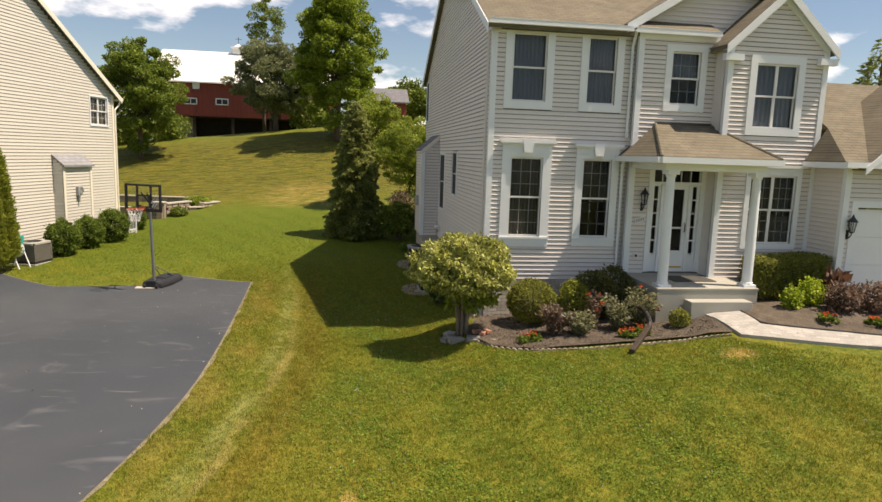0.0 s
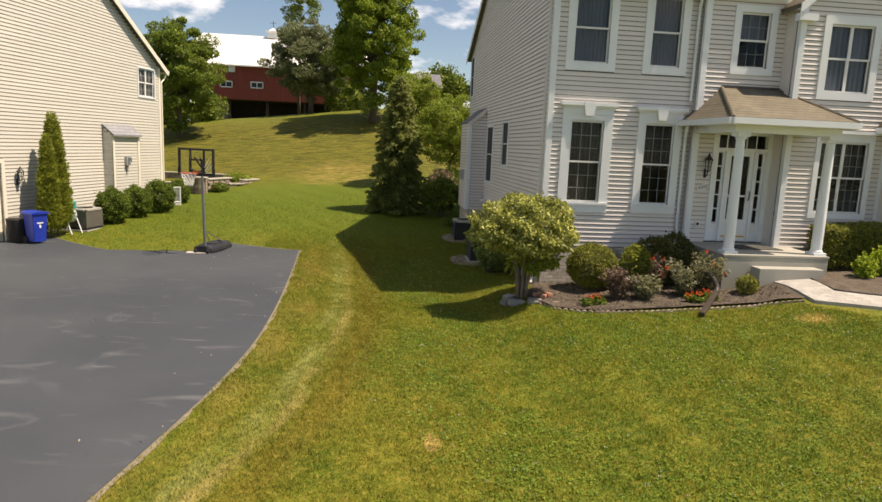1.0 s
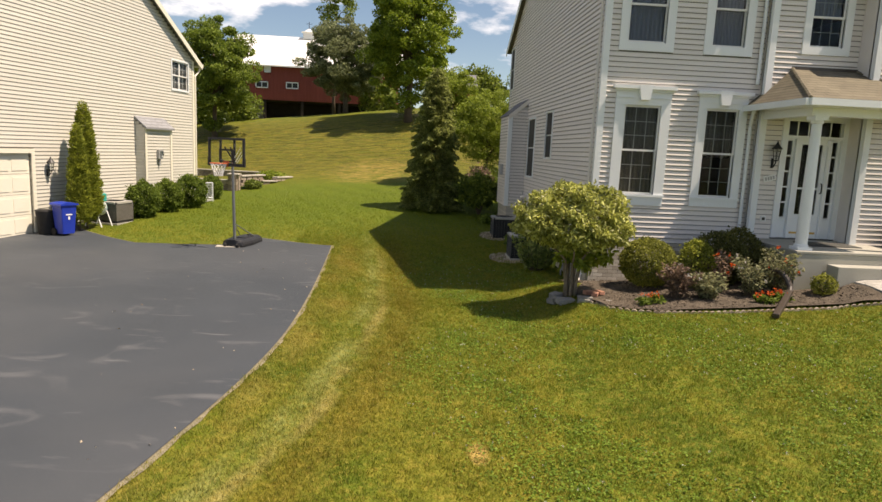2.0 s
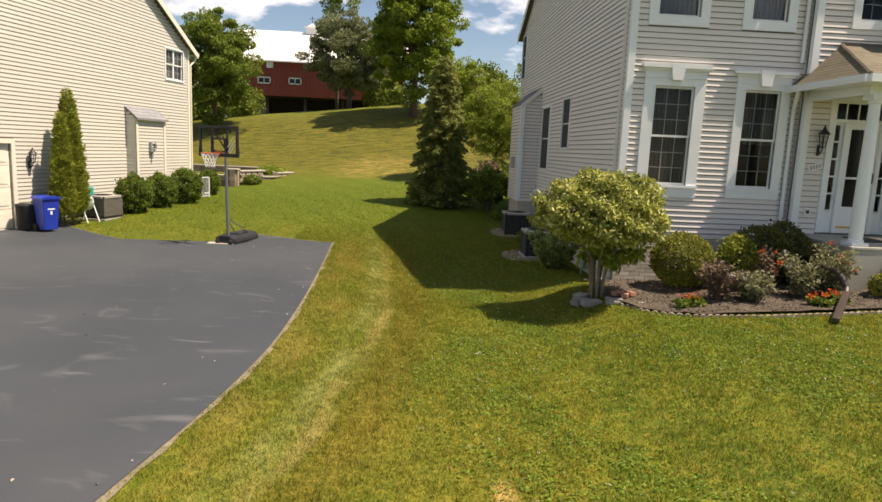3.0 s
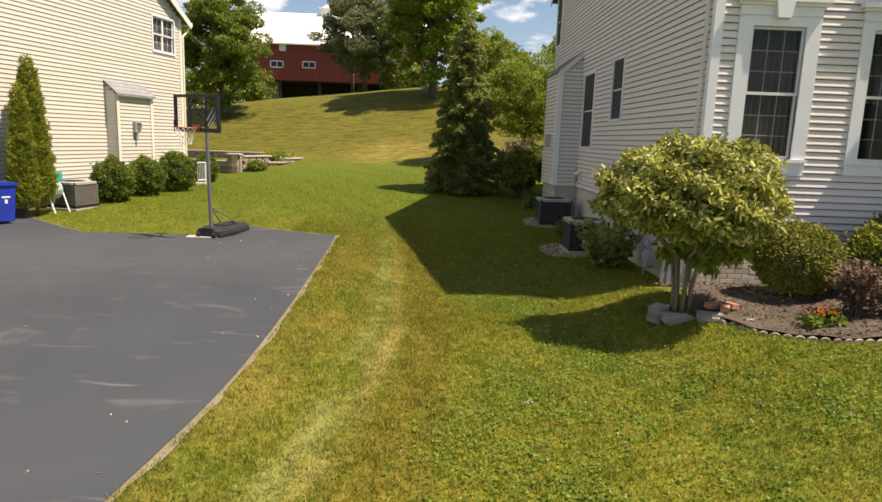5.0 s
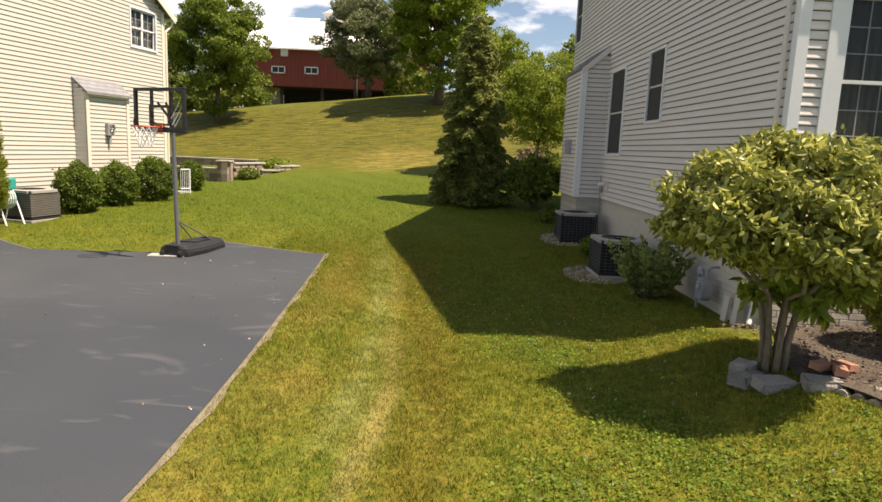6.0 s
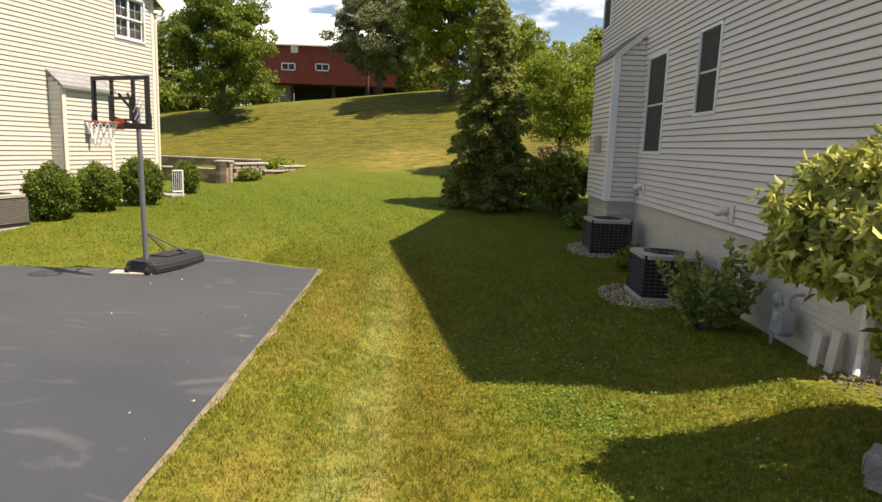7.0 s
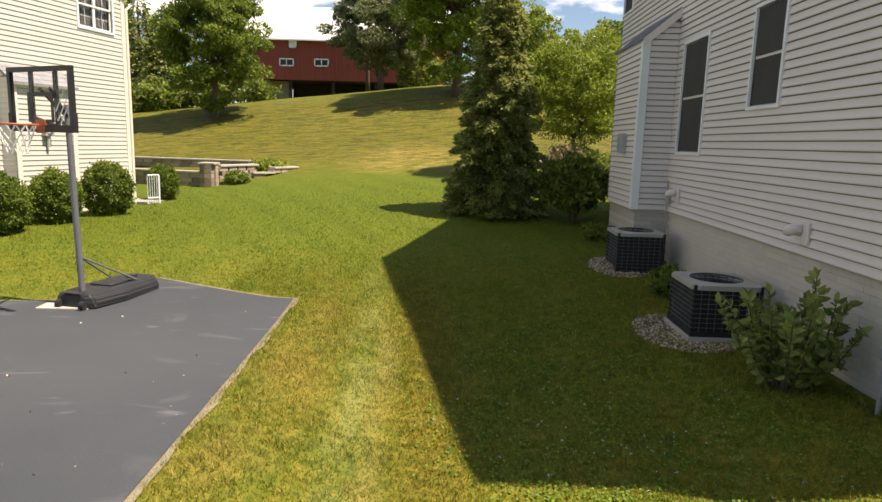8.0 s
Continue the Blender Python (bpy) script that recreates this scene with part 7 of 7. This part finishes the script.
part("label", boxes((-0.1, 0.1, -0.252, -0.246, 0.66, 0.70), (-0.03, 0.03, -0.246, -0.24, 0.52, 0.62)), M_SASH, t, "white printed mark")
for x in (-0.22, 0.22):
    part("wheel", tubes(([(x - 0.03, 0.22, 0.12), (x + 0.03, 0.22, 0.12)], 0.12), n=18), M_RUBBER, t, "black wheel")
part("handle", tubes(([(-0.22, 0.33, 0.98), (0.22, 0.33, 0.98)], 0.016)), M_BLUE, t)
p = nb(-4.12, -0.4)
t = thing("waste_can", "dark waste can behind the blue bin", "bin", pose(p.x, p.y, gz(p.x, p.y) + 0.02))
part("body", tube(bmesh.new(), [(0, 0, 0), (0, 0, 0.04), (0, 0, 0.62), (0, 0, 0.66)], [0.2, 0.21, 0.26, 0.27], 18), M_RUBBER, t, smooth=True)
p = nb(-2.42, -0.7)
t = thing("hose_reel", "teal hose reel on a white tube stand", "hose reel", pose(p.x, p.y, gz(p.x, p.y), 0, 0, 70))
part("reel", tubes(([(-0.14, 0, 0.55), (0.14, 0, 0.55)], 0.2), n=20), M_TEAL, t, "teal reel drum")
part("cover", boxes((-0.18, 0.18, -0.16, 0.16, 0.74, 0.98), bevel=0.03), M_TEAL, t, "teal cover")
part("stand", tubes(([(-0.2, -0.3, 0.0), (-0.2, 0, 0.75), (-0.2, 0.3, 0.0)], 0.018), ([(0.2, -0.3, 0.0), (0.2, 0, 0.75), (0.2, 0.3, 0.0)], 0.018)), M_TRIM, t, "white tube stand")
bm = bmesh.new()
for i in range(5):
    tube(bm, [(-0.1 + i * 0.05, 0.215 * math.cos(k * 0.45), 0.55 + 0.215 * math.sin(k * 0.45)) for k in range(15)], 0.014, 5, False)
part("hose", bm, M_SASH, t, "pale coiled hose")

# fence section behind the shrubs
t = thing("railing", "white railing section beside the back step", "railing")
a, b = Vector((-11.84, 12.98, 0)), Vector((-11.66, 13.24, 0))
za = gz(a.x, a.y)
step = tagged(part("step", boxes((4.3, 5.1, -0.34, 1.2, -1.0, za + 0.06), bevel=0.01), M_CONC, None, "concrete landing at the back step", NB), "concrete landing at the back step", "step", kind="structure")
for k in range(6):
    q = a.lerp(b, k / 5)
    r = 0.028 if k == 5 else 0.008
    part("post" if k == 5 else "baluster", tubes(([(q.x, q.y, za + 0.03), (q.x, q.y, za + 0.78)], r), n=6), M_TRIM, t)
part("top_rail", tubes(([(a.x, a.y, za + 0.78), (b.x, b.y, za + 0.78)], 0.018)), M_TRIM, t, "white top rail")
part("bottom_rail", tubes(([(a.x, a.y, za + 0.18), (b.x, b.y, za + 0.18)], 0.02)), M_TRIM, t, "white bottom rail")

# terrace wall at the foot of the bank
terrace = thing("retaining_wall", "low buff block retaining wall with a cap and pillar", "wall")
me0 = bpy.data.meshes.new("block")
bm = boxes((-0.195, 0.195, -0.12, 0.12, 0, 0.145), bevel=0.012)
bm.to_mesh(me0)
bm.free()
me0.materials.append(M_WALLSTONE)
def block_run(x0, y0, x1, y1, rows, zbase, step=0.4):
    L = math.hypot(x1 - x0, y1 - y0)
    k = max(1, int(L / step))
    a = math.degrees(math.atan2(y1 - y0, x1 - x0))
    for r in range(rows):
        for i in range(k):
            s = (i + (0.5 if r % 2 else 0.25)) / k
            ob = new("block", me0)
            ob.parent = terrace
            ob.matrix_basis = pose(x0 + (x1 - x0) * s, y0 + (y1 - y0) * s, zbase + r * 0.15 + random.uniform(-0.003, 0.003), 0, 0, a + random.uniform(-1, 1))
    part("cap", boxes((-L / 2 - 0.05, L / 2 + 0.05, -0.16, 0.16, 0, 0.06), bevel=0.008), M_CAP, terrace, "pale cap course", pose((x0 + x1) / 2, (y0 + y1) / 2, zbase + rows * 0.15 + 0.002, 0, 0, a))


block_run(-16.6, 18.3, -12.05, 17.45, 3, -0.24)
block_run(-11.65, 17.55, -11.0, 19.3, 3, -0.02)
block_run(-16.6, 21.9, -11.3, 21.2, 2, 0.17)
block_run(-10.95, 19.0, -10.4, 19.45, 1, gz(-10.6, 19.2) - 0.06)
block_run(-10.4, 19.5, -9.9, 20.7, 1, gz(-10.1, 20.1) - 0.04)
pz = gz(-11.85, 17.25) - 0.03
for r in range(5):
    for dx, dy, a in ((-0.12, -0.12, 0), (0.12, 0.12, 0), (-0.12, 0.12, 90), (0.12, -0.12, 90)):
        ob = new("block", me0)
        ob.parent = terrace
        ob.matrix_basis = pose(-11.85 + dx * (1 if r % 2 else -1) * 0.4, 17.25 + dy * 0.6, pz + r * 0.15, 0, 0, a if r % 2 else 90 - a)
part("pillar_cap", boxes((-0.27, 0.27, -0.27, 0.27, 0, 0.06), bevel=0.01), M_CAP, terrace, "pale pillar cap", pose(-11.85, 17.25, pz + 0.752))
round_shrub("low green shrub by the pillar", -11.1, 17.75, 0.40, 0.40, L_DARK, 1600, 0.08, 101, bumpy=0.2, fill=0.4)
round_shrub("yellow-green ground cover on the bank", -10.75, 20.3, 0.6, 0.42, L_BRIGHT, 1800, 0.10, 102, bumpy=0.3, fill=0.2)

# ---- the barn and the far trees ----
def barn():
    t = thing("barn", "red board barn with white metal roof and cupola", "barn")
    x0, x1, y0, y1, zb, zr, ze, zp = -20.5, -5.0, 48.0, 58.0, 3.2, 5.95, 9.15, 12.3
    w = part("wall", boxes((x0, x1, y0, y0 + 0.2, zr, ze), (x0, x0 + 0.2, y0 + 0.21, y1, zr, ze), (x1 - 0.2, x1, y0 + 0.21, y1, zr, ze), (x0, x1, y1 + 0.01, y1 + 0.2, zr, ze)), M_BARNRED, t, "red vertical board wall")
    b0 = part("batten", boxes((-0.02, 0.02, -0.025, -0.001, zr, ze)), M_BARNRED, w, "", pose(x0, y0, 0))
    for i in range(1, 51):
        ob = new("batten", b0.data)
        ob.parent = w
        ob.matrix_basis = pose(x0 + 0.3 * i, y0, 0)
    part("gable", prism([(0, 0), (10.2, 0), (5.1, zp - ze)], 0, 0.2), M_BARNRED, t, "red gable", Matrix(((0, -1, 0, x0 + 0.2), (1, 0, 0, y0), (0, 0, 1, ze), (0, 0, 0, 1))))
    part("stone_base", boxes((x0, x0 + 3.0, y0 + 1.6, y0 + 2.0, zb, zr - 0.001)), M_STONE, t, "grey stone ground floor")
    part("recess", boxes((x0 + 3.01, x1, y0 + 2.5, y0 + 2.7, zb - 1, zr), (x0 + 3.01, x1, y0 + 0.21, y0 + 2.49, zr - 0.12, zr - 0.002)), M_DARKWOOD, t, "dark open ground floor")
    for i in range(4):
        x = x0 + 3.4 + i * 3.4
        part("post", boxes((x - 0.12, x + 0.12, y0 + 0.05, y0 + 0.3, zb - 0.5, zr - 0.001)), M_DARKWOOD, t)
    for s, ya in ((1, y0 - 0.4), (-1, y1 + 0.6)):
        part("roof", slab([(x0 - 0.5, ya, ze - 0.15), (x1 + 0.5, ya, ze - 0.15), (x1 + 0.5, y0 + 5.1, zp + 0.1), (x0 - 0.5, y0 + 5.1, zp + 0.1)], 0.12), M_BARNROOF, t, "white metal roof")
    c = part("cupola", boxes((-0.5, 0.5, -0.5, 0.5, 0, 0.6), (-0.65, 0.65, -0.65, 0.65, 0.6, 0.68)), M_BARNROOF, t, "white louvred cupola", pose(-13.9, y0 + 5.1, zp - 0.1))
    part("roof", tube(bmesh.new(), [(0, 0, 0.68), (0, 0, 0.85), (0, 0, 1.05)], [0.65, 0.35, 0.03], 4), M_BARNROOF, c)
    part("weather_vane", tubes(([(0, 0, 1.0), (0, 0, 1.7)], 0.03), ([(-0.3, 0, 1.5), (0.3, 0, 1.5)], 0.02), n=5), M_BLACK, c)
    for x, z, wd, hh in ((-17.35, 7.26, 1.15, 0.6), (-14.6, 7.3, 1.15, 0.6), (-16.85, 8.65, 0.6, 0.62), (-9.5, 7.3, 1.15, 0.6)):
        f = part("window", boxes((x - wd / 2, x + wd / 2, y0 - 0.08, y0 - 0.026, z - hh / 2, z - hh / 2 + 0.09), (x - wd / 2, x + wd / 2, y0 - 0.08, y0 - 0.026, z + hh / 2 - 0.09, z + hh / 2), (x - wd / 2, x - wd / 2 + 0.09, y0 - 0.08, y0 - 0.026, z - hh / 2, z + hh / 2), (x + wd / 2 - 0.09, x + wd / 2, y0 - 0.08, y0 - 0.026, z - hh / 2, z + hh / 2), (x - 0.03, x + 0.03, y0 - 0.08, y0 - 0.026, z - hh / 2, z + hh / 2)), M_TRIM, t, "white framed window")
        part("pane", boxes((x - wd / 2 + 0.09, x + wd / 2 - 0.09, y0 - 0.05, y0 - 0.03, z - hh / 2 + 0.09, z + hh / 2 - 0.09)), M_BLACK if wd > 1 else M_TRIM, f)


barn()
t = thing("shed", "red farm shed with a grey roof beyond the barn", "shed")
part("wall", boxes((-2.0, 2.46, 50, 55, 4.0, 8.1)), M_BARNRED, t)
part("roof", slab([(-2.3, 49.6, 8.1), (2.7, 49.6, 8.1), (2.7, 52.5, 9.6), (-2.3, 52.5, 9.6)], 0.12), M_SHINGLE_GREY, t)
part("roof", slab([(-2.3, 55.4, 8.1), (2.7, 55.4, 8.1), (2.7, 52.5, 9.6), (-2.3, 52.5, 9.6)], 0.12), M_SHINGLE_GREY, t)

broad_tree("shade_tree", "full green maple standing on the bank", -16.6, 30.6, 7.4, 4.3, (2.8, 2.7, 3.5), L_MAPLE, 68000, 0.14, 111, 160, 0.38, 0.17)
broad_tree("shade_tree", "grey-green rounded tree before the barn", -8.8, 38.5, 6.8, 4.0, (3.5, 3.2, 2.95), L_GREY, 76000, 0.14, 112, 220, 0.37, 0.2)
broad_tree("shade_tree", "tall dark green tree at the top of the bank", -3.9, 31.2, 9.5, 5.7, (3.05, 2.8, 5.0), L_OAK, 100000, 0.15, 113, 260, 0.38, 0.25)
broad_tree("tall_tree", "tall sparse tree with open crown by the barn", -10.1, 42, 10.5, 8.6, (1.5, 1.5, 2.2), L_DARK, 4500, 0.16, 114, 20, 0.36, 0.14)
for i, (x, y, h, r) in enumerate(((-27, 44, 9.5, 2.2), (-30, 47, 10.5, 2.4), (-24.0, 41, 7.0, 1.8))):
    conifer("spruce", "dark spruce behind the cream house", x, y, h, r, L_CONIFER, 7000, 120 + i, 0.4)
for i, (x, y, h, r) in enumerate(((11.5, 62, 8.0, 3.2), (4.5, 64, 5.6, 3.4), (17, 66, 7.0, 4), (-26, 70, 11, 5))):
    broad_tree("far_tree", "green tree beyond the farm", x, y, h, h * 0.6, (r, r, h * 0.42), L_DARK, 9000, 0.36, 130 + i, 70, 0.6, 0.25)
conifer("spruce", "tall spruce beyond the garage roof", 22.0, 14.0, 9.5, 2.4, L_CONIFER, 8000, 140, 0.35)
broad_tree("far_tree", "green tree beyond the garage roof", 17.0, 20.0, 6.5, 4.2, (3, 3, 2.4), L_DARK, 6000, 0.4, 141, 60, 0.6, 0.2)
# dark growth under the trees at the top of the bank
for i, (x, y, r, h) in enumerate(((-21.5, 36, 1.6, 1.6), (-19.3, 36.5, 1.5, 1.5), (-16.8, 37, 1.5, 1.4), (-24, 36, 1.8, 1.8), (-6.3, 41, 1.8, 2.2))):
    round_shrub("dark leafy undergrowth at the top of the bank", x, y, r, h, L_DARK, 2200, 0.25, 151 + i, bumpy=0.25, fill=0.4)

# ---- turf ----
def turf(n, seed, x0, x1, y0, y1, hi, wid, fade, side=0.5):
    rng = np.random.default_rng(seed)
    x, y = rng.uniform(x0, x1, n), rng.uniform(y0, y1, n)
    keep = ~on_drive(x, y) & (rng.uniform(0, 1, n) < (1 - smooth(y1 - fade, y1, y)) * smooth(y0, y0 + 4.0, y) * (1 - smooth(x1 - side, x1, x))) & ~((x > -0.05) & (y > -0.05))
    keep &= ~((x > -0.65) & (x < 4.5) & (y > np.interp(x, [-0.7, -0.4, 0.4, 1.9, 4.5], [-2.0, -2.7, -3.06, -3.06, -3.05])) & (y < 0.1))
    keep &= ~((x > 4.0) & (y > np.interp(x, [4.0, 4.3, 5.1, 6.3, 9.0, 13.0], [-3.2, -3.53, -4.03, -4.68, -5.98, -8.0])) & (y < 0))
    keep &= ~((x > -1.15) & (x < -0.2) & (((y > 3.4) & (y < 4.4)) | ((y > 6.8) & (y < 7.75))))
    x, y = x[keep], y[keep]
    n = len(x)
    z = ground_z(x, y)
    a = rng.uniform(0, 2 * np.pi, n)
    grid = rng.uniform(0, 1, (64, 64))
    cu, cv = x / 0.11 + 0.3 * np.sin(y * 9), y / 0.11 + 0.3 * np.sin(x * 8)
    iu, iv = np.floor(cu).astype(int), np.floor(cv).astype(int)
    fu, fv = cu - iu, cv - iv
    clump = (grid[iu % 64, iv % 64] * (1 - fu) + grid[(iu + 1) % 64, iv % 64] * fu) * (1 - fv) + (grid[iu % 64, (iv + 1) % 64] * (1 - fu) + grid[(iu + 1) % 64, (iv + 1) % 64] * fu) * fv
    h = hi * rng.uniform(0.5, 1.2, n) * (0.35 + 1.3 * clump)
    lean = rng.normal(size=(n, 2)) * 0.45 * h[:, None]
    w = wid * rng.uniform(0.6, 1.3, n)
    v = np.empty((n, 3, 3))
    v[:, 0] = np.stack([x + w * np.cos(a), y + w * np.sin(a), z - 0.004], 1)
    v[:, 1] = np.stack([x - w * np.cos(a), y - w * np.sin(a), z - 0.004], 1)
    v[:, 2] = np.stack([x + lean[:, 0], y + lean[:, 1], z + h], 1)
    return tagged(mesh_np("grass", v.reshape(-1, 3), np.arange(3 * n).reshape(n, 3), M_BLADES), "short mown grass blades with dry straw mixed in", "grass", kind="stuff")


turf(860000, 201, -7.0, 5.0, -12.0, 9.0, 0.040, 0.0046, 6.0)
turf(130000, 203, 4.0, 13.0, -14.0, -2.0, 0.045, 0.007, 0.5, 5.0)
turf(170000, 202, -13.0, 0.5, 2.0, 20.0, 0.036, 0.007, 15.0)


def clover(n, seed, x0, x1, y0, y1):
    """Flat round leaflets low in the turf, in drifting patches."""
    rng = np.random.default_rng(seed)
    x, y = rng.uniform(x0, x1, n), rng.uniform(y0, y1, n)
    patch = np.sin(x * 1.7 + 0.6 * np.sin(y * 1.1)) + np.sin(y * 1.3 + 1.2 * np.sin(x * 0.8) + 1.0) + 0.8 * np.sin(x * 4.1 + y * 3.3) + 0.6 * np.sin(x * 8.3 - y * 7.1)
    side = smooth(-3.9, -2.6, x + 0.6 * np.sin(y * 0.9))
    keep = (rng.uniform(-1.6, 2.2, n) < patch) & (rng.uniform(0, 1, n) < side * smooth(y0, y0 + 3.0, y) * (1 - smooth(x1 - 2.0, x1, x)) * (1 - smooth(y1 - 2.0, y1, y)))
    keep &= ~((x > -0.65) & (y > np.interp(x, [-0.7, -0.4, 0.4, 1.9, 4.5], [-2.0, -2.7, -3.06, -3.06, -3.05]))) & ~((x > -0.1) & (y > -0.6))
    keep &= ~((x > 3.8) & (y > -3.3 - 0.62 * (x - 3.8)))
    x, y = x[keep], y[keep]
    p = np.stack([x, y, ground_z(x, y) + rng.uniform(0.012, 0.034, len(x))], 1)
    tagged(leaves("clover", p, 0.026, L_CLOVER, None, rng, 1.15, 0, "", 0.85), "low round clover leaves in the lawn", "clover", kind="stuff")
    q = p[rng.choice(len(p), 500, replace=False)] + np.array([0, 0, 0.012])
    q = np.repeat(q, 5, 0) + rng.normal(size=(2500, 3)) * 0.005
    tagged(leaves("clover_flowers", q, 0.013, M_WHITEFL, None, rng, 1.2), "tiny white clover flowers in the lawn", "clover", kind="stuff")


clover(240000, 205, -4.2, 6.0, -11.0, 5.0)

# loose grit on the drive
rng = np.random.default_rng(210)
n = 150
x = rng.uniform(-9.0, -5.7, n)
y = rng.uniform(-9.0, 4.0, n)
keep = on_drive(x + 0.1, y) & (rng.uniform(0, 1, n) < 0.25 + 0.75 * np.exp(-(edge_x(y) - x) / 0.5))
x, y = x[keep], y[keep]
p = np.stack([x, y, ground_z(x, y) + 0.024], 1)
tagged(leaves("grit", np.repeat(p, 3, 0), 0.022, M_GRAVEL, None, rng, 1.3), "loose pale grit on the asphalt", "gravel", kind="stuff")
